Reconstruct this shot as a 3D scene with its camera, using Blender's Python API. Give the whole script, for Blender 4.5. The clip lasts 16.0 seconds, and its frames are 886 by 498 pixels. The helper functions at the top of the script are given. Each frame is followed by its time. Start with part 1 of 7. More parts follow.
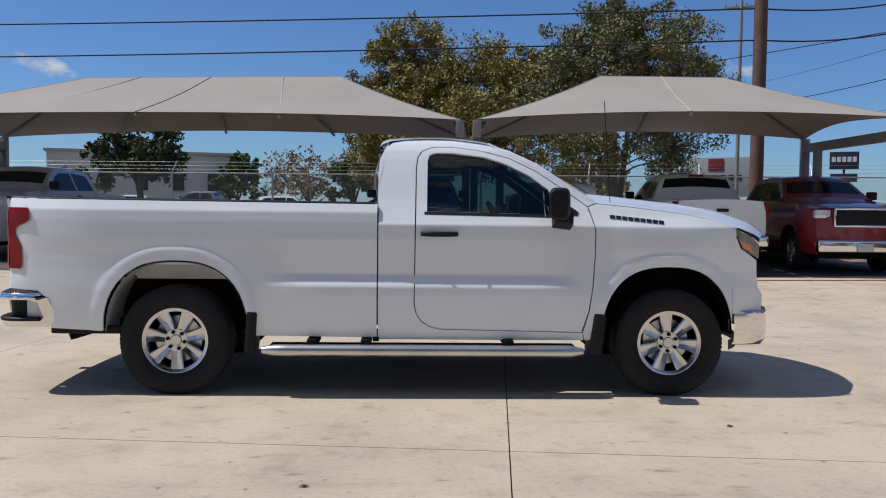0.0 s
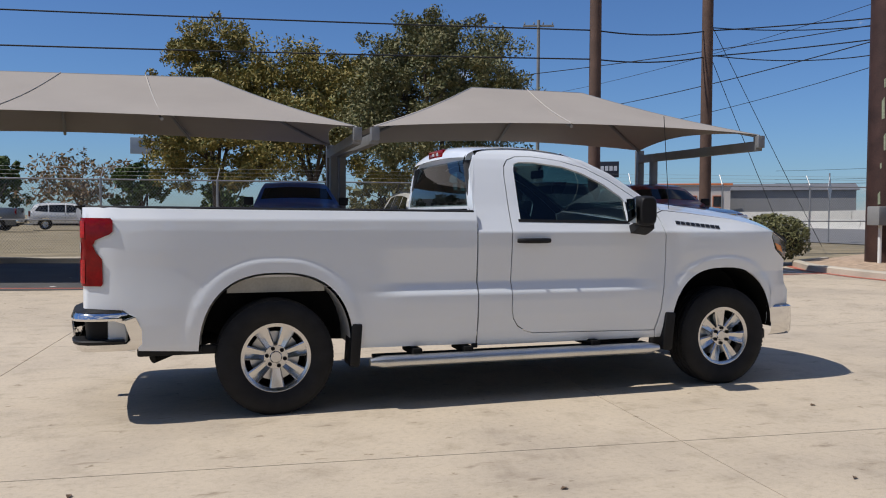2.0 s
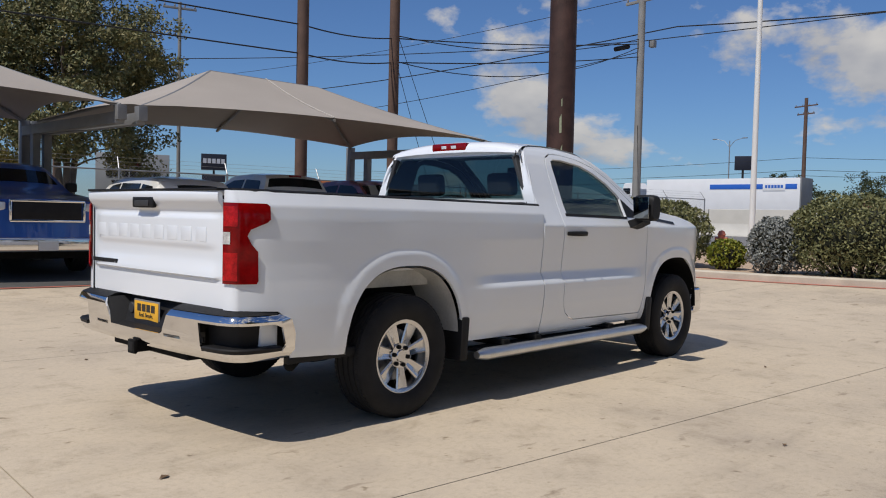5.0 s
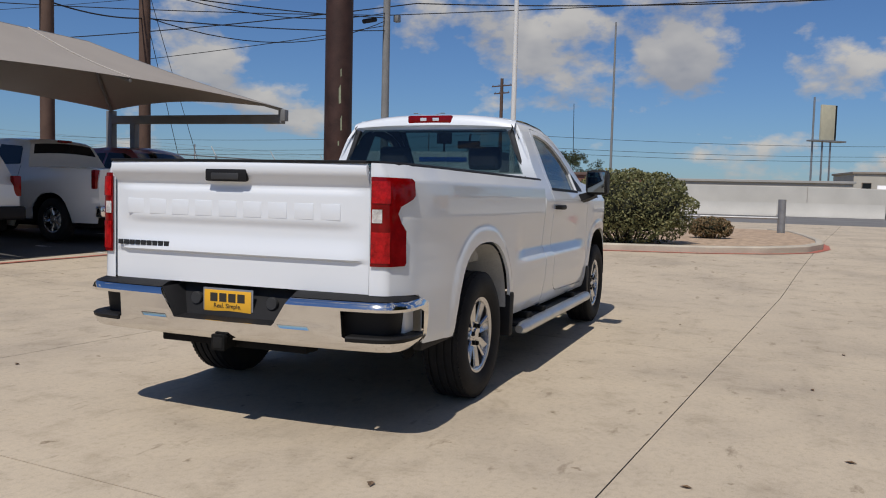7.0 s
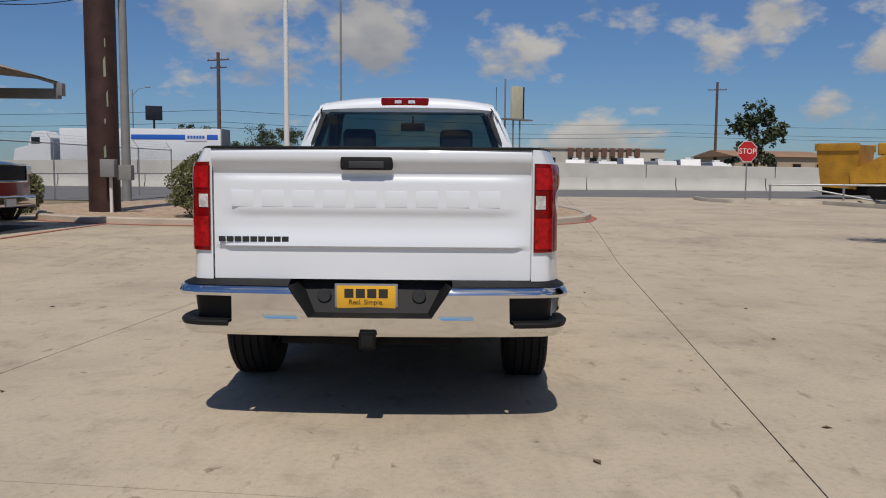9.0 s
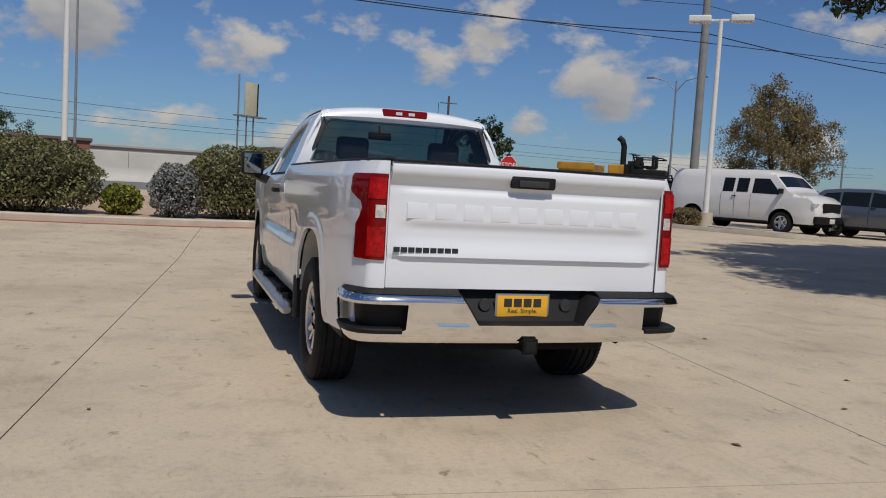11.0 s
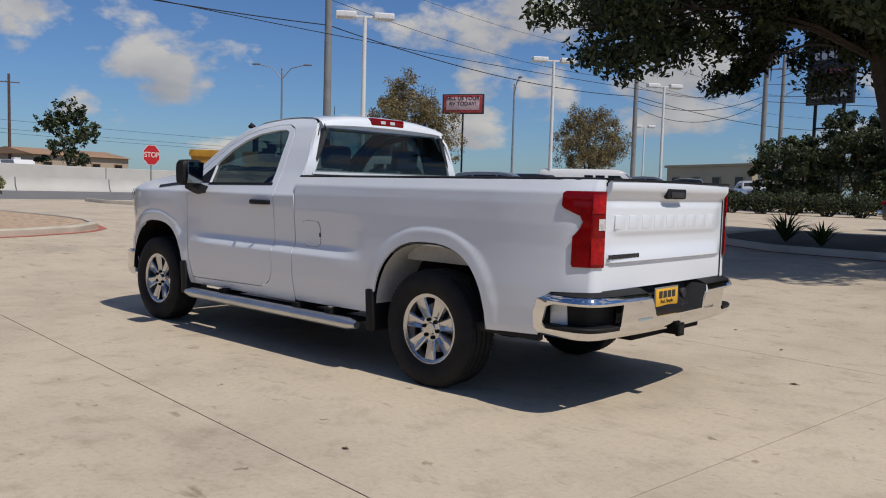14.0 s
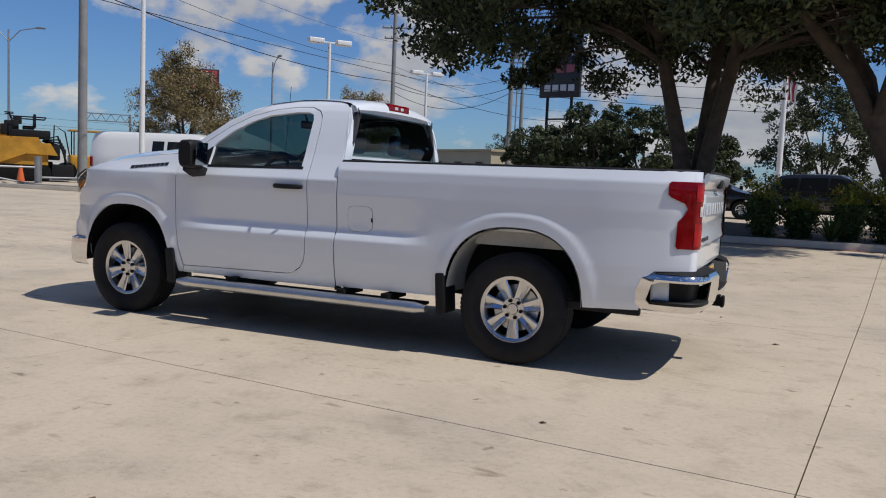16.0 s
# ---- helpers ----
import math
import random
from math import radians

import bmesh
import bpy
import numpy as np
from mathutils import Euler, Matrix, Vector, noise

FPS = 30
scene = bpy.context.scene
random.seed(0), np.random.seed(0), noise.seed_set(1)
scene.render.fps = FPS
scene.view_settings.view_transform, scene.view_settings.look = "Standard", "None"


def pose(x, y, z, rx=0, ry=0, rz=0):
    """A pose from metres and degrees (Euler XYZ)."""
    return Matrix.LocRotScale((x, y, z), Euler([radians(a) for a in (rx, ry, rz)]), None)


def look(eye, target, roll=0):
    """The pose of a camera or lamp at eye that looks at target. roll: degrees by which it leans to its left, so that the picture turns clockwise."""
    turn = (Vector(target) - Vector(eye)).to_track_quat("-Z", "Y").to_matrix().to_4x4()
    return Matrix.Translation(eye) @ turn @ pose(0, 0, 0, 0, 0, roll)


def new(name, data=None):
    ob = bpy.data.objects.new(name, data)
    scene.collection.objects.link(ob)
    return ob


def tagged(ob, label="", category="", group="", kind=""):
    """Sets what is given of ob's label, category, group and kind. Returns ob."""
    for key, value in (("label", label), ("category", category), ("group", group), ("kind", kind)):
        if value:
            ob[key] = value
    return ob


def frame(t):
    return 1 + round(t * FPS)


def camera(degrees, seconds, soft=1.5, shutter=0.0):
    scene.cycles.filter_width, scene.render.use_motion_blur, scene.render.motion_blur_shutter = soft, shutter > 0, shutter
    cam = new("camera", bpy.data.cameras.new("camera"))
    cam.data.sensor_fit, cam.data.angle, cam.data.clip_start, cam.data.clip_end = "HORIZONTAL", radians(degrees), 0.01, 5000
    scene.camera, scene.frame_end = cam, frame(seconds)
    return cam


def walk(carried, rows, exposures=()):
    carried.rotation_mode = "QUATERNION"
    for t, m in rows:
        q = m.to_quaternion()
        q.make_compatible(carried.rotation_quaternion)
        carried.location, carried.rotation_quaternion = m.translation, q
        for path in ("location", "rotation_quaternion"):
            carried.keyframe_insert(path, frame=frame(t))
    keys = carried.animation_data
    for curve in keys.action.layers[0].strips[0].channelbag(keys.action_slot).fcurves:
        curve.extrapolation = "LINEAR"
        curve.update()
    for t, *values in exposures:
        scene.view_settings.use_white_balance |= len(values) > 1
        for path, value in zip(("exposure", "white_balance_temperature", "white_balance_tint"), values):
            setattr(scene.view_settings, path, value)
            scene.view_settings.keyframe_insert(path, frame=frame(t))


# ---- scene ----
cam = camera(56.6, 16.0, soft=1.05)
PATH = [
    (0, (-0.075, -6.813, 1.345), (-0.007, -4.817, 1.246), 0.6),
    (0.5, (-0.692, -6.791, 1.342), (-0.569, -4.799, 1.222), 0.7),
    (1, (-1.272, -6.753, 1.322), (-0.995, -4.775, 1.213), 0.8),
    (1.5, (-1.846, -6.636, 1.346), (-1.42, -4.684, 1.251), 0.3),
    (2, (-2.406, -6.516, 1.34), (-1.789, -4.616, 1.26), 0.2),
    (2.5, (-2.97, -6.297, 1.332), (-2.193, -4.457, 1.226), 1.1),
    (3, (-3.511, -6.087, 1.314), (-2.573, -4.322, 1.233), 1.7),
    (3.5, (-4.019, -5.732, 1.315), (-2.927, -4.059, 1.207), 1.6),
    (4, (-4.521, -5.427, 1.31), (-3.274, -3.867, 1.192), 2.3),
    (4.5, (-4.929, -5.048, 1.329), (-3.562, -3.593, 1.22), 1.2),
    (4.7, (-5.125, -4.89, 1.293), (-3.72, -3.47, 1.199), 1.3),
    (6.8, (-6.443, -2.804, 1.246), (-4.621, -1.99, 1.11), 0.8),
    (7, (-6.547, -2.581, 1.249), (-4.691, -1.847, 1.115), 1.4),
    (7.5, (-6.735, -2.023, 1.236), (-4.815, -1.488, 1.073), 2.3),
    (8, (-6.897, -1.5, 1.223), (-4.943, -1.116, 1.037), 1.6),
    (8.5, (-7.0, -0.944, 1.245), (-5.016, -0.764, 1.068), 3.0),
    (8.7, (-7.008, -0.738, 1.259), (-5.02, -0.611, 1.083), 1.9),
    (10.8, (-6.999, 1.575, 1.269), (-5.094, 0.988, 1.107), 2.7),
    (11, (-6.99, 1.812, 1.28), (-5.097, 1.186, 1.126), 3.3),
    (11.5, (-6.895, 2.371, 1.288), (-5.059, 1.594, 1.122), 3.1),
    (12, (-6.679, 2.916, 1.302), (-4.913, 1.993, 1.131), 3.4),
    (12.5, (-6.479, 3.446, 1.303), (-4.79, 2.384, 1.171), 2.1),
    (13, (-6.149, 3.946, 1.308), (-4.576, 2.724, 1.133), 2.5),
    (13.5, (-5.875, 4.432, 1.309), (-4.409, 3.079, 1.16), 2.7),
    (14, (-5.458, 4.864, 1.321), (-4.113, 3.391, 1.171), 1.6),
    (14.5, (-5.07, 5.321, 1.317), (-3.854, 3.74, 1.167), 2.3),
    (15, (-4.59, 5.665, 1.314), (-3.5, 3.995, 1.162), 2.5),
    (15.5, (-4.117, 6.069, 1.297), (-3.183, 4.308, 1.132), 2.1),
    (16, (-3.598, 6.358, 1.279), (-2.799, 4.533, 1.107), 2.5),
]
walk(cam, [(t, look(eye, target, roll)) for t, eye, target, roll in PATH],
     exposures=[(0.0, -0.12, 6450, 10), (4.5, -0.20, 6750, 10), (7.0, -0.42, 6750, 10), (8.5, -0.54, 6900, 10), (11, -0.53, 6950, 10), (13.5, -0.38, 6800, 10), (16.0, -0.29, 6500, 10)])

# ---- world and sun ----
SUN_ELEV = radians(57.5)
sun = new("sun", bpy.data.lights.new("sun", "SUN"))
sun.data.energy, sun.data.angle, sun.data.color = 4.3, radians(0.6), (1.0, 0.96, 0.91)
sun.matrix_world = look((-60 * math.cos(SUN_ELEV), 0.6, 60 * math.sin(SUN_ELEV)), (0, 0, 0))
world = bpy.data.worlds.new("sky")
scene.world = world
world.use_nodes = True


def sky_nodes():
    nt = world.node_tree
    nd, lk = nt.nodes, nt.links
    nd.clear()
    out = nd.new("ShaderNodeOutputWorld")
    bg = nd.new("ShaderNodeBackground")
    bg.inputs["Strength"].default_value = 0.074
    sky = nd.new("ShaderNodeTexSky")
    sky.sky_type, sky.sun_disc = "NISHITA", False
    sky.sun_elevation, sky.sun_rotation = SUN_ELEV, radians(-90)
    sky.air_density, sky.dust_density, sky.ozone_density = 1.0, 0.3, 2.2
    geo = nd.new("ShaderNodeTexCoord")
    sep = nd.new("ShaderNodeSeparateXYZ")
    lk.new(geo.outputs["Generated"], sep.inputs[0])

    def op(kind, a, b=None, c=None):
        n = nd.new("ShaderNodeMath")
        n.operation = kind
        for k, v in enumerate((a, b, c)):
            if v is None:
                continue
            if isinstance(v, (int, float)):
                n.inputs[k].default_value = v
            else:
                lk.new(v, n.inputs[k])
        return n.outputs[0]

    # heaped clouds, somewhat wider than high, drawn closer together towards the horizon
    up = op("MAXIMUM", sep.outputs["Z"], 0.0)
    rise = op("POWER", up, 0.8)
    vec = nd.new("ShaderNodeCombineXYZ")
    lk.new(op("ADD", sep.outputs["X"], 2.3), vec.inputs[0]), lk.new(op("ADD", sep.outputs["Y"], 5.1), vec.inputs[1]), lk.new(op("MULTIPLY", rise, 1.55), vec.inputs[2])
    n1 = nd.new("ShaderNodeTexNoise")
    n1.inputs["Scale"].default_value, n1.inputs["Detail"].default_value, n1.inputs["Roughness"].default_value = 6.4, 9.0, 0.56
    lk.new(vec.outputs[0], n1.inputs["Vector"])
    n2 = nd.new("ShaderNodeTexNoise")
    n2.inputs["Scale"].default_value, n2.inputs["Detail"].default_value = 1.5, 2.0
    lk.new(vec.outputs[0], n2.inputs["Vector"])
    # fewer clouds to the north, more to the south
    lean = op("MULTIPLY_ADD", sep.outputs["Y"], -0.072, 0.004)
    lean = op("ADD", lean, op("MULTIPLY", sep.outputs["X"], 0.02))
    dens = op("ADD", op("MULTIPLY_ADD", n2.outputs["Fac"], 0.32, -0.16), op("ADD", n1.outputs["Fac"], lean))
    ramp = nd.new("ShaderNodeValToRGB")
    ramp.color_ramp.elements[0].position, ramp.color_ramp.elements[1].position = 0.545, 0.625
    lk.new(dens, ramp.inputs[0])
    # cloud tops are bright, bases grey: compare with the layer a little higher
    vec2 = nd.new("ShaderNodeVectorMath")
    vec2.operation = "ADD"
    vec2.inputs[1].default_value = (-0.02, 0.0, 0.045)
    lk.new(vec.outputs[0], vec2.inputs[0])
    n3 = nd.new("ShaderNodeTexNoise")
    n3.inputs["Scale"].default_value, n3.inputs["Detail"].default_value, n3.inputs["Roughness"].default_value = 6.4, 4.0, 0.5
    lk.new(vec2.outputs[0], n3.inputs["Vector"])
    base_side = op("SUBTRACT", op("ADD", n3.outputs["Fac"], 0.62), n1.outputs["Fac"])
    shade = nd.new("ShaderNodeValToRGB")
    shade.color_ramp.elements[0].position, shade.color_ramp.elements[1].position = 0.60, 0.78
    shade.color_ramp.elements[0].color = (9.6, 9.4, 9.1, 1)
    shade.color_ramp.elements[1].color = (5.4, 5.6, 6.2, 1)
    lk.new(op("ADD", op("MULTIPLY", base_side, 0.72), op("MULTIPLY", dens, 0.42)), shade.inputs[0])
    mix = nd.new("ShaderNodeMix")
    mix.data_type = "RGBA"
    lk.new(op("MULTIPLY", ramp.outputs["Color"], 0.9), mix.inputs["Factor"])
    hue = nd.new("ShaderNodeMix")
    hue.data_type, hue.blend_type = "RGBA", "MULTIPLY"
    hue.inputs["Factor"].default_value = 1.0
    hue.inputs["B"].default_value = (0.66, 0.96, 1.42, 1)
    lk.new(sky.outputs[0], hue.inputs["A"])
    lk.new(hue.outputs["Result"], mix.inputs["A"])
    lk.new(shade.outputs["Color"], mix.inputs["B"])
    lk.new(mix.outputs["Result"], bg.inputs["Color"])
    lk.new(bg.outputs[0], out.inputs[0])


sky_nodes()


# ---- materials ----
MATS = {}


def mat(name, base, rough=0.5, metal=0.0, vary=0.0, scale=3.0, fine=60.0, bump=0.0, coat=0.0, spec=0.5, per_object=0.0, tint=None):
    """A procedural surface: base colour, varied at a large and a fine scale, with fine relief."""
    if name in MATS:
        return MATS[name]
    m = bpy.data.materials.new(name)
    m.use_nodes = True
    nt = m.node_tree
    nd, lk = nt.nodes, nt.links
    b = nd["Principled BSDF"]
    b.inputs["Base Color"].default_value = (*base, 1)
    b.inputs["Roughness"].default_value, b.inputs["Metallic"].default_value = rough, metal
    b.inputs["Specular IOR Level"].default_value = spec
    b.inputs["Coat Weight"].default_value, b.inputs["Coat Roughness"].default_value = coat, 0.04
    if vary or bump or per_object:
        tc = nd.new("ShaderNodeTexCoord")
        src = tc.outputs["Object"]
        big, small = nd.new("ShaderNodeTexNoise"), nd.new("ShaderNodeTexNoise")
        for n, sc, det in ((big, scale, 5.0), (small, fine, 3.0)):
            n.inputs["Scale"].default_value, n.inputs["Detail"].default_value = sc, det
            lk.new(src, n.inputs["Vector"])
        add = nd.new("ShaderNodeMath")
        add.operation = "MULTIPLY_ADD"
        lk.new(small.outputs["Fac"], add.inputs[0])
        add.inputs[1].default_value = 0.5
        lk.new(big.outputs["Fac"], add.inputs[2])
        val = add.outputs[0]
        if per_object:
            inf = nd.new("ShaderNodeObjectInfo")
            add2 = nd.new("ShaderNodeMath")
            add2.operation = "MULTIPLY_ADD"
            lk.new(inf.outputs["Random"], add2.inputs[0])
            add2.inputs[1].default_value = per_object
            lk.new(val, add2.inputs[2])
            val = add2.outputs[0]
        rmp = nd.new("ShaderNodeMapRange")
        rmp.inputs["From Min"].default_value, rmp.inputs["From Max"].default_value = 0.45, 1.05
        lk.new(val, rmp.inputs["Value"])
        mx = nd.new("ShaderNodeMix")
        mx.data_type = "RGBA"
        lo = [c * (1 - vary) for c in base]
        hi = [min(1.0, c * (1 + vary)) for c in base] if tint is None else list(tint)
        mx.inputs["A"].default_value, mx.inputs["B"].default_value = (*lo, 1), (*hi, 1)
        lk.new(rmp.outputs[0], mx.inputs["Factor"])
        lk.new(mx.outputs["Result"], b.inputs["Base Color"])
        if bump:
            bp = nd.new("ShaderNodeBump")
            bp.inputs["Strength"].default_value, bp.inputs["Distance"].default_value = bump, 0.01
            lk.new(small.outputs["Fac"], bp.inputs["Height"])
            lk.new(bp.outputs[0], b.inputs["Normal"])
    MATS[name] = m
    return m


def glass_mat(name, tint, gloss=0.9):
    """Window glass: a tinted clear pane with a mirror-like surface that strengthens at a slant."""
    m = bpy.data.materials.new(name)
    m.use_nodes = True
    nd, lk = m.node_tree.nodes, m.node_tree.links
    nd.clear()
    out, tr, gl, mixer, fr, pw, sc = (nd.new("ShaderNode" + k) for k in ("OutputMaterial", "BsdfTransparent", "BsdfGlossy", "MixShader", "LayerWeight", "Math", "Math"))
    tr.inputs["Color"].default_value = (*tint, 1)
    gl.inputs["Roughness"].default_value = 0.01
    gl.inputs["Color"].default_value = (gloss, gloss, gloss, 1)
    fr.inputs["Blend"].default_value = 0.5
    pw.operation, sc.operation = "POWER", "MULTIPLY_ADD"
    lk.new(fr.outputs["Facing"], pw.inputs[0])
    pw.inputs[1].default_value = 4.6
    lk.new(pw.outputs[0], sc.inputs[0])
    sc.inputs[1].default_value, sc.inputs[2].default_value = 0.85, 0.045
    lk.new(sc.outputs[0], mixer.inputs[0]), lk.new(tr.outputs[0], mixer.inputs[1]), lk.new(gl.outputs[0], mixer.inputs[2])
    lk.new(mixer.outputs[0], out.inputs[0])
    MATS[name] = m
    return m


def concrete_mat(name, base, joint_dirt=True):
    """Driven concrete: warm grey-tan, cloudy stains, small dark spots, tyre smears and fine grain."""
    m = bpy.data.materials.new(name)
    m.use_nodes = True
    nd, lk = m.node_tree.nodes, m.node_tree.links
    b = nd["Principled BSDF"]
    geo = nd.new("ShaderNodeNewGeometry")

    def noise_of(scale, detail=4.0, rough=0.55, stretch=None):
        n = nd.new("ShaderNodeTexNoise")
        n.inputs["Scale"].default_value, n.inputs["Detail"].default_value, n.inputs["Roughness"].default_value = scale, detail, rough
        if stretch:
            mp = nd.new("ShaderNodeMapping")
            mp.inputs["Scale"].default_value = stretch
            mp.inputs["Rotation"].default_value = (0, 0, radians(7))
            lk.new(geo.outputs["Position"], mp.inputs["Vector"])
            lk.new(mp.outputs[0], n.inputs["Vector"])
        else:
            lk.new(geo.outputs["Position"], n.inputs["Vector"])
        return n.outputs["Fac"]

    def ramp_of(v, stops):
        r = nd.new("ShaderNodeValToRGB")
        e = r.color_ramp.elements
        e[0].position, e[0].color = stops[0][0], (*stops[0][1], 1)
        e[1].position, e[1].color = stops[-1][0], (*stops[-1][1], 1)
        for p, c in stops[1:-1]:
            x = e.new(p)
            x.color = (*c, 1)
        lk.new(v, r.inputs[0])
        return r.outputs["Color"]

    def mult(a, c, f=1.0):
        x = nd.new("ShaderNodeMix")
        x.data_type, x.blend_type = "RGBA", "MULTIPLY"
        x.inputs["Factor"].default_value = f
        lk.new(a, x.inputs["A"]), lk.new(c, x.inputs["B"])
        return x.outputs["Result"]

    lo, hi = [c * k for c, k in zip(base, (0.80, 0.80, 0.82))], [c * 1.08 for c in base]
    col = ramp_of(noise_of(0.55, 8.0, 0.62), [(0.32, lo), (0.5, base), (0.68, hi)])
    col = mult(col, ramp_of(noise_of(3.2, 6.0, 0.65), [(0.30, (0.80, 0.785, 0.76)), (0.47, (1, 1, 1)), (0.9, (1.05, 1.04, 1.01))]))
    col = mult(col, ramp_of(noise_of(1.0, 5.0, 0.6, (0.16, 1.7, 1.0)), [(0.30, (0.78, 0.77, 0.75)), (0.40, (1, 1, 1)), (0.9, (1, 1, 1))]), 0.55)
    col = mult(col, ramp_of(noise_of(9.0, 3.0), [(0.25, (0.50, 0.46, 0.40)), (0.33, (1, 1, 1)), (0.9, (1, 1, 1))]))
    col = mult(col, ramp_of(noise_of(2.3, 6.0, 0.62, (1.0, 2.6, 1.0)), [(0.29, (0.60, 0.57, 0.54)), (0.375, (1, 1, 1)), (0.9, (1, 1, 1))]))
    col = mult(col, ramp_of(noise_of(26.0, 5.0, 0.7), [(0.34, (0.88, 0.87, 0.85)), (0.48, (1, 1, 1)), (0.66, (1.05, 1.045, 1.03))]))
    col = mult(col, ramp_of(noise_of(150.0, 2.0), [(0.3, (0.88, 0.88, 0.88)), (0.7, (1.06, 1.06, 1.06))]))
    lk.new(col, b.inputs["Base Color"])
    b.inputs["Roughness"].default_value = 0.78
    b.inputs["Specular IOR Level"].default_value = 0.35
    bp = nd.new("ShaderNodeBump")
    bp.inputs["Strength"].default_value, bp.inputs["Distance"].default_value = 0.25, 0.004
    lk.new(noise_of(90.0, 4.0), bp.inputs["Height"])
    lk.new(bp.outputs[0], b.inputs["Normal"])
    MATS[name] = m
    return m


WHITE = mat("white_paint", (0.755, 0.79, 0.83), 0.40, 0.0, 0.015, 1.2, 220, 0.0, coat=1.0)
BLACK = mat("black_plastic", (0.012, 0.012, 0.013), 0.55, 0.0, 0.25, 8, 300, 0.15, spec=0.22)
RUBBER = mat("tyre_rubber", (0.016, 0.016, 0.017), 0.75, 0.0, 0.3, 10, 160, 0.2, spec=0.25)
CHROME = mat("chrome", (0.78, 0.77, 0.76), 0.07, 1.0, 0.04, 6, 120)
ALLOY = mat("bright_alloy", (0.62, 0.62, 0.63), 0.25, 1.0, 0.06, 9, 200)
STEELTUBE = mat("brushed_aluminium", (0.60, 0.61, 0.62), 0.33, 1.0, 0.14, 5, 90, 0.08)
REDLENS = mat("red_lens", (0.19, 0.002, 0.003), 0.10, 0.0, 0.35, 14, 60, spec=0.3)
REDLENS2 = mat("bright_red_lens", (0.36, 0.005, 0.007), 0.10, 0.0, 0.6, 26, 90, 0.1, spec=0.3)
LAMPGREY = mat("reverse_lens_grey", (0.68, 0.66, 0.65), 0.12, 0.3, 0.4, 40, 120, coat=0.6)
CLEARLENS = mat("clear_lens", (0.72, 0.72, 0.72), 0.12, 0.3, 0.1, 30, 90, coat=1.0)
DARKLENS = mat("smoked_lens", (0.16, 0.16, 0.17), 0.10, 0.4, 0.4, 30, 90, coat=0.6)
AMBER = mat("amber_lens", (0.72, 0.20, 0.02), 0.12, 0.0, 0.1, 30, 90, coat=1.0)
SEATCLOTH = mat("dark_seat_cloth", (0.035, 0.036, 0.04), 0.85, 0.0, 0.3, 12, 260, 0.3)
DASH = mat("dash_plastic", (0.028, 0.029, 0.031), 0.6, 0.0, 0.2, 10, 200, 0.1)
CHASSIS = mat("chassis_black", (0.008, 0.008, 0.008), 0.8, 0.0, 0.4, 10, 90, 0.2, spec=0.15)
WELL = mat("wheel_well_grey", (0.48, 0.48, 0.46), 0.7, 0.0, 0.2, 6, 80, 0.1)
BADGE = mat("dark_badge", (0.06, 0.065, 0.075), 0.25, 0.8, 0.1, 30, 200)
GLASS = glass_mat("tinted_rear_glass", (0.26, 0.33, 0.34))
GLASS_SIDE = glass_mat("side_glass", (0.27, 0.37, 0.37))
GLASS_DARK = mat("dark_car_glass", (0.010, 0.012, 0.014), 0.06, 0.0, 0.2, 3, 30, spec=0.30)
MIRROR = mat("mirror_glass", (0.30, 0.33, 0.34), 0.02, 1.0)
CONCRETE = concrete_mat("worn_concrete", (0.527, 0.445, 0.338))


# ---- mesh helpers ----
def lerp_table(tab, v):
    if v <= tab[0][0]:
        return tab[0][1]
    for (a, fa), (b, fb) in zip(tab, tab[1:]):
        if v <= b:
            return fa + (fb - fa) * (v - a) / (b - a)
    return tab[-1][1]


def smooth01(t):
    t = max(0.0, min(1.0, t))
    return t * t * (3 - 2 * t)


def part(name, bm, material, parent=None, label="", smooth=True, kind="", angle=0.7):
    """Links a bmesh as one mesh object, under its thing or part."""
    if smooth:
        for f in bm.faces:
            f.smooth = True
        for e in bm.edges:
            if len(e.link_faces) == 2 and e.calc_face_angle(0) > angle:
                e.smooth = False
    me = bpy.data.meshes.new(name)
    bm.to_mesh(me)
    bm.free()
    for m in material if isinstance(material, (list, tuple)) else [material]:
        me.materials.append(m)
    ob = new(name, me)
    ob.parent = parent
    return tagged(ob, label, kind=kind)


def thing(name, m, label, category, group="", kind=""):
    ob = new(name)
    ob.matrix_world = m
    ob.empty_display_size = 0.2
    return tagged(ob, label, category, group, kind)


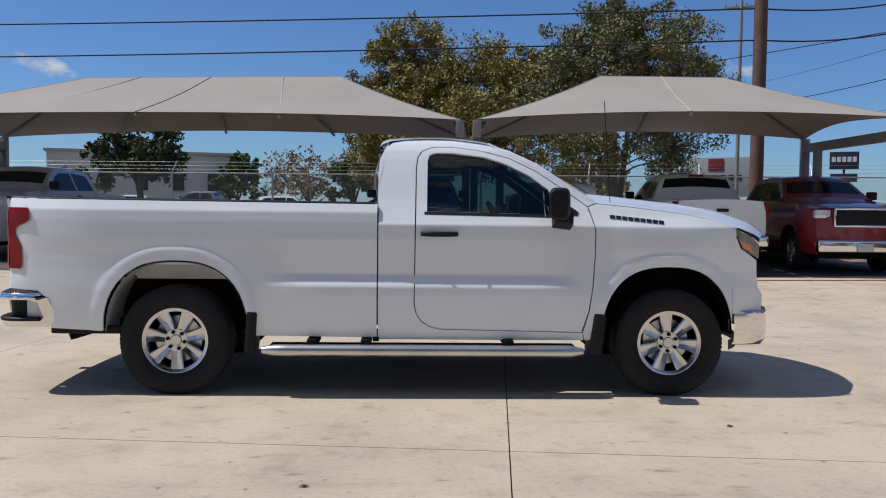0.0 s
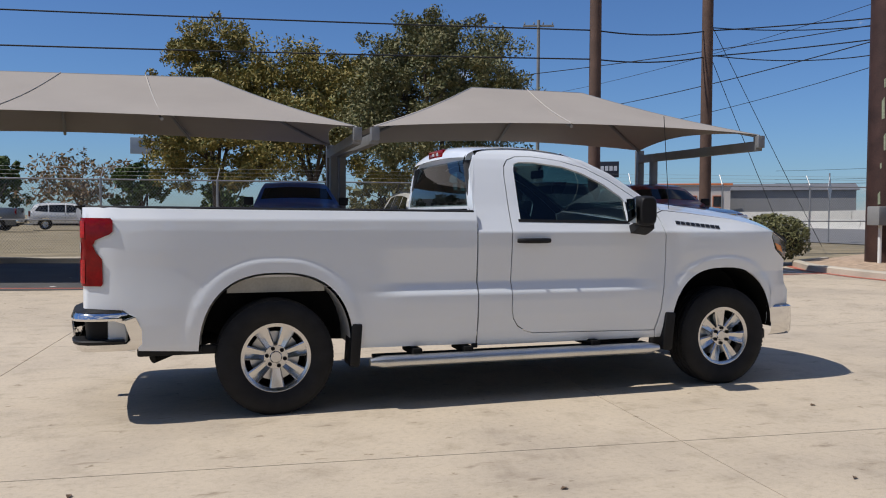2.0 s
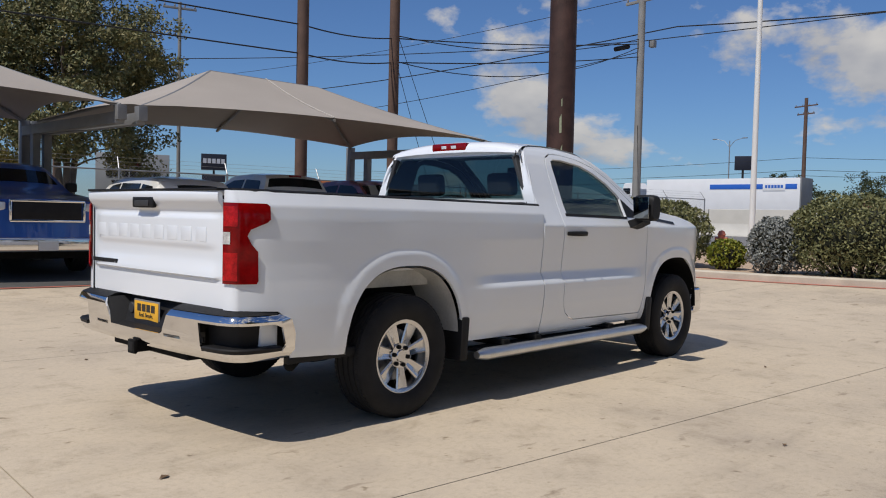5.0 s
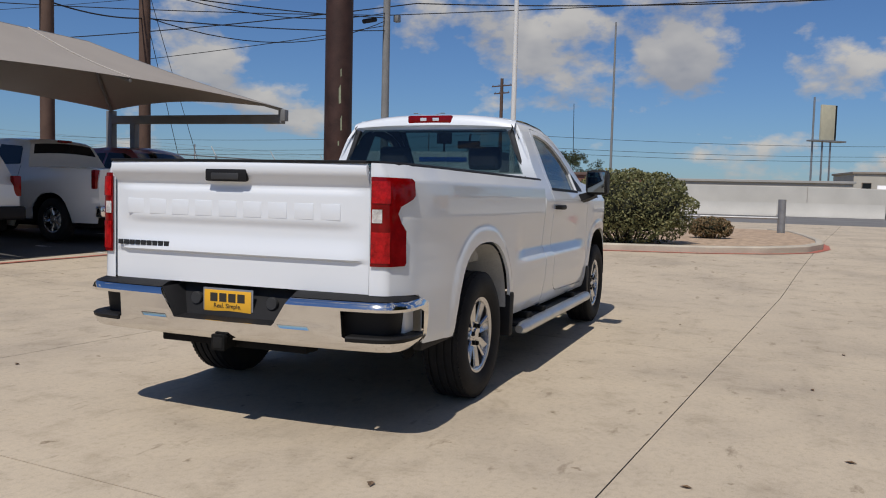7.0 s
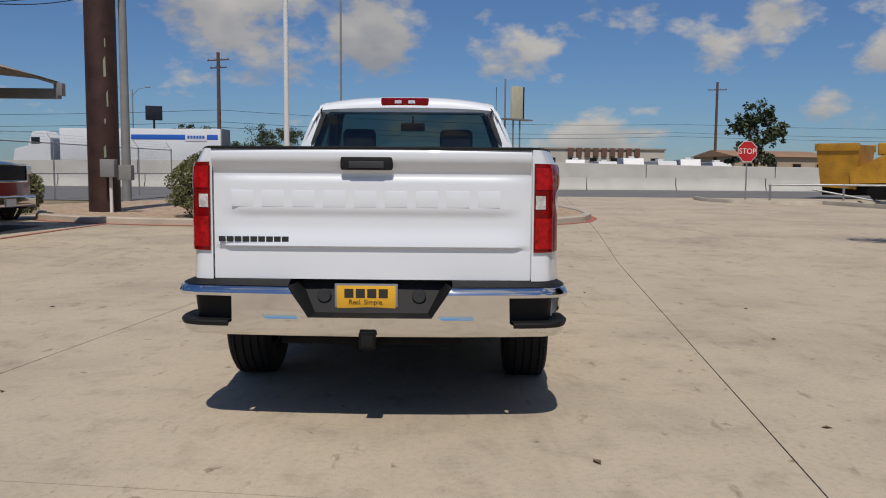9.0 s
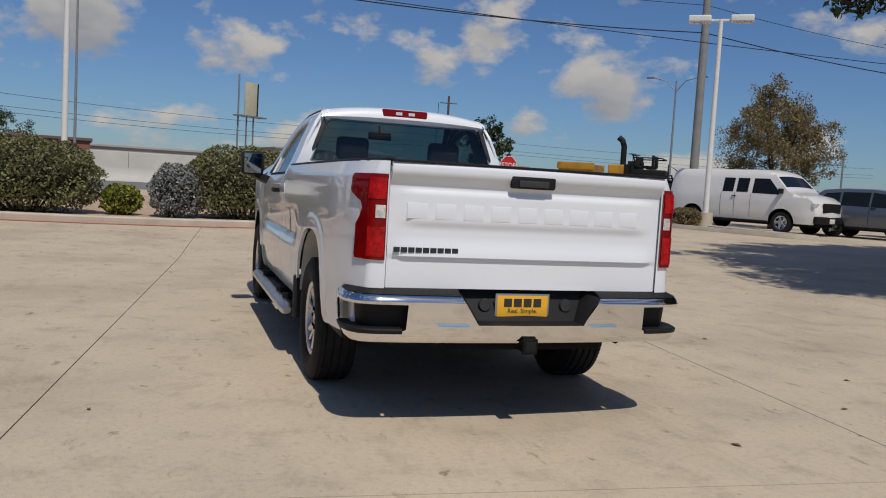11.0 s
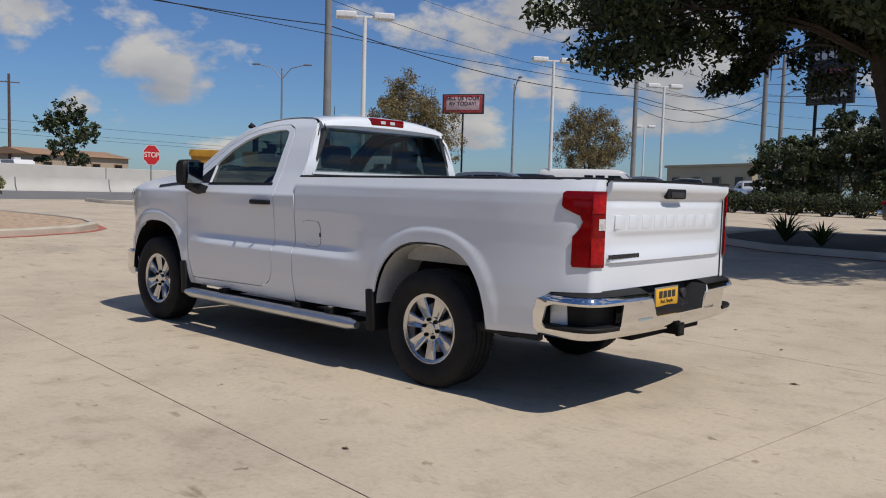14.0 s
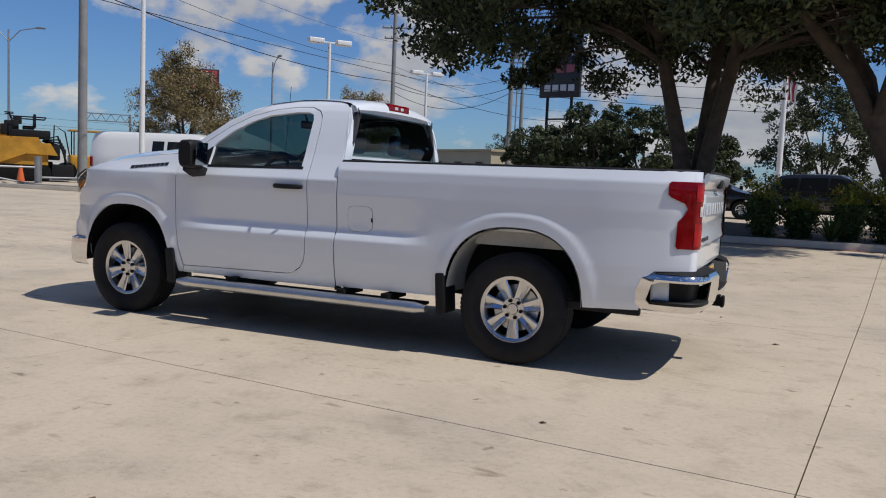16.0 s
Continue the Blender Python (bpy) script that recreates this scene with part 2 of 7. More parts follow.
def skin(outlines, step, fmap, thick=0.0):
    """A sheet cut to outlines in (u, v), divided finely, and laid out in space by fmap(u, v)."""
    bm = bmesh.new()
    for line in outlines if isinstance(outlines[0][0], (list, tuple)) else [outlines]:
        vs = [bm.verts.new((u, v, 0)) for u, v in line]
        bm.faces.new(vs)
    us = [v.co.x for v in bm.verts]
    vs = [v.co.y for v in bm.verts]
    su, sv = step if isinstance(step, tuple) else (step, step)
    for k, (lo, hi, st) in enumerate(((min(us), max(us), su), (min(vs), max(vs), sv))):
        if not st:
            continue
        c = math.ceil(lo / st) * st
        while c < hi:
            if c - lo > 1e-4 and hi - c > 1e-4:
                co, no = [0.0, 0.0, 0.0], [0.0, 0.0, 0.0]
                co[k], no[k] = c, 1.0
                bmesh.ops.bisect_plane(bm, geom=bm.verts[:] + bm.edges[:] + bm.faces[:], dist=1e-5, plane_co=co, plane_no=no)
            c += st
    bmesh.ops.remove_doubles(bm, verts=bm.verts, dist=2e-5)
    bmesh.ops.triangulate(bm, faces=[f for f in bm.faces if len(f.verts) > 4])
    for v in bm.verts:
        v.co = fmap(v.co.x, v.co.y)
    bm.normal_update()
    if thick:
        plate(bm, thick, Vector((0, 0, 0.8)))
    else:
        facing(bm)
    return bm


def plate(bm, thick, inside):
    """Gives an open sheet a back face, set off towards the inside point's side."""
    bmesh.ops.recalc_face_normals(bm, faces=bm.faces)
    bm.normal_update()
    turn = sum((f.normal.dot(f.calc_center_median() - inside) for f in bm.faces))
    if turn < 0:
        bmesh.ops.reverse_faces(bm, faces=bm.faces)
        bm.normal_update()
    rim = [e for e in bm.edges if len(e.link_faces) == 1]
    old = bm.verts[:]
    norms = {v: v.normal.copy() for v in old}
    back = {v: bm.verts.new(v.co - norms[v] * thick) for v in old}
    for f in bm.faces[:]:
        bm.faces.new([back[v] for v in reversed(f.verts)])
    for e in rim:
        lp = e.link_loops[0]
        a, b = lp.vert, lp.link_loop_next.vert
        bm.faces.new((b, a, back[a], back[b]))
    bm.normal_update()


def facing(bm, inside=Vector((0, 0, 0.9))):
    """Turns a sheet's faces away from an inside point."""
    bmesh.ops.recalc_face_normals(bm, faces=bm.faces)
    bm.normal_update()
    if sum(f.normal.dot(f.calc_center_median() - inside) * f.calc_area() for f in bm.faces) < 0:
        bmesh.ops.reverse_faces(bm, faces=bm.faces)
    return bm


def mirrored(bm):
    """The same mesh on the other side of the plane y = 0."""
    b2 = bm.copy()
    for v in b2.verts:
        v.co.y = -v.co.y
    bmesh.ops.reverse_faces(b2, faces=b2.faces)
    return b2


def merge(*bms):
    out = bmesh.new()
    for b in bms:
        me = bpy.data.meshes.new("tmp")
        b.to_mesh(me)
        b.free()
        out.from_mesh(me)
        bpy.data.meshes.remove(me)
    return out


def loft(rows, closed=False, caps=False):
    bm = bmesh.new()
    g = [[bm.verts.new(p) for p in r] for r in rows]
    for a, b in zip(g, g[1:]):
        n = len(a)
        for i in range(n if closed else n - 1):
            j = (i + 1) % n
            bm.faces.new((a[i], a[j], b[j], b[i]))
    if caps:
        bm.faces.new(g[0][::-1])
        bm.faces.new(g[-1])
    bmesh.ops.recalc_face_normals(bm, faces=bm.faces)
    return bm


def lathe(prof, seg=40, axis="y"):
    """Turns a profile of (radius, along) about an axis."""
    rows = []
    for k in range(seg):
        a = 2 * math.pi * k / seg
        row = []
        for r, h in prof:
            c, s = r * math.cos(a), r * math.sin(a)
            row.append({"y": (c, h, s), "z": (c, s, h), "x": (h, c, s)}[axis])
        rows.append(row)
    rows.append(rows[0])
    bm = loft(rows)
    bmesh.ops.remove_doubles(bm, verts=bm.verts, dist=1e-5)
    bmesh.ops.recalc_face_normals(bm, faces=bm.faces)
    return bm


def block(sx, sy, sz, at=(0, 0, 0), bevel=0.01, seg=2, turn=None):
    """A box with rounded edges, its centre at a point."""
    bm = bmesh.new()
    bmesh.ops.create_cube(bm, size=1.0)
    for v in bm.verts:
        v.co = Vector((v.co.x * sx, v.co.y * sy, v.co.z * sz))
    if bevel:
        bmesh.ops.bevel(bm, geom=bm.edges[:], offset=min(bevel, 0.45 * min(sx, sy, sz)), segments=seg, profile=0.6, affect="EDGES")
    if turn is not None:
        bmesh.ops.transform(bm, matrix=turn.to_4x4(), verts=bm.verts)
    bmesh.ops.translate(bm, vec=at, verts=bm.verts)
    return bm


def prism(poly, lo, hi, axis="y", bevel=0.0):
    """A flat outline given thickness between lo and hi along an axis; outline in the other two axes."""
    bm = bmesh.new()
    at = {"y": lambda a, b, h: (a, h, b), "x": lambda a, b, h: (h, a, b), "z": lambda a, b, h: (a, b, h)}[axis]
    v1 = [bm.verts.new(at(a, b, lo)) for a, b in poly]
    v2 = [bm.verts.new(at(a, b, hi)) for a, b in poly]
    bm.faces.new(v1)
    bm.faces.new(v2)
    for i in range(len(poly)):
        j = (i + 1) % len(poly)
        bm.faces.new((v1[i], v1[j], v2[j], v2[i]))
    bmesh.ops.recalc_face_normals(bm, faces=bm.faces)
    if bevel:
        bmesh.ops.bevel(bm, geom=bm.edges[:], offset=bevel, segments=2, profile=0.6, affect="EDGES")
    return bm


def tube(points, r, seg=10, taper=None):
    """A round bar along a line of points."""
    rows = []
    pts = [Vector(p) for p in points]
    side = None
    for i, p in enumerate(pts):
        d = (pts[min(i + 1, len(pts) - 1)] - pts[max(i - 1, 0)]).normalized()
        ref = side if side is not None else (Vector((0, 0, 1)) if abs(d.z) < 0.9 else Vector((1, 0, 0)))
        a = (ref - d * ref.dot(d)).normalized()
        side = a
        b = d.cross(a)
        rr = r if taper is None else taper[i]
        rows.append([p + (a * math.cos(t) + b * math.sin(t)) * rr for t in (2 * math.pi * k / seg for k in range(seg))])
    return loft(rows, closed=True, caps=True)


def arch(cx, cz, hx, hz, z_low, n=26, power=2.5):
    """A wheel opening from its front foot over the top to its rear foot."""
    pts = []
    t0 = math.asin(max(-1.0, min(1.0, (z_low - cz) / hz)))
    for k in range(n + 1):
        a = t0 + (math.pi - 2 * t0) * k / n
        c, s = math.cos(a), math.sin(a)
        pts.append((cx + hx * math.copysign(abs(c) ** (2 / power), c), cz + hz * math.copysign(abs(s) ** (2 / power), s)))
    pts[0], pts[-1] = (pts[0][0], z_low), (pts[-1][0], z_low)
    return pts


def letters(text, size, depth=0.01):
    """Words in the built-in font as a mesh in the plane x-y, centred, facing +z."""
    cu = bpy.data.curves.new("words", "FONT")
    cu.body, cu.size, cu.extrude, cu.align_x, cu.align_y = text, size, depth, "CENTER", "CENTER"
    ob = bpy.data.objects.new("words", cu)
    scene.collection.objects.link(ob)
    me = bpy.data.meshes.new_from_object(ob.evaluated_get(bpy.context.evaluated_depsgraph_get()))
    bm = bmesh.new()
    bm.from_mesh(me)
    bpy.data.objects.remove(ob)
    bpy.data.curves.remove(cu)
    bpy.data.meshes.remove(me)
    return bm


def bars(n, w, h, gap=0.25, depth=0.01):
    """A row of n plain blocks in the plane x-y, in place of lettering."""
    p = w / (n - gap)
    return merge(*[block(p * (1 - gap), h, depth, (-w / 2 + p * (i + 0.5 - gap / 2), 0, 0), 0.15 * depth, 1) for i in range(n)])


def bar_row(name, n, w, h, gap, depth, fmap, material, parent):
    """The same blocks, each a part of its own, laid out in space by fmap(point)."""
    p = w / (n - gap)
    for i in range(n):
        b = block(p * (1 - gap), h, depth, (-w / 2 + p * (i + 0.5 - gap / 2), 0, 0), 0.15 * depth, 1)
        for v in b.verts:
            v.co = fmap(v.co.copy())
        bmesh.ops.recalc_face_normals(b, faces=b.faces)
        part(name, b, material, parent, smooth=False)


# ---- the wheel, shared by all vehicles ----
def wheel_bms(r, rim, width, spokes=7, tread=True):
    """Meshes of a wheel that faces -y, its centre at the origin: tyre, rim, hub parts."""
    w = width / 2
    prof = [(rim * 0.99, w * 0.70), (rim + 0.012, w * 0.86), (rim + (r - rim) * 0.45, w * 1.0), (r - 0.035, w * 0.95), (r - 0.008, w * 0.80)]
    for gx in (0.55, 0.18, -0.18, -0.55):
        prof += [(r, w * (gx + 0.05)), (r - 0.009, w * (gx + 0.03)), (r - 0.009, w * (gx - 0.03)), (r, w * (gx - 0.05))]
    prof += [(r - 0.008, -w * 0.80), (r - 0.035, -w * 0.95), (rim + (r - rim) * 0.45, -w * 1.0), (rim + 0.02, -w * 0.90), (rim + 0.006, -w * 0.80), (rim * 0.99, -w * 0.78)]
    tyre = lathe(prof, 64)
    if tread:
        lugs = []
        n = 76
        for k in range(n):
            a = 2 * math.pi * k / n
            for s in (-1, 1):
                b = block(0.020, w * 0.20, 0.007, (0, s * w * 0.70, r - 0.0065), 0.0, 1, Euler((0, 0, s * 0.25)).to_matrix())
                bmesh.ops.rotate(b, cent=(0, 0, 0), matrix=Euler((0, a, 0)).to_matrix(), verts=b.verts)
                lugs.append(b)
        lugs = merge(*lugs)
    else:
        lugs = None
    rimbm = lathe([(rim * 0.99, w * 0.7), (rim * 0.90, w * 0.6), (rim * 0.86, -w * 0.2), (rim * 0.90, -w * 0.72), (rim * 0.985, -w * 0.80), (rim * 1.005, -w * 0.80), (rim * 1.01, -w * 0.74), (rim * 0.99, -w * 0.6)], 56)
    rows = []
    sp = []
    hub_r = rim * 0.36
    for k in range(spokes):
        a = 2 * math.pi * (k + 0.5) / spokes
        rows = []
        for t in (0, 0.33, 0.66, 1.0):
            rr = hub_r * 0.8 + (rim * 0.965 - hub_r * 0.8) * t
            half = rim * (0.125 + 0.105 * t)
            y0 = -w * (0.60 + 0.13 * t)
            rows.append([(rr, y0 + 0.045, -half * 0.85), (rr, y0 + 0.008, -half), (rr, y0, -half * 0.80), (rr, y0 + 0.013, 0), (rr, y0, half * 0.80), (rr, y0 + 0.008, half), (rr, y0 + 0.045, half * 0.85)])
        b = loft(rows)
        bmesh.ops.rotate(b, cent=(0, 0, 0), matrix=Euler((0, a, 0)).to_matrix(), verts=b.verts)
        sp.append(b)
    spokesbm = merge(*sp)
    hub = lathe([(0.0, -w * 0.66), (hub_r * 0.42, -w * 0.66), (hub_r * 0.5, -w * 0.60), (hub_r * 0.95, -w * 0.60), (hub_r * 1.02, -w * 0.5), (hub_r * 1.0, 0.0)], 30)
    nut = lathe([(0.0, -w * 0.70), (rim * 0.055, -w * 0.70), (rim * 0.065, -w * 0.58)], 8)
    disc = lathe([(0.02, -0.005), (rim * 0.72, -0.005), (rim * 0.72, 0.02), (0.02, 0.02)], 32)
    back = lathe([(0.0, 0.03), (rim * 0.9, 0.03), (rim * 0.9, 0.05), (0, 0.05)], 24)
    return tyre, rimbm, spokesbm, hub, nut, disc, back, lugs


WHEELS = {}


def put_wheel(parent, at, side, r, rim, width, rim_mat=None, detail=True, turn=0.0):
    """A wheel under its vehicle. side: -1 for the right-hand side (faces -y), +1 for the left."""
    key = (r, rim, width, detail)
    if key not in WHEELS:
        names = ("tyre", "rim", "spoke_face", "hub_cap", "lug_nut", "brake_disc", "backing_plate", "tread")
        meshes = []
        for nme, bm in zip(names, wheel_bms(r, rim, width, 7 if detail else 5, detail)):
            if bm is None:
                continue
            ob = part(nme, bm, RUBBER)
            meshes.append((nme, ob.data))
            bpy.data.objects.remove(ob)
        WHEELS[key] = meshes
    w = None
    rim_mat = rim_mat or ALLOY
    for nme, me in WHEELS[key]:
        use = me
        m = {"tyre": RUBBER, "rim": rim_mat, "spoke_face": rim_mat, "hub_cap": rim_mat, "lug_nut": CHASSIS, "tread": RUBBER, "brake_disc": STEELTUBE, "backing_plate": CHASSIS}[nme]
        tag = (key, nme, m.name)
        if tag not in WHEELS:
            use = me.copy()
            use.materials.clear()
            use.materials.append(m)
            WHEELS[tag] = use
        use = WHEELS[tag]
        if nme == "lug_nut" and not detail:
            continue
        if nme == "lug_nut":
            for q in range(6):
                o = new("lug_nut", use)
                o.parent = w
                o.matrix_basis = pose(rim * 0.263 * math.cos(q * math.pi / 3), 0, rim * 0.263 * math.sin(q * math.pi / 3))
            continue
        ob = new("wheel" if w is None else nme, use)
        if w is None:
            ob.parent = parent
            ob.matrix_basis = pose(*at, 0, turn, 180 if side > 0 else 0)
            w = ob
        else:
            ob.parent = w
            if nme == "tread":
                tagged(ob, kind="stuff")
    return w


# ---- the white pickup ----
SIDE = [(0.36, 0.905), (0.42, 0.94), (0.50, 0.962), (0.62, 0.982), (0.72, 0.990), (0.782, 0.990), (0.790, 0.987), (0.862, 0.950), (0.870, 0.949), (1.00, 0.960), (1.12, 0.971),
        (1.20, 0.975), (1.226, 0.976), (1.238, 0.968), (1.26, 0.957), (1.31, 0.932), (1.36, 0.908), (1.385, 0.896), (1.42, 0.880), (1.50, 0.848), (1.60, 0.808), (1.70, 0.765), (1.77, 0.730), (1.82, 0.690), (1.85, 0.645), (1.875, 0.58)]
PLAIN = [(0.50, 0.962), (0.62, 0.974), (0.75, 0.976), (0.90, 0.970), (1.00, 0.968), (1.12, 0.971)]
BEDTOP = [(1.12, 0.971), (1.24, 0.969), (1.310, 0.963), (1.322, 0.956), (1.40, 0.918)]
REAR_AXLE, FRONT_AXLE = -1.772, 1.772


def side_y(x, z, out=0.0):
    """Half the body's width at a length and a height."""
    y = lerp_table(BEDTOP if x < -0.344 and 1.12 < z < 1.395 else SIDE, z)
    # the ledge low on the side runs out before the wheels
    ledge = smooth01((x + 1.18) / 0.35) * smooth01((1.22 - x) / 0.45)
    if 0.50 < z < 1.12:
        y = y * ledge + (1 - ledge) * lerp_table(PLAIN, z)
    for cx, hx, hz in ((REAR_AXLE, 0.515, 0.585), (FRONT_AXLE - 0.02, 0.485, 0.565)):
        d = ((abs(x - cx) / hx) ** 2.4 + (abs(z - 0.375) / hz) ** 2.4) ** (1 / 2.4)
        if z < 1.15 and d < 1.5:
            y += 0.011 * (1 - smooth01((d - 1.12) / 0.06)) * smooth01((1.15 - z) / 0.12)
    if x > 1.85 and z < 1.45:
        y -= 0.17 * ((x - 1.85) / 0.65) ** 2.3
    if x < -2.30:
        y -= 0.042 * ((-2.30 - x) / 0.5) ** 2
    if x < -2.76:
        y -= 0.022 * ((-2.76 - x) / 0.17) ** 2
    # body bulge of the front wing
    if x > 1.22 and 0.9 < z < 1.3:
        y += 0.018 * math.sin((z - 0.9) / 0.4 * math.pi) * smooth01((x - 1.22) / 0.25)
    return y + out


def side_map(sgn, out=0.0):
    return lambda u, v: Vector((u, sgn * side_y(u, v, out), v))


def both(name, outlines, step, material, parent, label="", out=0.0, thick=0.02):
    obs = []
    for sgn in (-1, 1):
        bm = skin(outlines, step, side_map(sgn, out), thick)
        obs.append(part(name, bm, material, parent, label, angle=0.6))
    return obs


def build_pickup():
    T = thing("pickup_truck", pose(0, 0, 0), "white regular-cab long-bed pickup truck parked on concrete", "pickup truck")
    # bed sides
    bed = [(-0.345, 0.415), (-0.345, 1.372), (-2.93, 1.388), (-2.93, 1.20), (-2.93, 0.90), (-2.93, 0.745), (-2.73, 0.735), (-2.685, 0.70), (-2.64, 0.47), (-2.275, 0.455)]
    bed += arch(REAR_AXLE + 0.01, 0.375, 0.515, 0.585, 0.455)[::-1] + [(-1.235, 0.425)]
    sides = both("bed_side", bed, (0.028, 0.012), WHITE, T)
    # cab side with the door opening
    top = [(-0.335, 1.372), (-0.345, 1.60), (-0.335, 1.70), (-0.30, 1.775), (-0.25, 1.82), (-0.17, 1.848), (0.0, 1.858), (0.19, 1.856), (0.40, 1.828), (0.61, 1.775), (0.82, 1.675), (1.03, 1.53), (1.225, 1.392)]
    dtop = [(1.165, 1.372), (1.0, 1.495), (0.80, 1.628), (0.61, 1.720), (0.40, 1.775), (0.19, 1.800), (0.05, 1.798), (-0.03, 1.768), (-0.062, 1.72), (-0.074, 1.64)]
    dlow = [(-0.082, 0.66), (-0.066, 0.59), (-0.03, 0.535), (0.03, 0.495), (0.10, 0.476), (1.135, 0.456)]
    both("cab_side", [(-0.335, 0.40)] + top + dtop + dlow + [(1.15, 0.40)], (0.03, 0.012), WHITE, T)
    g = 0.007
    lower = [(1.128, 0.456 + g), (1.175, 0.62), (1.200, 0.80), (1.212, 1.0), (1.212, 1.19), (1.185, 1.300), (-0.068, 1.318), (-0.075, 0.66), (-0.060, 0.592), (-0.025, 0.54), (0.034, 0.502), (0.102, 0.483)]
    frame_out = [(-0.068, 1.318), (-0.066, 1.64), (-0.055, 1.715), (-0.025, 1.760), (0.052, 1.790), (0.19, 1.792), (0.40, 1.767), (0.61, 1.712), (0.795, 1.621), (0.995, 1.488), (1.158, 1.366), (1.185, 1.300)]
    frame_in = [(0.905, 1.304), (0.905, 1.462), (0.885, 1.492), (0.75, 1.592), (0.59, 1.672), (0.43, 1.724), (0.19, 1.752), (0.07, 1.752), (0.025, 1.735), (0.012, 1.69), (0.008, 1.317)]
    doors = both("door", [lower, frame_out + frame_in], (0.03, 0.012), WHITE, T)
    fend = [(1.232, 1.388), (1.45, 1.368), (1.85, 1.322), (2.10, 1.272), (2.25, 1.222), (2.24, 1.175), (2.29, 1.075), (2.44, 0.985), (2.455, 0.82), (2.47, 0.66), (2.235, 0.645), (2.235, 0.46)]
    fend += arch(FRONT_AXLE - 0.02, 0.375, 0.485, 0.565, 0.46) + [(1.265, 0.405), (1.158, 0.40), (1.142, 0.456), (1.184, 0.62), (1.208, 0.80), (1.220, 1.0), (1.220, 1.19), (1.195, 1.30), (1.175, 1.365)]
    both("front_wing", fend, (0.03, 0.012), WHITE, T)
    for i, sgn in enumerate((-1, 1)):
        D = doors[i]
        # window, its black surround and the mirror triangle
        win = [(0.000, 1.312), (0.000, 1.70), (0.02, 1.748), (0.07, 1.766), (0.19, 1.766), (0.43, 1.738), (0.60, 1.684), (0.76, 1.602), (0.92, 1.492), (0.92, 1.30)]
        bm = skin(win, 0.08, side_map(sgn, -0.024))
        part("window", bm, GLASS_SIDE, D, "lightly tinted side glass").visible_shadow = False
        part("frame_lining", skin(frame_out + frame_in, 0.08, side_map(sgn, -0.034)), DASH, D)
        part("cab_lining", skin(top[2:] + dtop, 0.08, side_map(sgn, -0.032)), DASH, T)
        tri = [(0.912, 1.305), (0.912, 1.458), (1.02, 1.385), (1.10, 1.325), (1.09, 1.302)]
        bm = skin(tri, 0.05, side_map(sgn, 0.004), 0.006)
        part("mirror_base", bm, BLACK, D, "black mirror base panel")
        belt = [(-0.01, 1.300), (-0.01, 1.320), (0.91, 1.307), (0.91, 1.287)]
        bm = skin(belt, 0.06, side_map(sgn, 0.003), 0.006)
        part("belt_trim", bm, BLACK, D, "black window belt trim")
        rows = []
        for t in np.linspace(0, 1, 9):
            x = -0.035 + 0.265 * t
            bulge = math.sin(math.pi * t) ** 0.4
            y = sgn * (side_y(x, 1.16) + 0.006 + 0.036 * bulge)
            rows.append([(x, y + sgn * 0.010 * c, 1.162 + 0.019 * s * (0.8 + 0.2 * bulge)) for c, s in ((math.cos(a), math.sin(a)) for a in np.linspace(0, 2 * math.pi, 9)[:-1])])
        H = part("door_handle", loft(rows, True, True), BLACK, D, "black door handle")
        rows = []
        for k in range(7):
            a = k / 6
            rows.append([(0.10 + 0.075 * a * math.cos(t), sgn * (side_y(0.1, 1.15) + 0.004 - 0.003 * a), 1.147 + 0.036 * a * math.sin(t)) for t in np.linspace(0, 2 * math.pi, 17)[:-1]])
        part("handle_cup", loft(rows, True), WHITE, D)
        # mirror
        rows = []
        for t, sx, sz in ((0.0, 0.55, 0.7), (0.06, 0.92, 0.95), (0.25, 1, 1), (0.6, 1, 1), (0.9, 0.95, 0.96), (1.0, 0.80, 0.82)):
            y = sgn * (1.015 + 0.205 * t)
            rows.append([(0.945 + 0.075 * sx * px - 0.035 * t, y, 1.385 + 0.112 * sz * pz) for px, pz in
                         ((math.copysign(abs(math.cos(a)) ** 0.5, math.cos(a)), math.copysign(abs(math.sin(a)) ** 0.5, math.sin(a))) for a in np.linspace(0, 2 * math.pi, 25)[:-1])])
        M = part("mirror", loft(rows, True, True), BLACK, D, "black wing mirror")
        bm = prism([(sgn * 1.045, 1.295), (sgn * 1.20, 1.295), (sgn * 1.205, 1.475), (sgn * 1.045, 1.475)], 0.838, 0.846, "x", 0.002)
        bmesh.ops.rotate(bm, cent=(0.842, sgn * 1.12, 1.385), matrix=Euler((0, radians(-5), sgn * radians(9))).to_matrix(), verts=bm.verts)
        bmesh.ops.translate(bm, vec=(-0.022, 0, 0), verts=bm.verts)
        part("mirror_glass", bm, MIRROR, M, "mirror glass")
        rows = [[(x, sgn * y, z + dz) for x, dz in ((0.90, -0.035), (1.03, -0.05), (1.03, 0.03), (0.90, 0.03))] for y, z in ((0.93, 1.235), (1.02, 1.262), (1.10, 1.30))]
        part("mirror_arm", loft(rows, True, True), BLACK, M)
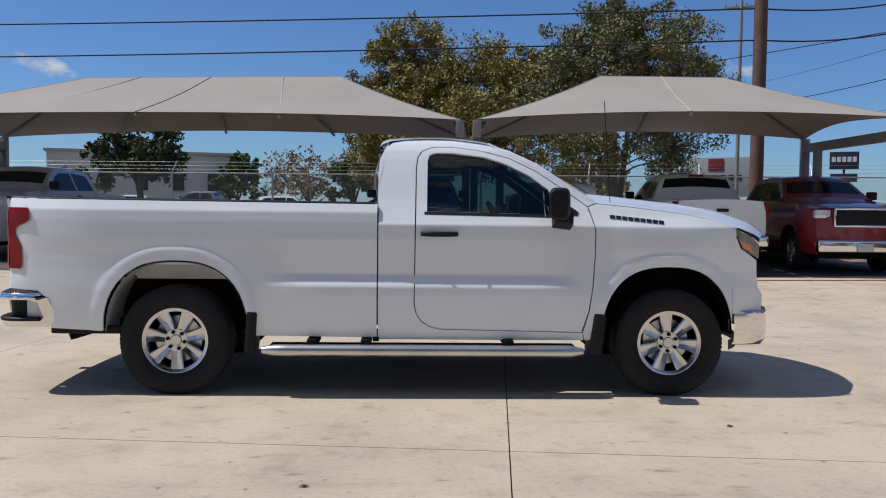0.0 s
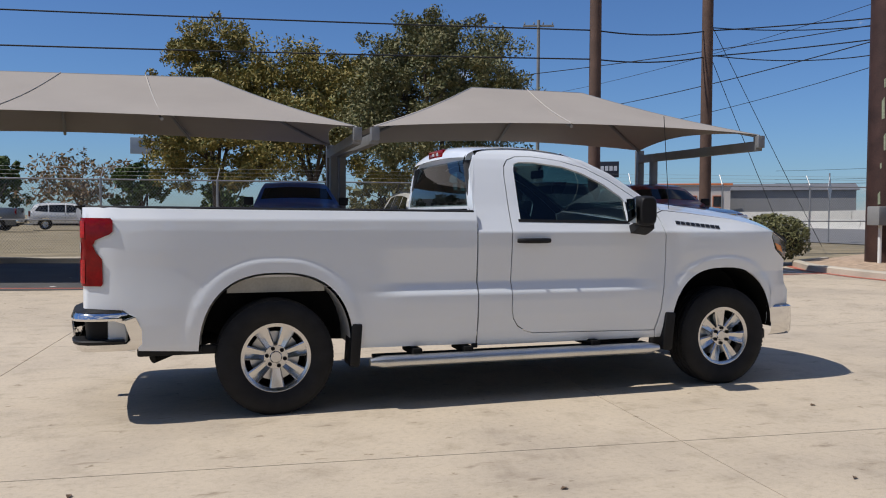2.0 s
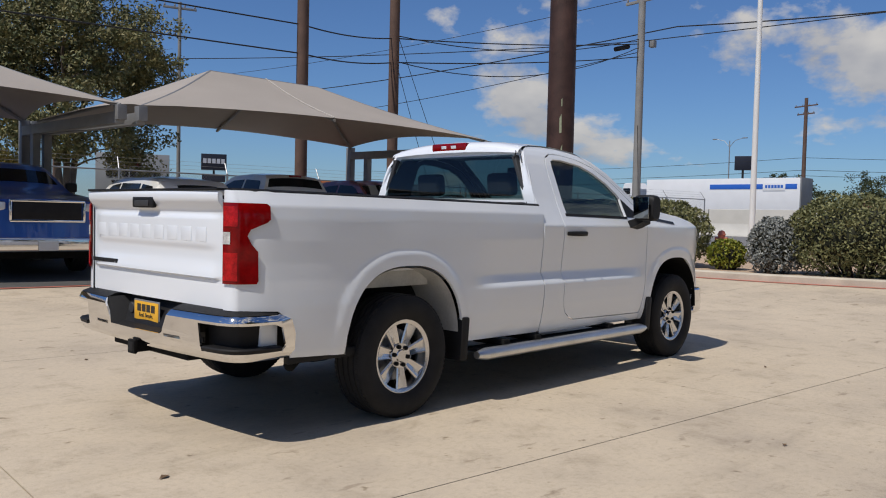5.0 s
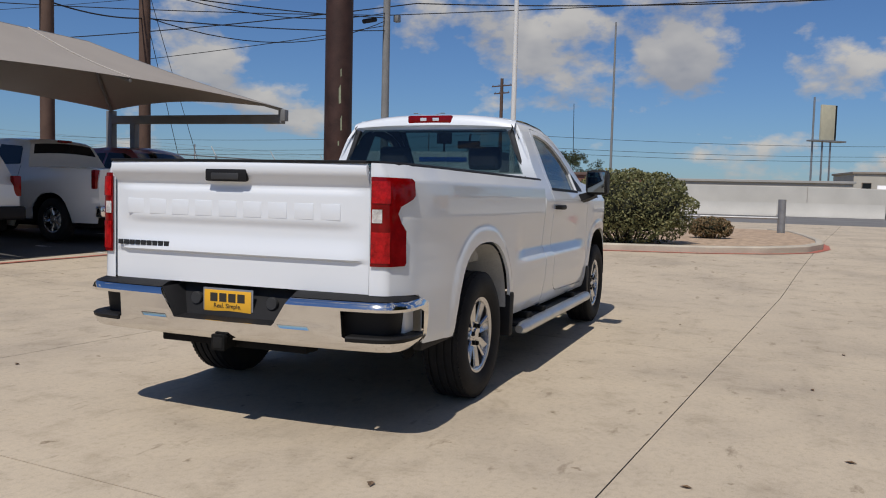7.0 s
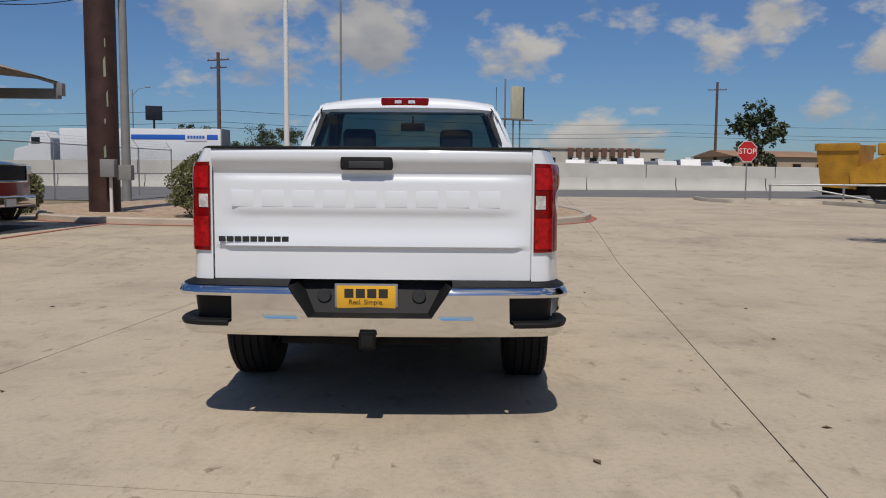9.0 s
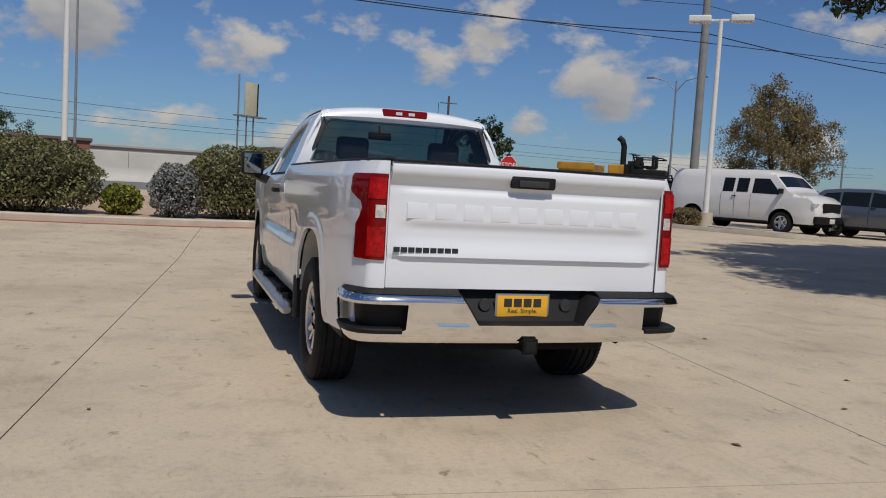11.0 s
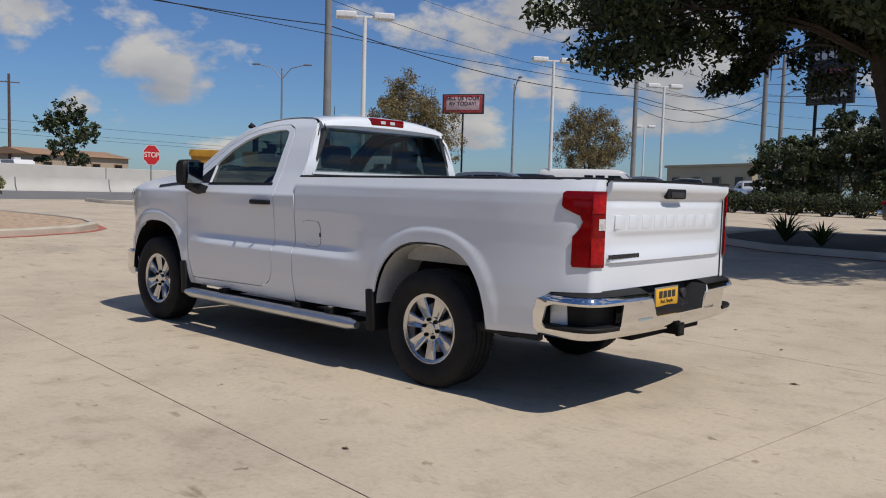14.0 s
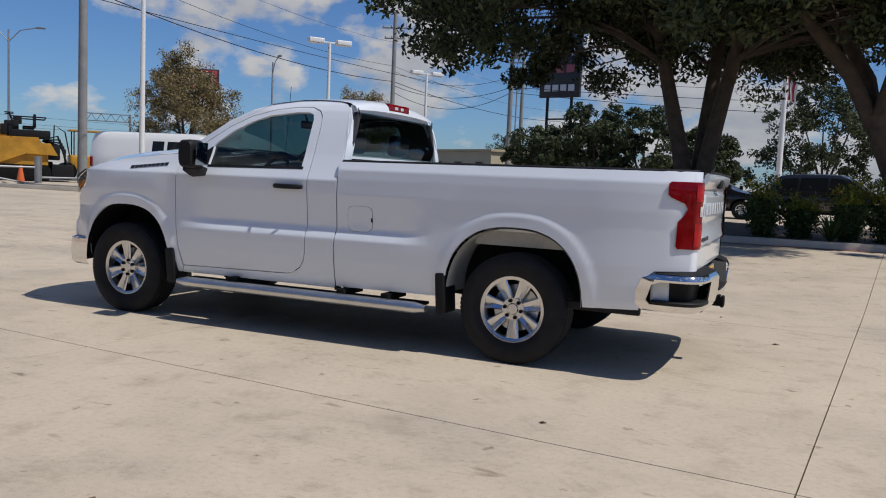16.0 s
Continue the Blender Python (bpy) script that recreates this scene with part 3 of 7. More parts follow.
        # fuel door on the left side only
        if sgn > 0:
            c = [(-0.545 + 0.105 * math.copysign(abs(math.cos(a)) ** 0.45, math.cos(a)), 0.945 + 0.095 * math.copysign(abs(math.sin(a)) ** 0.45, math.sin(a))) for a in np.linspace(0, 2 * math.pi, 33)[:-1]]
            F = part("fuel_door_gap", skin([( -0.545 + (u + 0.545) * 1.02, 0.945 + (v - 0.945) * 1.02) for u, v in c], 0.06, side_map(1, 0.0015)), BLACK, sides[1], "thin dark shut line")
            part("fuel_door", skin(c, 0.06, side_map(1, 0.003)), WHITE, sides[1])
            part("fuel_door_notch", skin([(-0.652, 0.925), (-0.638, 0.925), (-0.638, 0.955), (-0.652, 0.955)], 0.0, side_map(1, 0.0045)), CHASSIS, sides[1])
        # sill gap pieces between bed and cab
        part("bed_gap_plug", block(0.045, 0.03, 0.09, (-0.35, sgn * 0.925, 0.43), 0.006), BLACK, T)
        # badge on the wing
        def wing_at(c, sg=sgn):
            x, z = 1.515 + sg * -1 * c.x, 1.278 - 0.10 * (sg * -1 * c.x) + c.y
            return Vector((x, sg * (side_y(x, z) + 0.002 + c.z), z))
        bar_row("badge_block", 9, 0.385, 0.026, 0.16, 0.008, wing_at, BADGE, T)
        # head lamp
        hl = [(2.245, 1.215), (2.40, 1.145), (2.455, 1.10), (2.455, 0.995), (2.30, 1.078), (2.25, 1.165)]
        L = part("head_lamp", skin(hl, 0.04, side_map(sgn, 0.004)), DARKLENS, T, "smoked clear head lamp")
        part("lamp_brow", skin([(2.235, 1.220), (2.40, 1.15), (2.452, 1.115), (2.452, 1.15), (2.40, 1.178), (2.26, 1.226)], 0.04, side_map(sgn, 0.012)), BLACK, L)
        part("turn_lamp", skin([(2.275, 1.130), (2.36, 1.105), (2.40, 1.04), (2.305, 1.080)], 0.04, side_map(sgn, 0.009)), AMBER, L, "amber turn lamp")
        # tail lamp: side and rear faces
        ts = [(0.282, 1.322), (0.015, 1.320), (0.0, 1.305), (0.0, 1.235), (0.018, 1.218), (0.105, 1.180), (0.122, 1.145), (0.100, 1.10), (0.066, 1.06), (0.063, 0.905), (0.073, 0.888), (0.282, 0.888)]

        def corner(s, z, out=0.0, sg=sgn):
            if s <= 0.145:
                return Vector((-2.785 - s, sg * (side_y(-2.785 - s, z) + out), z))
            t = min(1.0, (s - 0.145) / 0.145)
            ya = side_y(-2.93, z)
            p = Vector((-2.93, ya)).lerp(Vector((-2.974, ya - 0.012)), t).lerp(Vector((-2.974, ya - 0.012)).lerp(Vector((-2.976, 0.786)), t), t)
            q = smooth01(t / 0.5) * math.pi / 2
            return Vector((p.x - out * math.sin(q), sg * (p.y + out * math.cos(q)), z))
        s1 = skin(ts, (0.0145, 0.03), lambda u, v: corner(u, v, 0.012))
        L = part("tail_lamp", s1, REDLENS, T, "red tail lamp lens")
        for z0, z1, m, nm in ((1.195, 1.302, REDLENS2, "brake_lens"), (1.100, 1.165, LAMPGREY, "reverse_lens"), (0.905, 1.055, REDLENS2, "lower_lens")):
            u0 = 0.175 if nm != "reverse_lens" else 0.218
            part(nm, skin([(u0, z1), (0.275, z1), (0.275, z0), (u0, z0)], 0.0145, lambda u, v: corner(u, v, 0.016)), m, L)
        # rear post between lamp, gate and bumper
        post = [(0.143, 1.388), (0.292, 1.388), (0.292, 0.745), (0.143, 0.745)]
        part("rear_post", skin(post, (0.0145, 0.05), lambda u, v: corner(u, v, 0.0)), WHITE, T)
    # bed box and its black rail caps
    inner = [block(2.56, 0.02, 0.52, (-1.66, s * 0.79, 1.115), 0.004) for s in (-1, 1)]
    inner += [block(2.58, 1.6, 0.03, (-1.66, 0, 0.855), 0.004), block(0.03, 1.7, 0.53, (-0.385, 0, 1.11), 0.004)]
    for y in np.arange(-0.7, 0.75, 0.175):
        inner.append(block(2.5, 0.07, 0.02, (-1.66, y, 0.875), 0.004))
    part("bed_box", merge(*inner), WHITE, T)
    for s in (-1, 1):
        rows = []
        for x in np.linspace(-2.955, -0.36, 24):
            zt = 1.388 + (1.372 - 1.388) * (x + 2.955) / 2.61
            yo = side_y(x, zt) + 0.002
            rows.append([(x, s * 0.775, zt - 0.02), (x, s * 0.78, zt + 0.012), (x, s * (yo - 0.012), zt + 0.012), (x, s * yo, zt + 0.002), (x, s * yo, zt - 0.004), (x, s * 0.80, zt - 0.02)])
        part("bed_rail_cap", loft(rows, True, True), BLACK, T, "black plastic bed rail cap")
    part("front_rail_cap", block(0.04, 1.62, 0.03, (-0.385, 0, 1.38), 0.006), BLACK, T)

    # tailgate
    def gate_x(y, z):
        a = abs(y)
        x = -2.968 - 0.012 * (1 - (a / 0.77) ** 2)
        x -= 0.045 * smooth01((z - 1.262) / 0.085)                   # lip along the top
        x += 0.012 * smooth01((z - 1.372) / 0.018)
        inn = smooth01((0.735 - a - 0.25 * max(0.0, 1.15 - z)) / 0.06)
        x -= 0.014 * inn * smooth01((z - 1.05) / 0.05) * smooth01((1.262 - z) / 0.03)  # raised field
        x -= 0.020 * smooth01((z - 0.905) / 0.006) * smooth01((1.02 - z) / 0.12) * smooth01((0.765 - a) / 0.04)  # ledge
        return x
    gate = [(-0.780, 0.748), (0.780, 0.748), (0.780, 1.385), (-0.780, 1.385)]
    bm = skin(gate, (0.05, 0.0125), lambda u, v: Vector((gate_x(u, v), u, v)), 0.03)
    G = part("tailgate", bm, WHITE, T, "white tailgate with a pressed-in panel")
    part("gate_cap", block(0.07, 1.56, 0.014, (-2.985, 0, 1.392), 0.004), BLACK, G, "black tailgate cap")
    H = part("gate_handle", block(0.03, 0.255, 0.066, (-3.014, 0.02, 1.318), 0.014), BLACK, G, "black tailgate handle")
    part("handle_pull", block(0.012, 0.17, 0.034, (-3.030, 0.02, 1.312), 0.005), DASH, H)
    for sg in (-1, 1):
        part("gate_jamb", block(0.03, 0.05, 0.62, (-2.935, sg * 0.79, 1.06), 0.004), WHITE, T)
    # pressed blocks in place of the maker's name
    cols = []
    w, n = 1.36, 9
    p = w / n
    for i in range(n):
        yc = 0.03 + w / 2 - p * (i + 0.5)
        cols.append(prism([(yc - p * 0.36, 1.105), (yc + p * 0.36, 1.105), (yc + p * 0.36, 1.185), (yc - p * 0.36, 1.185)], gate_x(yc, 1.15) - 0.0016, gate_x(yc, 1.15) + 0.01, "x", 0.0015))
    for c in cols:
        part("pressed_block", c, WHITE, G)
    bar_row("badge_block", 9, 0.345, 0.026, 0.16, 0.006, lambda c: Vector((gate_x(0.58, 0.945) - 0.004 - c.z, 0.58 - c.x, 0.945 + c.y)), BADGE, G)

    # rear bumper along a plan path
    path = [Vector(p) for p in ((-2.635, -0.945), (-2.75, -0.960), (-2.86, -0.964), (-2.935, -0.950), (-2.99, -0.915), (-3.020, -0.85), (-3.040, -0.70), (-3.062, -0.40), (-3.074, 0.0))]
    path += [Vector((p.x, -p.y)) for p in path[-2::-1]]
    lens = [0.0]
    for a, b_ in zip(path, path[1:]):
        lens.append(lens[-1] + (b_ - a).length)
    mid = lens[-1] / 2

    def bump_at(u, z, out=0.0):
        u += mid
        k = max(i for i in range(len(lens) - 1) if lens[i] <= max(0.0, min(u, lens[-1] - 1e-6)))
        f = (u - lens[k]) / (lens[k + 1] - lens[k])
        p = path[k].lerp(path[k + 1], f)
        d = (path[min(k + 1, len(path) - 1)] - path[k]).normalized()
        nrm = Vector((-d.y, d.x))
        if nrm.dot(p - Vector((-2.0, 0))) < 0:
            nrm = -nrm
        e = out + 0.024 * (z - 0.475) / 0.25 - 0.030 * max(0.0, (z - 0.685) / 0.037) ** 2 - 0.02 * max(0.0, (0.515 - z) / 0.04) ** 2 + (0.007 if 0.55 < z < 0.575 else 0.0) * smooth01((0.62 - abs(u - mid)) / 0.05)
        return Vector((p.x + nrm.x * e, p.y + nrm.y * e, z))
    zt, zb = 0.722, 0.475
    pk0, pk1 = 0.68, 1.165          # pocket, along the path from the middle
    pm = (pk0 + pk1) / 2
    centre = [(-pm, zb), (pm, zb), (pm, 0.520), (pk0 + 0.05, 0.520), (pk0, 0.545), (pk0 - 0.005, 0.672), (pm, 0.672), (pm, zt), (0.40, zt), (0.30, 0.572), (-0.30, 0.572), (-0.40, zt), (-pm, zt), (-pm, 0.672), (-pk0 + 0.005, 0.672), (-pk0, 0.545), (-pk0 - 0.05, 0.520), (-pm, 0.520)]
    ends = []
    for s in (-1, 1):
        e = [(pm, zb), (1.265, zb), (1.315, 0.50), (1.31, 0.60), (1.27, 0.69), (1.20, zt), (pm, zt), (pm, 0.672), (pk1 - 0.02, 0.672), (pk1 + 0.04, 0.65), (pk1 + 0.075, 0.545), (pk1 + 0.05, 0.520), (pm, 0.520)]
        ends.append([(s * u, v) for u, v in e])
    bm = skin([centre] + ends, (0.045, 0.0245), lambda u, v: bump_at(u, v), 0.012)
    B = part("rear_bumper", bm, CHROME, T, "chrome rear bumper with corner steps", angle=0.5)
    for s in (-1, 1):
        pk = [(s * u, v) for u, v in ((pk0 - 0.02, 0.50), (pk1 + 0.09, 0.50), (pk1 + 0.06, 0.685), (pk0 - 0.02, 0.685))]
        part("step_pocket", skin(pk, 0.05, lambda u, v: bump_at(u, v, -0.075)), BLACK, B, "black corner step pocket")
        rows = []
        for u in np.linspace(pk0 + 0.02, pk1 + 0.04, 12):
            rows.append([bump_at(s * u, 0.522, -0.08), bump_at(s * u, 0.522, 0.006), bump_at(s * u, 0.540, 0.010), bump_at(s * u, 0.548, 0.0), bump_at(s * u, 0.548, -0.08)])
        part("corner_step", loft(rows, True, True), BLACK, B)
        rows = []
        for u in np.linspace(0.40, 1.19, 18):
            rows.append([bump_at(s * u, 0.722, 0.006), bump_at(s * u, 0.744, -0.004), bump_at(s * u, 0.748, -0.02), bump_at(s * u, 0.748, -0.12), bump_at(s * u, 0.722, -0.12)])
        P = part("step_pad", loft(rows, True, True), BLACK, B, "black ribbed step pad")
        ribs = []
        for u in np.linspace(0.44, 0.84, 16):
            p = bump_at(s * u, 0.7505, -0.06)
            ribs.append(block(0.075, 0.009, 0.006, p, 0.002, 1))
        part("tread_ribs", merge(*ribs), DASH, P)
    rows = []
    for u in np.linspace(-0.43, 0.43, 14):
        rows.append([bump_at(u, 0.556, -0.004), bump_at(u, 0.572, -0.004), bump_at(u, 0.585, -0.075), bump_at(u, 0.735, -0.115), bump_at(u, 0.745, -0.14)])
    part("plate_recess", loft(rows), BLACK, B, "black licence plate recess")
    for s in (-1, 1):
        part("recess_wall", loft([[bump_at(s * 0.40, 0.722, 0.0), bump_at(s * 0.30, 0.572, 0.0)], [bump_at(s * 0.36, 0.735, -0.12), bump_at(s * 0.275, 0.58, -0.08)]]), BLACK, B)
        part("tow_grommet", lathe([(0.0, 0), (0.030, 0), (0.034, -0.006), (0.034, -0.02)], 20, "x"), DASH, B).matrix_basis = pose(-2.985, s * 0.235, 0.665, 0, 0, 180)
    PL = part("dealer_plate", block(0.006, 0.312, 0.152, (-2.988, 0.026, 0.652), 0.003), mat("plate_frame", (0.32, 0.33, 0.35), 0.4, 0.6, 0.1, 20, 100), B, "yellow dealer plate with dark bars")
    part("plate_face", block(0.004, 0.292, 0.112, (-2.9925, 0.026, 0.662), 0.002), mat("plate_yellow", (0.80, 0.42, 0.03), 0.35, 0, 0.04, 20, 100), PL, "yellow plate face")
    ink = mat("plate_ink", (0.03, 0.026, 0.02), 0.5)
    bar_row("plate_bar", 4, 0.215, 0.045, 0.2, 0.003, lambda c: Vector((-2.9945 - c.z, 0.026 - c.x, 0.680 + c.y)), ink, PL)
    tx = letters("Real. Simple.", 0.034, 0.001)
    for v in tx.verts:
        v.co = Vector((-2.9955 - v.co.z, 0.026 - v.co.x, 0.636 + v.co.y))
    part("plate_slogan", tx, ink, PL, "dark words Real. Simple.", smooth=False)
    bar_row("frame_bar", 11, 0.20, 0.014, 0.2, 0.002, lambda c: Vector((-2.9925 - c.z, 0.026 - c.x, 0.590 + c.y)), ink, PL)
    part("hitch_receiver", merge(block(0.18, 0.068, 0.068, (-3.00, 0.01, 0.462), 0.008), block(0.025, 0.085, 0.085, (-3.085, 0.01, 0.462), 0.01), block(0.12, 0.9, 0.09, (-2.93, 0, 0.47), 0.01)), CHASSIS, T, "black tow hitch receiver")
    # solid plate: the darkness inside the receiver tube is painted in near-black
    part("hitch_hole", block(0.01, 0.055, 0.055, (-3.0945, 0.01, 0.462), 0.002), mat("void_black", (0.004, 0.004, 0.004), 0.9), T)

    # roof, windscreen, bonnet
    def roof_z(x):
        return lerp_table([(-0.345, 1.79), (-0.325, 1.82), (-0.27, 1.845), (-0.17, 1.862), (0.0, 1.872), (0.19, 1.870), (0.40, 1.842), (0.52, 1.815)], x)

    def roof_mid(x):
        return lerp_table([(-0.345, 1.80), (-0.338, 1.845), (-0.318, 1.870), (-0.27, 1.890), (-0.15, 1.900), (0.10, 1.905), (0.30, 1.894), (0.48, 1.858)], x)
    rows = []
    for x in [-0.345, -0.338, -0.328, -0.315, -0.295, -0.27] + list(np.linspace(-0.22, 0.47, 13)):
        ze = roof_z(x) - 0.012
        ye = min(lerp_table([(z, y) for z, y in SIDE if z > 1.3], ze - 0.012), 0.70)
        row = []
        for t in np.linspace(-1, 1, 23):
            yy = ye * t
            zz = ze + (roof_mid(x) - ze) * (1 - abs(t) ** 2.6)
            xx = x + (0.05 * (1 - t * t) if x > 0.3 else -0.015 * (1 - t * t) if x < -0.25 else 0)
            row.append((xx, yy, zz))
        rows.append(row)
    R = part("roof", facing(loft(rows)), WHITE, T)
    for s in (-1, 1):
        pts = [(x, s * (lerp_table([(z, y) for z, y in SIDE if z > 1.3], roof_z(x) - 0.024) - 0.045), roof_z(x) - 0.010) for x in np.linspace(-0.345, -0.20, 6)]
        pts.insert(0, (-0.352, s * 0.672, 1.735))
        part("roof_ditch_trim", tube(pts, 0.006, 6), BLACK, R, "black roof ditch trim")
    # windscreen
    rows = []
    for f in np.linspace(0, 1, 10):
        row = []
        for t in np.linspace(-1, 1, 15):
            xe, ze, ye = 0.46 + (1.225 - 0.46) * f, 1.818 + (1.392 - 1.818) * f, 0.665 + (0.80 - 0.665) * f
            row.append((xe + (0.06 + 0.13 * f) * (1 - t * t), ye * t, ze + (0.05 - 0.01 * f) * (1 - t * t) + 0.02 * math.sin(math.pi * f)))
        rows.append(row)
    part("windscreen", facing(loft(rows)), GLASS_SIDE, T, "clear windscreen").visible_shadow = False
    for s in (-1, 1):
        rows = []
        for f in np.linspace(0, 1, 10):
            xe, ze = 0.45 + (1.225 - 0.45) * f, 1.826 + (1.392 - 1.826) * f + 0.02 * math.sin(math.pi * f)
            yo = side_y(xe, ze - 0.01) + 0.0
            rows.append([(xe, s * yo, ze - 0.005), (xe + 0.015, s * (yo - 0.05), ze + 0.012), (xe + 0.02, s * (yo - 0.10), ze + 0.006)])
        part("front_pillar", facing(loft(rows)), WHITE, T)
    rows = []
    for x in np.linspace(1.20, 2.44, 22):
        ze = lerp_table([(1.20, 1.396), (1.232, 1.392), (1.45, 1.372), (1.85, 1.326), (2.10, 1.276), (2.25, 1.228), (2.36, 1.185), (2.44, 1.13)], x)
        ye = min(side_y(x, ze), 0.9) + 0.001
        row = []
        for t in np.linspace(-1, 1, 25):
            crown = 0.075 * (1 - abs(t) ** 3) * (1 - 0.35 * smooth01((x - 2.0) / 0.45)) + 0.018 * math.exp(-((abs(t) - 0.62) / 0.12) ** 2)
            row.append((x + 0.27 * (1 - t * t) * smooth01((x - 1.6) / 0.8) - 0.0, ye * t, ze + crown))
        rows.append(row)
    part("bonnet", facing(loft(rows)), WHITE, T)
    # nose: grille and front bumper
    rows = []
    for z, push, half in ((1.13, -0.08, 0.70), (1.05, -0.06, 0.72), (0.85, -0.05, 0.74), (0.56, -0.05, 0.76)):
        rows.append([(2.455 + push + 0.27 * (1 - t * t), half * t, z) for t in np.linspace(-1, 1, 21)])
    part("grille", loft(rows), BLACK, T, "black front grille")
    rows = []
    for z, o in ((0.612, -0.012), (0.600, 0.01), (0.50, 0.018), (0.40, 0.012), (0.370, -0.02)):
        row = []
        for t in np.linspace(-1, 1, 31):
            a = abs(t)
            y = 0.90 * min(1.0, a / 0.82) if a < 0.82 else 0.90 + 0.02 * (a - 0.82) / 0.18
            x = 2.47 + 0.25 * (1 - (a / 0.82) ** 2) if a < 0.82 else 2.47 - 0.22 * (a - 0.82) / 0.18
            row.append((x + (o if a < 0.8 else o * 0.3), math.copysign(y + o * 0.6, t), z))
        rows.append(row)
    part("front_bumper", loft(rows), CHROME, T, "chrome front bumper")
    part("front_lip", loft([[(2.48 - 0.25 * abs(t) ** 3, 0.88 * t, 0.40 - dz) for t in np.linspace(-1, 1, 15)] for dz in (0.0, 0.075)]), BLACK, T)
    for s in (-1, 1):
        part("bumper_ear", skin([(2.235, 0.80), (2.46, 0.79), (2.495, 0.73), (2.495, 0.60), (2.235, 0.60)], 0.03, lambda u, v, sg=s: Vector((u, sg * (side_y(min(u, 2.47), max(v, 0.62)) + 0.003), v))), WHITE, T)

    # back wall of the cab with the wide window
    def wall_x(y, z):
        return -0.350 + 0.075 * smooth01((z - 1.45) / 0.45) - 0.022 * (1 - (y / 0.8) ** 2)
    out = [(-0.90, 1.30), (0.90, 1.30), (0.868, 1.45), (0.812, 1.60), (0.745, 1.745), (0.700, 1.80), (0.655, 1.84)]
    out += [(-y, z) for y, z in out[:1:-1]]
    hole = [(0.768, 1.425), (0.715, 1.58), (0.650, 1.715), (0.625, 1.745), (0.58, 1.758), (-0.58, 1.758), (-0.625, 1.745), (-0.650, 1.715), (-0.715, 1.58), (-0.768, 1.425)]
    left = [(y, z) for y, z in out if y >= 0] + [(0.0, 1.86), (0.0, 1.758)] + [(y, z) for y, z in hole[::-1] if y > 0] + [(0.0, 1.425), (0.0, 1.30)]
    bm = skin([left, [(-y, z) for y, z in left]], 0.05, lambda u, v: Vector((wall_x(u, v), u, v)), 0.015)
    W = part("cab_back_wall", bm, WHITE, T)
    gl = [(0.785, 1.415), (0.66, 1.73), (0.62, 1.768), (-0.62, 1.768), (-0.66, 1.73), (-0.785, 1.415)]
    part("rear_window", skin(gl, 0.08, lambda u, v: Vector((wall_x(u, v) - 0.006, u, v))), GLASS, W, "dark tinted rear window").visible_shadow = False
    BL = part("brake_lamp", block(0.05, 0.385, 0.074, (-0.332, 0.012, 1.842), 0.014), REDLENS, R, "red high brake lamp")
    for y in (-0.12, 0.12):
        part("cargo_lamp", block(0.008, 0.055, 0.026, (-0.3555, y * 0.45 + 0.012, 1.846), 0.004), CLEARLENS, BL)
    part("roof_aerial", block(0.09, 0.05, 0.012, (0.02, 0.0, 1.906), 0.005), WHITE, R)
    # the thin rod aerial on the right wing
    part("rod_aerial", tube([(1.36, -0.79, 1.36), (1.33, -0.79, 1.75), (1.30, -0.79, 2.14)], 0.003, 6), BLACK, T, "thin black rod aerial")

    # cab inside
    part("cab_floor", block(1.55, 1.6, 0.05, (0.42, 0, 0.62), 0.01), DASH, T)
    part("dashboard", loft([[(1.02 - 0.05 * k, y, 1.17 + 0.10 * math.sin(k)) for k in np.linspace(0, 3.1, 8)] + [(0.86, y, 0.95)] for y in np.linspace(-0.78, 0.78, 10)]), DASH, T, "dark dashboard")
    for y in (-0.40, 0.40):
        part("seat_cushion", block(0.50, 0.56, 0.20, (0.22, y, 0.88), 0.06, 3), SEATCLOTH, T, "dark cloth seat")
        S = part("seat_back", block(0.16, 0.54, 0.56, (-0.09, y, 1.13), 0.06, 3, Euler((0, radians(-9), 0)).to_matrix()), SEATCLOTH, T, "dark cloth seat back")
        part("head_rest", block(0.11, 0.27, 0.19, (-0.15, y, 1.545), 0.05, 3, Euler((0, radians(-6), 0)).to_matrix()), SEATCLOTH, S, "dark padded head rest")
    part("centre_seat_back", block(0.14, 0.30, 0.46, (-0.08, 0, 1.10), 0.05, 3, Euler((0, radians(-9), 0)).to_matrix()), SEATCLOTH, T)
    ring = [(0.66 - 0.10 * math.sin(a), 0.40 + 0.185 * math.cos(a), 1.23 + 0.165 * math.sin(a)) for a in np.linspace(0, 2 * math.pi, 25)]
    part("steering_wheel", merge(tube(ring, 0.017, 8), block(0.05, 0.15, 0.11, (0.68, 0.40, 1.22), 0.02), block(0.03, 0.36, 0.03, (0.67, 0.40, 1.22), 0.01)), BLACK, T)
    part("inside_mirror", merge(block(0.03, 0.22, 0.07, (0.56, 0.0, 1.70), 0.015), tube([(0.57, 0, 1.72), (0.60, 0, 1.80)], 0.01, 6)), BLACK, T)
    part("headliner", block(0.80, 1.22, 0.02, (0.07, 0, 1.815), 0.008), mat("grey_headliner", (0.30, 0.30, 0.30), 0.9, 0, 0.1, 8, 200), T)
    for s in (-1, 1):
        part("door_card", block(1.15, 0.05, 0.62, (0.52, s * 0.875, 0.98), 0.02), DASH, T)
        part("pillar_lining", block(0.30, 0.04, 0.45, (-0.20, s * 0.74, 1.55), 0.015, 2, Euler((s * radians(21), 0, 0)).to_matrix()), DASH, T)

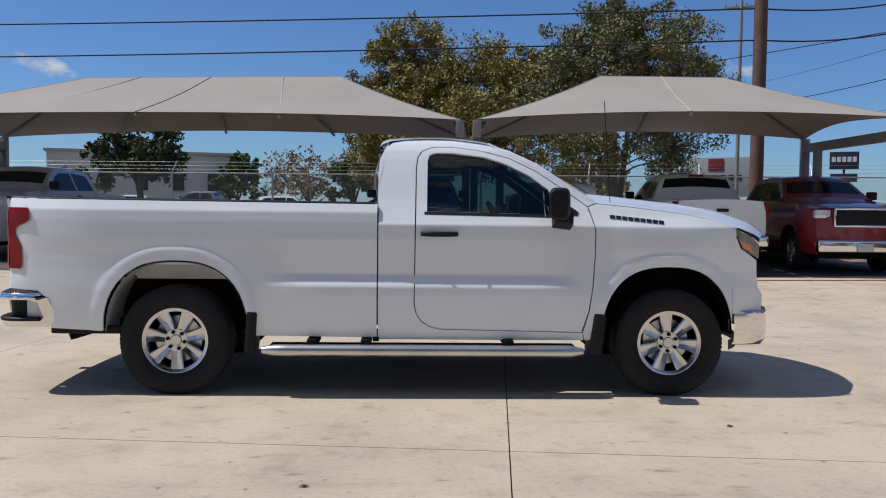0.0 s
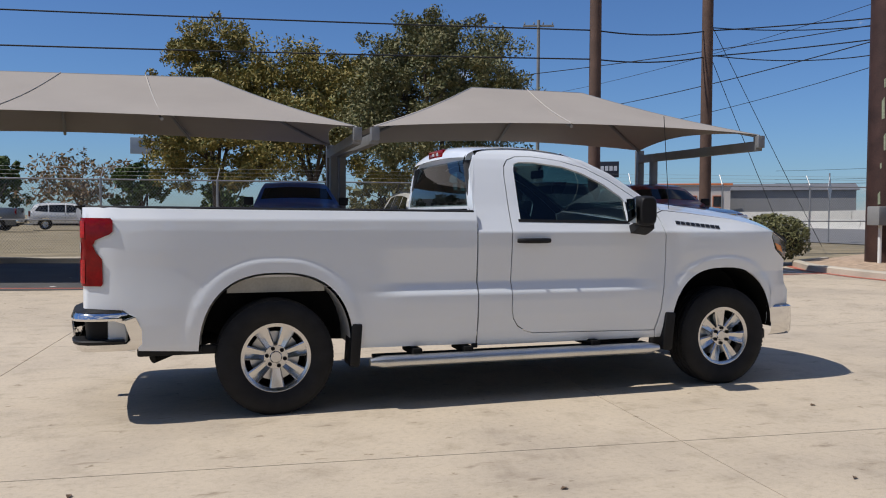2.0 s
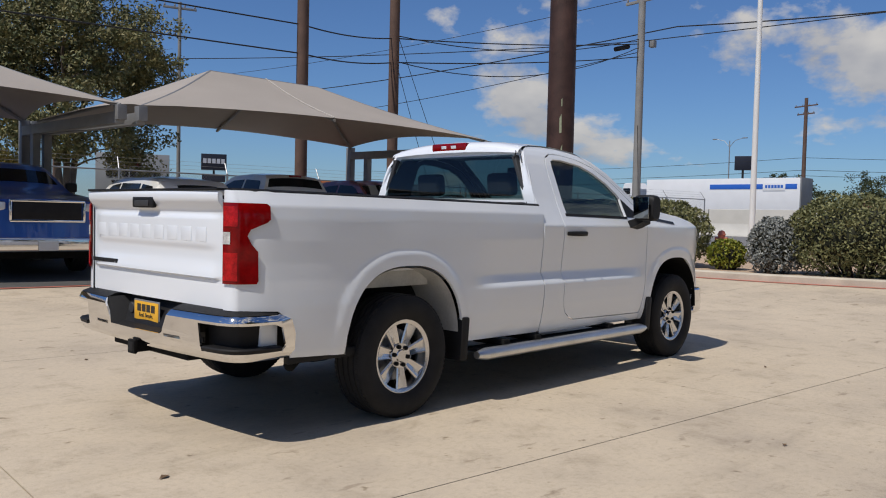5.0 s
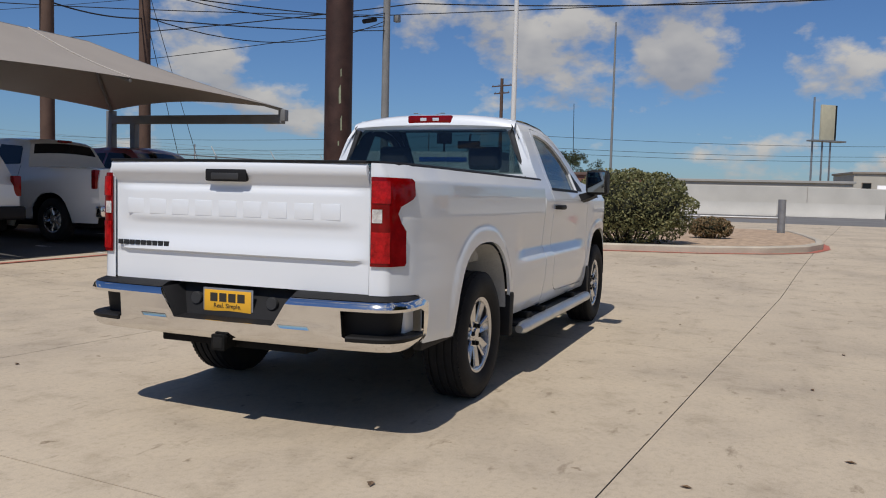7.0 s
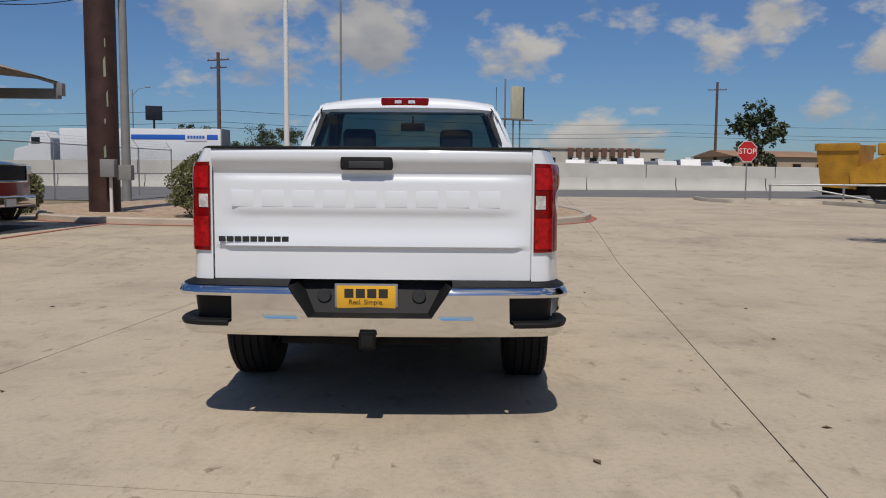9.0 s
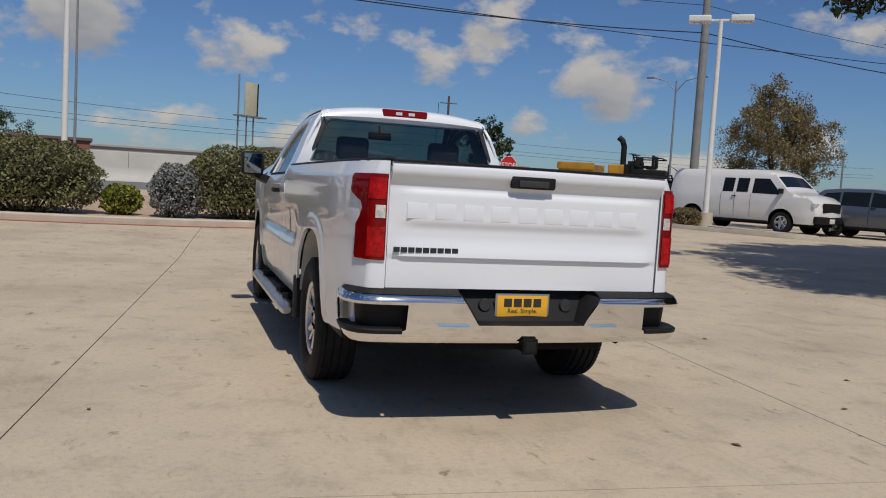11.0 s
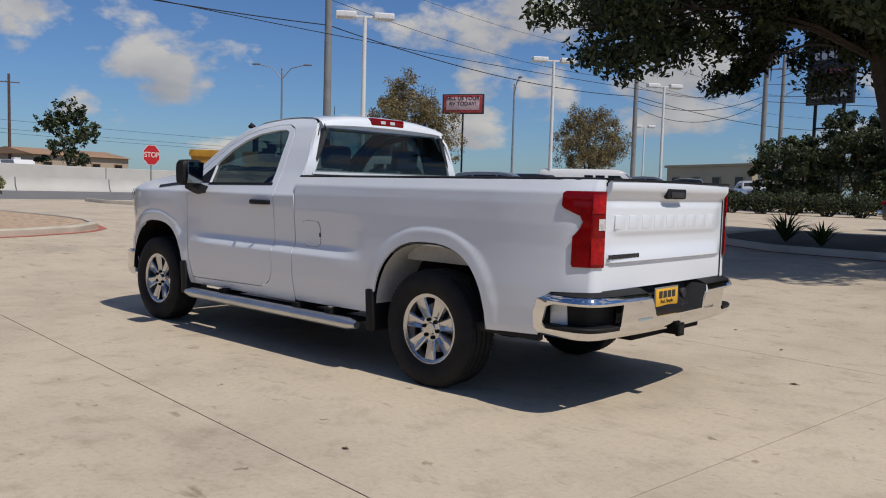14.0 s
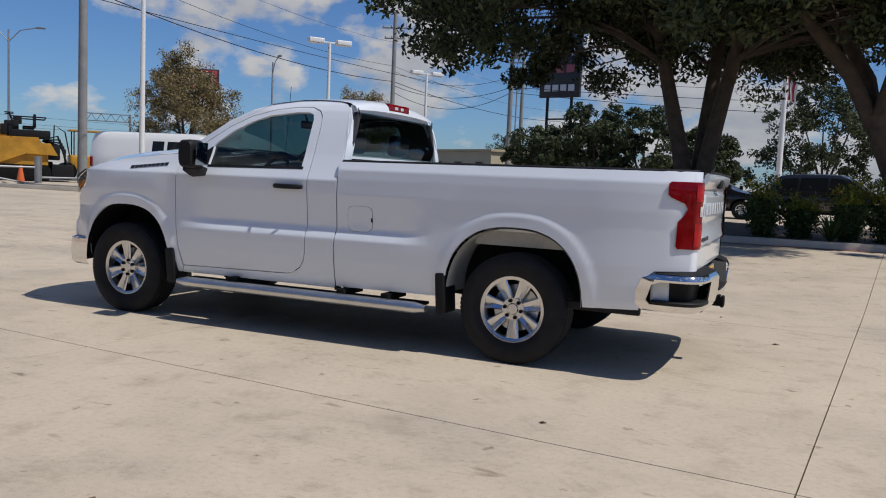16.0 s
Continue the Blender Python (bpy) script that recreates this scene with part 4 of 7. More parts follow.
    # running boards, mud flaps, wells, chassis
    for s in (-1, 1):
        rows = []
        for k, x in enumerate(np.linspace(-1.145, 1.13, 26)):
            e = 1 - 0.55 * max(0.0, (abs(x + 0.01) - 1.08) / 0.065) ** 2
            rows.append([(x, s * (1.02 + 0.046 * e * math.cos(a)), 0.333 + 0.043 * e * math.sin(a)) for a in np.linspace(0, 2 * math.pi, 15)[:-1]])
        RB = part("running_board", loft(rows, True, True), STEELTUBE, T, "brushed metal tubular running board")
        part("step_tread", block(2.18, 0.13, 0.025, (-0.01, s * 0.925, 0.355), 0.008), BLACK, RB, "black step tread")
        for x in (-0.80, -0.42, 0.60):
            part("bracket", block(0.07, 0.30, 0.05, (x, s * 0.86, 0.385), 0.01), CHASSIS, RB)
        for x, zt_ in ((-1.225, 0.60), (1.245, 0.60)):
            part("mud_flap", block(0.075 if x < 0 else 0.09, 0.22, 0.30, (x - (0.01 if x < 0 else 0), s * 0.885, zt_ - 0.15), 0.02, 2, Euler((0, radians(6 if x > 0 else 4), 0)).to_matrix()), BLACK, T, "black mud flap")
        part("lower_valance", block(0.50, 0.05, 0.06, (-2.40, s * 0.905, 0.458), 0.015), BLACK, T, "black lower valance")
        part("bed_corner", block(0.12, 0.08, 0.20, (-2.765, s * (side_y(-2.765, 0.62) - 0.065), 0.625), 0.02, 3), WHITE, T)
        for cx, hx, hz, m in ((REAR_AXLE + 0.01, 0.50, 0.57, WELL), (FRONT_AXLE - 0.02, 0.48, 0.56, CHASSIS)):
            a0 = arch(cx, 0.375, hx, hz, 0.45)
            rows = [[(x, s * y, z) for x, z in a0] for y in (0.955, 0.90, 0.60)]
            part("wheel_well", loft(rows), m, T)
            part("well_wall", prism(a0, s * 0.595, s * 0.60, "y"), CHASSIS, T)
    for s in (-1, 1):
        part("well_flange", block(0.66, 0.012, 0.10, (REAR_AXLE + 0.02, s * 0.80, 0.865), 0.003), WELL, T)
    ch = [block(5.2, 0.12, 0.16, (-0.25, s * 0.45, 0.52), 0.02) for s in (-1, 1)]
    ch += [block(0.14, 1.5, 0.12, (REAR_AXLE, 0, 0.37), 0.04), block(0.3, 0.3, 0.28, (REAR_AXLE, 0, 0.37), 0.1, 3), block(0.14, 1.4, 0.10, (FRONT_AXLE, 0, 0.36), 0.04)]
    ch += [block(1.5, 0.5, 0.18, (0.5, 0.0, 0.50), 0.05), block(4.2, 0.9, 0.05, (-0.4, 0, 0.60), 0.01), block(1.4, 0.42, 0.26, (-0.75, 0.35, 0.52), 0.06)]
    part("chassis", merge(*ch), CHASSIS, T, "black chassis frame")
    part("bed_underside", block(2.5, 1.15, 0.03, (-1.66, 0, 0.82), 0.004), CHASSIS, T)
    part("exhaust_pipe", tube([(-0.8, -0.50, 0.45), (-2.1, -0.55, 0.50), (-2.35, -0.68, 0.46), (-2.56, -0.82, 0.40)], 0.036, 12), CHASSIS, T, "dark exhaust pipe")
    part("spare_wheel", lathe([(0.02, -0.1), (0.30, -0.1), (0.36, -0.06), (0.36, 0.06), (0.30, 0.1), (0.02, 0.1)], 32, "z"), RUBBER, T, "spare wheel under the bed").matrix_basis = pose(-2.45, 0, 0.60)
    for s in (-1, 1):
        put_wheel(T, (REAR_AXLE, s * 0.845, 0.386), s, 0.392, 0.232, 0.262, turn=11)
        put_wheel(T, (FRONT_AXLE, s * 0.845, 0.386), s, 0.392, 0.232, 0.262, turn=33)
    return T


build_pickup()


# ---- ground ----
def gz(x, y):
    """The lot is a shallow basin: it rises gently away from the pickup."""
    d = math.hypot(x, y)
    return 0.27 * (1 - math.exp(-max(0.0, d - 6.0) / 5.0)) + min(0.35, 0.004 * max(0.0, d - 25.0))


def sheet(x0, x1, y0, y1, dz, nx, ny):
    xs, ys = np.linspace(x0, x1, nx + 1), np.linspace(y0, y1, ny + 1)
    return loft([[(x, y, gz(x, y) + dz) for y in ys] for x in xs])


def strip(line, width, dz, height=0.0):
    """A band along a line on the ground."""
    pts = [Vector(p) for p in line]
    rows = []
    for i, p in enumerate(pts):
        d = (pts[min(i + 1, len(pts) - 1)] - pts[max(i - 1, 0)]).normalized()
        n = Vector((-d.y, d.x)) * width / 2
        a, b = p + n, p - n
        rows.append([(a.x, a.y, gz(*a) + dz), (b.x, b.y, gz(*b) + dz)])
    bm = loft(rows)
    for f in bm.faces:
        if f.normal.z < 0:
            f.normal_flip()
    return bm


def dense(line, n=6):
    out = []
    for a, b in zip(line, line[1:]):
        a, b = Vector(a), Vector(b)
        out += [tuple(a.lerp(b, k / n)) for k in range(n)]
    return out + [tuple(line[-1])]


DRYGRASS = mat("dry_grass", (0.25, 0.20, 0.11), 0.95, 0, 0.35, 0.8, 30, 0.4, tint=(0.33, 0.27, 0.17))
ASPHALT = mat("road_asphalt", (0.17, 0.165, 0.16), 0.85, 0, 0.2, 0.7, 60, 0.2)
# parking asphalt with the canopies' shade mixed into its dark colour
SHADELOT = mat("shaded_parking_asphalt", (0.075, 0.072, 0.068), 0.85, 0, 0.25, 1.2, 70, 0.2)
REDPAINT = mat("faded_red_paint", (0.42, 0.13, 0.09), 0.75, 0, 0.3, 6, 60, 0.2)
WHITELINE = mat("white_line_paint", (0.62, 0.61, 0.58), 0.75, 0, 0.25, 6, 60, 0.2)
KERB = mat("kerb_concrete", (0.47, 0.42, 0.34), 0.85, 0, 0.2, 2.0, 50, 0.3)
MULCH = mat("gravel_mulch", (0.44, 0.32, 0.22), 0.95, 0, 0.45, 7, 60, 0.8)
ax = np.sign(np.linspace(-1, 1, 61)) * np.abs(np.linspace(-1, 1, 61)) ** 3 * 1500
part("ground", loft([[(x, y, gz(x, y) - 0.05) for y in ax] for x in ax]), DRYGRASS, kind="structure", label="dry grassy ground reaching the horizon")
SLAB_U, SLAB_V, TURN = 4.57, 4.51, radians(-5.6)
lot = part("pavement", sheet(-30, 34, -62, 9.75, -0.020, 110, 120), mat("joint_dirt", (0.10, 0.085, 0.065), 0.95, 0, 0.3, 3, 40, 0.2), kind="structure", label="worn tan concrete lot laid in square slabs")
part("frontage_road", sheet(23.5, 56, -150, 120, -0.02, 20, 60), ASPHALT, kind="structure", label="grey asphalt frontage road")
part("parking_strip", sheet(-30, 9.4, 7.95, 14.4, 0.006, 20, 8), SHADELOT, kind="structure", label="asphalt parking strip under the canopies, its colour darkened for their shade")

# ---- kerbs, painted lines and planted islands ----
def kerb(name, line, label):
    pts = [Vector(p) for p in line]
    rows = []
    for i, p in enumerate(pts):
        d = (pts[min(i + 1, len(pts) - 1)] - pts[max(i - 1, 0)]).normalized()
        n = Vector((-d.y, d.x))
        g = gz(*p)
        rows.append([(*(p + n * o), g + z) for o, z in ((-0.08, -0.05), (-0.08, 0.115), (-0.06, 0.138), (-0.03, 0.145), (0.08, 0.145), (0.09, 0.13), (0.09, -0.05))])
    k = part(name, loft(rows), KERB, kind="structure", label=label)
    return k


EAST = dense([(12.6, 9.6), (11.1, 8.9), (10.4, 7.6), (10.2, 6.0), (10.25, 3.5), (10.45, 1.5), (10.75, 0.0), (11.0, -1.3), (11.5, -2.5), (12.4, -3.3), (13.6, -3.65), (15.0, -3.7), (17.5, -3.5), (20.0, -3.2), (21.2, -2.6)], 4)
kerb("kerb_east", EAST, "concrete kerb of the planted island, faded red base")
part("kerb_paint_east", strip([Vector(p) + Vector((-0.0, 0.0)) for p in [(x - 0.16, y - (0.14 if x > 11.5 else 0)) for x, y in EAST]], 0.16, 0.008), REDPAINT, kind="structure", label="faded red fire-lane stripe")
bm = bmesh.new()
isl = EAST + [(22.5, 2.0), (23.0, 9.0), (16.0, 11.5)]
bm.faces.new([bm.verts.new((x, y, gz(x, y) + 0.11)) for x, y in isl])
bmesh.ops.triangulate(bm, faces=bm.faces)
bmesh.ops.recalc_face_normals(bm, faces=bm.faces)
part("island_bed", bm, MULCH, kind="structure", label="brown gravel bed with bare soil")
SOUTH = dense([(3.6, -18.5), (3.4, -15.4), (2.4, -13.2), (0.9, -12.15), (-2.0, -11.85), (-5.0, -11.8), (-20.0, -11.4), (-40, -11)], 4)
kerb("kerb_south", [(x, y) for x, y in SOUTH[::-1]], "concrete kerb below the oak trees")
part("kerb_paint_south", strip([(x + 0.02, y + 0.17) for x, y in SOUTH], 0.14, 0.008), REDPAINT, kind="structure", label="faded red fire-lane stripe")
bm = bmesh.new()
bm.faces.new([bm.verts.new((x, y, gz(x, y) + 0.10)) for x, y in SOUTH + [(-40, -19), (-3, -19), (3.4, -19.2)]])
bmesh.ops.triangulate(bm, faces=bm.faces)
bmesh.ops.recalc_face_normals(bm, faces=bm.faces)
part("south_bed", bm, mat("dark_soil", (0.11, 0.085, 0.06), 0.95, 0, 0.4, 4, 50, 0.6), kind="structure", label="dark soil bed under the oaks")
kerb("kerb_van", dense([(24.5, -14.0), (18.0, -14.7), (13.4, -16.1), (13.0, -16.6), (13.5, -16.9), (16, -16.7), (24.5, -16.0)], 5)[::-1], "low concrete kerb beside the parked van")
NORTH_A = radians(-4.5)


def north(u, v):
    """Plan of the canopy row: u along it, v away from the lot."""
    return (4.6 + u * math.cos(NORTH_A) - v * math.sin(NORTH_A), 7.0 + u * math.sin(NORTH_A) + v * math.cos(NORTH_A))


part("red_line", strip(dense([north(-30, 0.55), north(6.0, 0.45)], 20), 0.10, 0.010), REDPAINT, kind="structure", label="faded red stripe along the parking row")
for k in range(-9, 3):
    part("stall_line", strip(dense([north(-0.5 + k * 2.85, 0.75), north(-0.5 + k * 2.85, 5.6)], 3), 0.10, 0.006), WHITELINE, lot)
kerb("kerb_north", dense([north(5.5, 6.4), north(-40, 6.4)], 20)[::-1], "concrete kerb at the fence side of the stalls")


# ---- vehicles ----
KINDS = {
    "pickup": dict(sil=[(-2.92, 0.52), (-2.95, 0.75), (-2.93, 1.33), (-1.22, 1.36), (-1.17, 1.42), (-1.02, 1.80), (-0.88, 1.88), (-0.3, 1.92), (0.35, 1.90), (0.58, 1.85), (1.22, 1.45), (1.36, 1.39), (2.3, 1.30), (2.72, 1.22), (2.88, 1.05), (2.92, 0.52)],
                   tab=[(0.35, 0.90), (0.6, 0.97), (1.0, 0.985), (1.25, 0.96), (1.38, 0.90), (1.6, 0.80), (1.8, 0.71), (1.92, 0.62)], axles=(-1.85, 1.85), r=0.40, arch=0.50,
                   win=[[(-0.95, 1.42), (-0.85, 1.72), (-0.80, 1.76), (-0.18, 1.80), (-0.18, 1.40)], [(-0.10, 1.40), (-0.10, 1.80), (0.40, 1.78), (0.62, 1.70), (1.02, 1.42), (1.02, 1.39)]], screen=(0.62, 1.18), back=(-1.165, -0.99), lamp_z=1.12, tail_z=1.15, L=2.92),
    "suv": dict(sil=[(-2.28, 0.48), (-2.34, 0.70), (-2.30, 1.02), (-2.20, 1.12), (-1.98, 1.52), (-1.82, 1.64), (-1.2, 1.70), (-0.2, 1.71), (0.35, 1.65), (1.05, 1.16), (1.22, 1.09), (1.95, 0.98), (2.22, 0.86), (2.33, 0.65), (2.34, 0.45)],
                tab=[(0.3, 0.84), (0.6, 0.92), (0.85, 0.93), (1.02, 0.90), (1.12, 0.86), (1.4, 0.76), (1.6, 0.68), (1.71, 0.58)], axles=(-1.38, 1.38), r=0.35, arch=0.43,
                win=[[(-1.98, 1.20), (-1.72, 1.52), (-1.22, 1.57), (-1.22, 1.13)], [(-1.14, 1.12), (-1.14, 1.58), (-0.22, 1.60), (-0.22, 1.10)], [(-0.15, 1.10), (-0.15, 1.60), (0.25, 1.56), (0.88, 1.14), (0.88, 1.09)]], screen=(0.38, 1.02), back=(-2.19, -1.90), lamp_z=0.88, tail_z=1.02, L=2.33),
    "van": dict(sil=[(-2.86, 0.45), (-2.90, 0.62), (-2.88, 1.80), (-2.80, 2.0), (-2.6, 2.08), (0.9, 2.10), (1.15, 2.05), (1.30, 1.98), (1.90, 1.42), (2.02, 1.36), (2.55, 1.24), (2.78, 1.10), (2.86, 0.85), (2.86, 0.42)],
                tab=[(0.3, 0.93), (0.6, 0.99), (1.0, 1.0), (1.2, 0.985), (1.5, 0.92), (1.9, 0.82), (2.05, 0.72), (2.10, 0.6)], axles=(-1.75, 1.75), r=0.37, arch=0.46,
                win=[[(-0.55, 1.32), (-0.55, 1.80), (-0.12, 1.80), (-0.12, 1.32)], [(0.0, 1.32), (0.0, 1.80), (0.45, 1.80), (0.45, 1.32)], [(0.62, 1.30), (0.62, 1.80), (1.18, 1.80), (1.62, 1.38), (1.62, 1.28)]], screen=(1.32, 1.86), back=None, lamp_z=0.98, tail_z=1.0, L=2.86),
    "sedan": dict(sil=[(-2.38, 0.42), (-2.44, 0.62), (-2.38, 0.98), (-2.2, 1.07), (-1.75, 1.10), (-1.1, 1.37), (-0.6, 1.45), (0.0, 1.45), (0.45, 1.36), (1.15, 1.02), (1.35, 0.97), (2.1, 0.83), (2.36, 0.68), (2.42, 0.40)],
                  tab=[(0.25, 0.82), (0.5, 0.90), (0.8, 0.92), (0.95, 0.88), (1.05, 0.82), (1.25, 0.70), (1.38, 0.60), (1.45, 0.5)], axles=(-1.4, 1.42), r=0.33, arch=0.40,
                  win=[[(-1.5, 1.08), (-1.05, 1.30), (-0.45, 1.37), (-0.45, 1.02)], [(-0.38, 1.02), (-0.38, 1.37), (0.10, 1.36), (0.42, 1.28), (0.92, 1.02)]], screen=(0.48, 1.12), back=(-1.70, -1.12), lamp_z=0.72, tail_z=0.92, L=2.42),
}


def vehicle(kind, name, x, y, heading, paint, label, category, chrome=True, plate=True, scale=1.0, far=False):
    k = KINDS[kind]
    T = thing(name, pose(x, y, gz(x, y), 0, 0, heading) @ Matrix.Scale(scale, 4), label, category)
    tab, sil, L = k["tab"], k["sil"], k["L"]

    def hy(px, z):
        y_ = lerp_table(tab, z)
        e = (abs(px) - (L - 0.55)) / 0.55
        return y_ - (0.14 * e * e if e > 0 else 0.0)

    ra, fa = k["axles"]
    line = [(sil[0][0], sil[0][1])] + sil[1:]
    low = 0.36
    outline = line + [(sil[-1][0] - 0.05, low)] + arch(fa, k["r"], k["arch"], k["arch"], low + 0.001, 14, 2.2) + arch(ra, k["r"], k["arch"], k["arch"], low + 0.001, 14, 2.2) + [(sil[0][0] + 0.05, low)]
    sides = [skin(outline, (0.35, 0.12), lambda u, v, s=s: Vector((u, s * hy(u, v), v))) for s in (-1, 1)]
    rows = []
    pts = []
    for a, b in zip(sil, sil[1:]):
        n = max(1, int(math.hypot(b[0] - a[0], b[1] - a[1]) / 0.15))
        pts += [(a[0] + (b[0] - a[0]) * i / n, a[1] + (b[1] - a[1]) * i / n) for i in range(n)]
    pts.append(sil[-1])

    def across(px, pz, lift=0.0, w=1.0):
        h = hy(px, pz) * w
        return [(px + math.copysign(0.10 * (1 - t * t), px) * (1 if abs(px) > L - 0.5 else 0.2) + lift * math.copysign(1, px), h * t, pz + 0.035 * (1 - t * t) + lift) for t in np.linspace(-1, 1, 9)]
    skinrow = [across(px, pz) for px, pz in pts]
    bm = merge(*sides, loft(skinrow))
    bmesh.ops.remove_doubles(bm, verts=bm.verts, dist=0.004)
    bmesh.ops.recalc_face_normals(bm, faces=bm.faces)
    body = part("body", bm, paint, T, angle=0.5)
    for s in (-1, 1):
        for poly in k["win"]:
            part("side_window", skin(poly, 0.2, lambda u, v: Vector((u, s * (hy(u, v) + 0.006), v))), GLASS_DARK, T, "dark side glass")
        part("mirror", block(0.10, 0.20, 0.17, (k["screen"][1] - 0.12, s * (hy(0, k["win"][-1][0][1]) + 0.10), k["win"][-1][0][1] + 0.10), 0.03), BLACK if not far else paint, T)
        part("head_lamp", block(0.12, 0.30, 0.16, (L - 0.06, s * (hy(L - 0.1, k["lamp_z"]) - 0.13), k["lamp_z"]), 0.03), CLEARLENS, T, "clear head lamp")
        part("tail_lamp", block(0.10, 0.14, 0.34 if kind != "sedan" else 0.14, (-L + 0.045, s * (hy(L - 0.05, k["tail_z"]) - 0.03), k["tail_z"]), 0.02), REDLENS, T, "red tail lamp")
        part("door_handle", block(0.16, 0.03, 0.03, (-0.05, s * (hy(0, 1.0) + 0.01), k["win"][0][0][1] - 0.14), 0.008), BLACK, T)
        seams = [poly[0][0] - 0.035 for poly in k["win"]] + [k["win"][-1][-1][0] + 0.03]
        for sx in seams:
            if min(abs(sx - ra), abs(sx - fa)) > k["arch"] + 0.03:
                zt_ = k["win"][0][0][1] - 0.02
                part("door_seam", skin([(sx - 0.006, 0.48), (sx + 0.006, 0.48), (sx + 0.006, zt_), (sx - 0.006, zt_)], 0.15, lambda u, v: Vector((u, s * (hy(u, v) + 0.004), v))), CHASSIS, T)
        part("sill_trim", block(fa - ra - 2 * k["arch"] - 0.05, 0.04, 0.06, ((fa + ra) / 2, s * (hy(0, 0.38) + 0.005), 0.37), 0.01), BLACK, T)
        for ax_ in (ra, fa):
            well = arch(ax_, k["r"], k["arch"] - 0.005, k["arch"] - 0.005, low, 14, 2.2)
            part("wheel_well", loft([[(px, s * (hy(ax_, 0.6) - 0.02), pz) for px, pz in well], [(px, s * 0.45, pz) for px, pz in well]]), CHASSIS, T)
            put_wheel(T, (ax_, s * (hy(ax_, 0.5) - 0.115), k["r"]), s, k["r"], k["r"] * 0.60, 0.24, detail=False)

    def glass_between(x0, x1, nm):
        seg = []
        for px, pz in pts:
            if x0 - 1e-6 <= px <= x1 + 1e-6 and pz > k["win"][0][0][1] - 0.06:
                seg.append(across(px, pz, 0.006, 0.90))
        if len(seg) > 1:
            part(nm, loft(seg), GLASS_DARK, T, "dark glass")
    glass_between(k["screen"][0], k["screen"][1], "windscreen")
    if k["back"]:
        glass_between(k["back"][0], k["back"][1], "rear_window")
    gm = CHROME if chrome else BLACK
    w = hy(L - 0.1, 0.6)
    part("front_bumper", block(0.16, 2 * w - 0.05, 0.24, (L + 0.03, 0, 0.52), 0.05, 3), gm, T)
    part("rear_bumper", block(0.18, 2 * w - 0.02, 0.22, (-L - 0.05, 0, 0.58), 0.05, 3), gm, T)
    G = part("grille", block(0.05, 1.05, 0.30 if kind != "sedan" else 0.16, (L + 0.075, 0, k["lamp_z"] - 0.06), 0.02), BLACK, T, "dark grille")
    if chrome:
        zc = k["lamp_z"] - 0.06
        part("grille_surround", merge(block(0.05, 1.15, 0.04, (L + 0.085, 0, zc + 0.16), 0.015), block(0.05, 1.15, 0.04, (L + 0.085, 0, zc - 0.16), 0.015), block(0.05, 0.04, 0.32, (L + 0.085, 0.56, zc), 0.015), block(0.05, 0.04, 0.32, (L + 0.085, -0.56, zc), 0.015)), CHROME, G)
    if plate:
        part("plate", block(0.02, 0.30, 0.15, (L + 0.125, 0, 0.50), 0.005), mat("plate_white", (0.6, 0.6, 0.58), 0.5), T, "pale plate")
        part("plate", block(0.02, 0.30, 0.15, (-L - 0.145, 0, 0.62), 0.005), mat("plate_white", (0.6, 0.6, 0.58), 0.5), T, "pale plate")
    part("underbody", block(2 * L - 0.5, 1.5, 0.30, (0, 0, 0.42), 0.05), CHASSIS, T)
    if kind == "pickup":
        part("tailgate_handle", block(0.03, 0.22, 0.06, (-L - 0.125, 0, 1.16), 0.01), BLACK, T)
        part("brake_lamp", block(0.05, 0.30, 0.05, (-1.06, 0, 1.885), 0.01), REDLENS, T)
    return T


def paint(name, c, metal=0.0, rough=0.28):
    return mat(name, c, rough, metal, 0.04, 1.5, 150, 0, coat=0.8)


P_NAVY = paint("navy_paint", (0.012, 0.03, 0.10))
P_RED, P_BLUE, P_SILVER, P_WHITE2, P_BLACK, P_GREY = paint("dark_red_paint", (0.20, 0.012, 0.016)), paint("dark_blue_paint", (0.010, 0.075, 0.33)), paint("silver_paint", (0.60, 0.61, 0.63), 0.35, 0.35), paint("second_white_paint", (0.74, 0.74, 0.72)), paint("black_paint", (0.012, 0.012, 0.014)), paint("slate_grey_paint", (0.10, 0.12, 0.15), 0.4)
NA = math.degrees(NORTH_A)
vehicle("pickup", "red_pickup", *north(3.45, 4.15), -90 + NA, P_RED, "dark red pickup with chrome grille parked nose-out under a canopy", "pickup truck", scale=0.98)
vehicle("pickup", "white_pickup", *north(0.95, 4.5), 90 + NA, P_WHITE2, "white crew-cab pickup parked tail-out under a canopy", "pickup truck")
vehicle("suv", "white_suv", *north(-2.0, 4.2), 90 + NA, P_WHITE2, "white suv parked tail-out under a canopy", "car", chrome=False)
vehicle("pickup", "blue_pickup", *north(-4.9, 4.2), -90 + NA, P_BLUE, "dark blue crew-cab pickup parked nose-out under a canopy", "pickup truck", scale=0.97)
vehicle("pickup", "silver_pickup", *north(-13.9, 4.6), -90 + NA, P_SILVER, "silver crew-cab pickup parked nose-out at the end of the canopy", "pickup truck", scale=1.02)
SE = 205
vehicle("van", "white_van", 18.7, -18.7, 198, P_WHITE2, "white cargo van parked beside a kerb", "van", chrome=False, scale=1.06)
vehicle("suv", "dark_hatchback", 15.4, -21.6, SE, P_GREY, "dark grey compact suv in the parking row", "car")
vehicle("suv", "black_suv", 15.6, -24.6, SE, P_BLACK, "black suv in the parking row", "car")
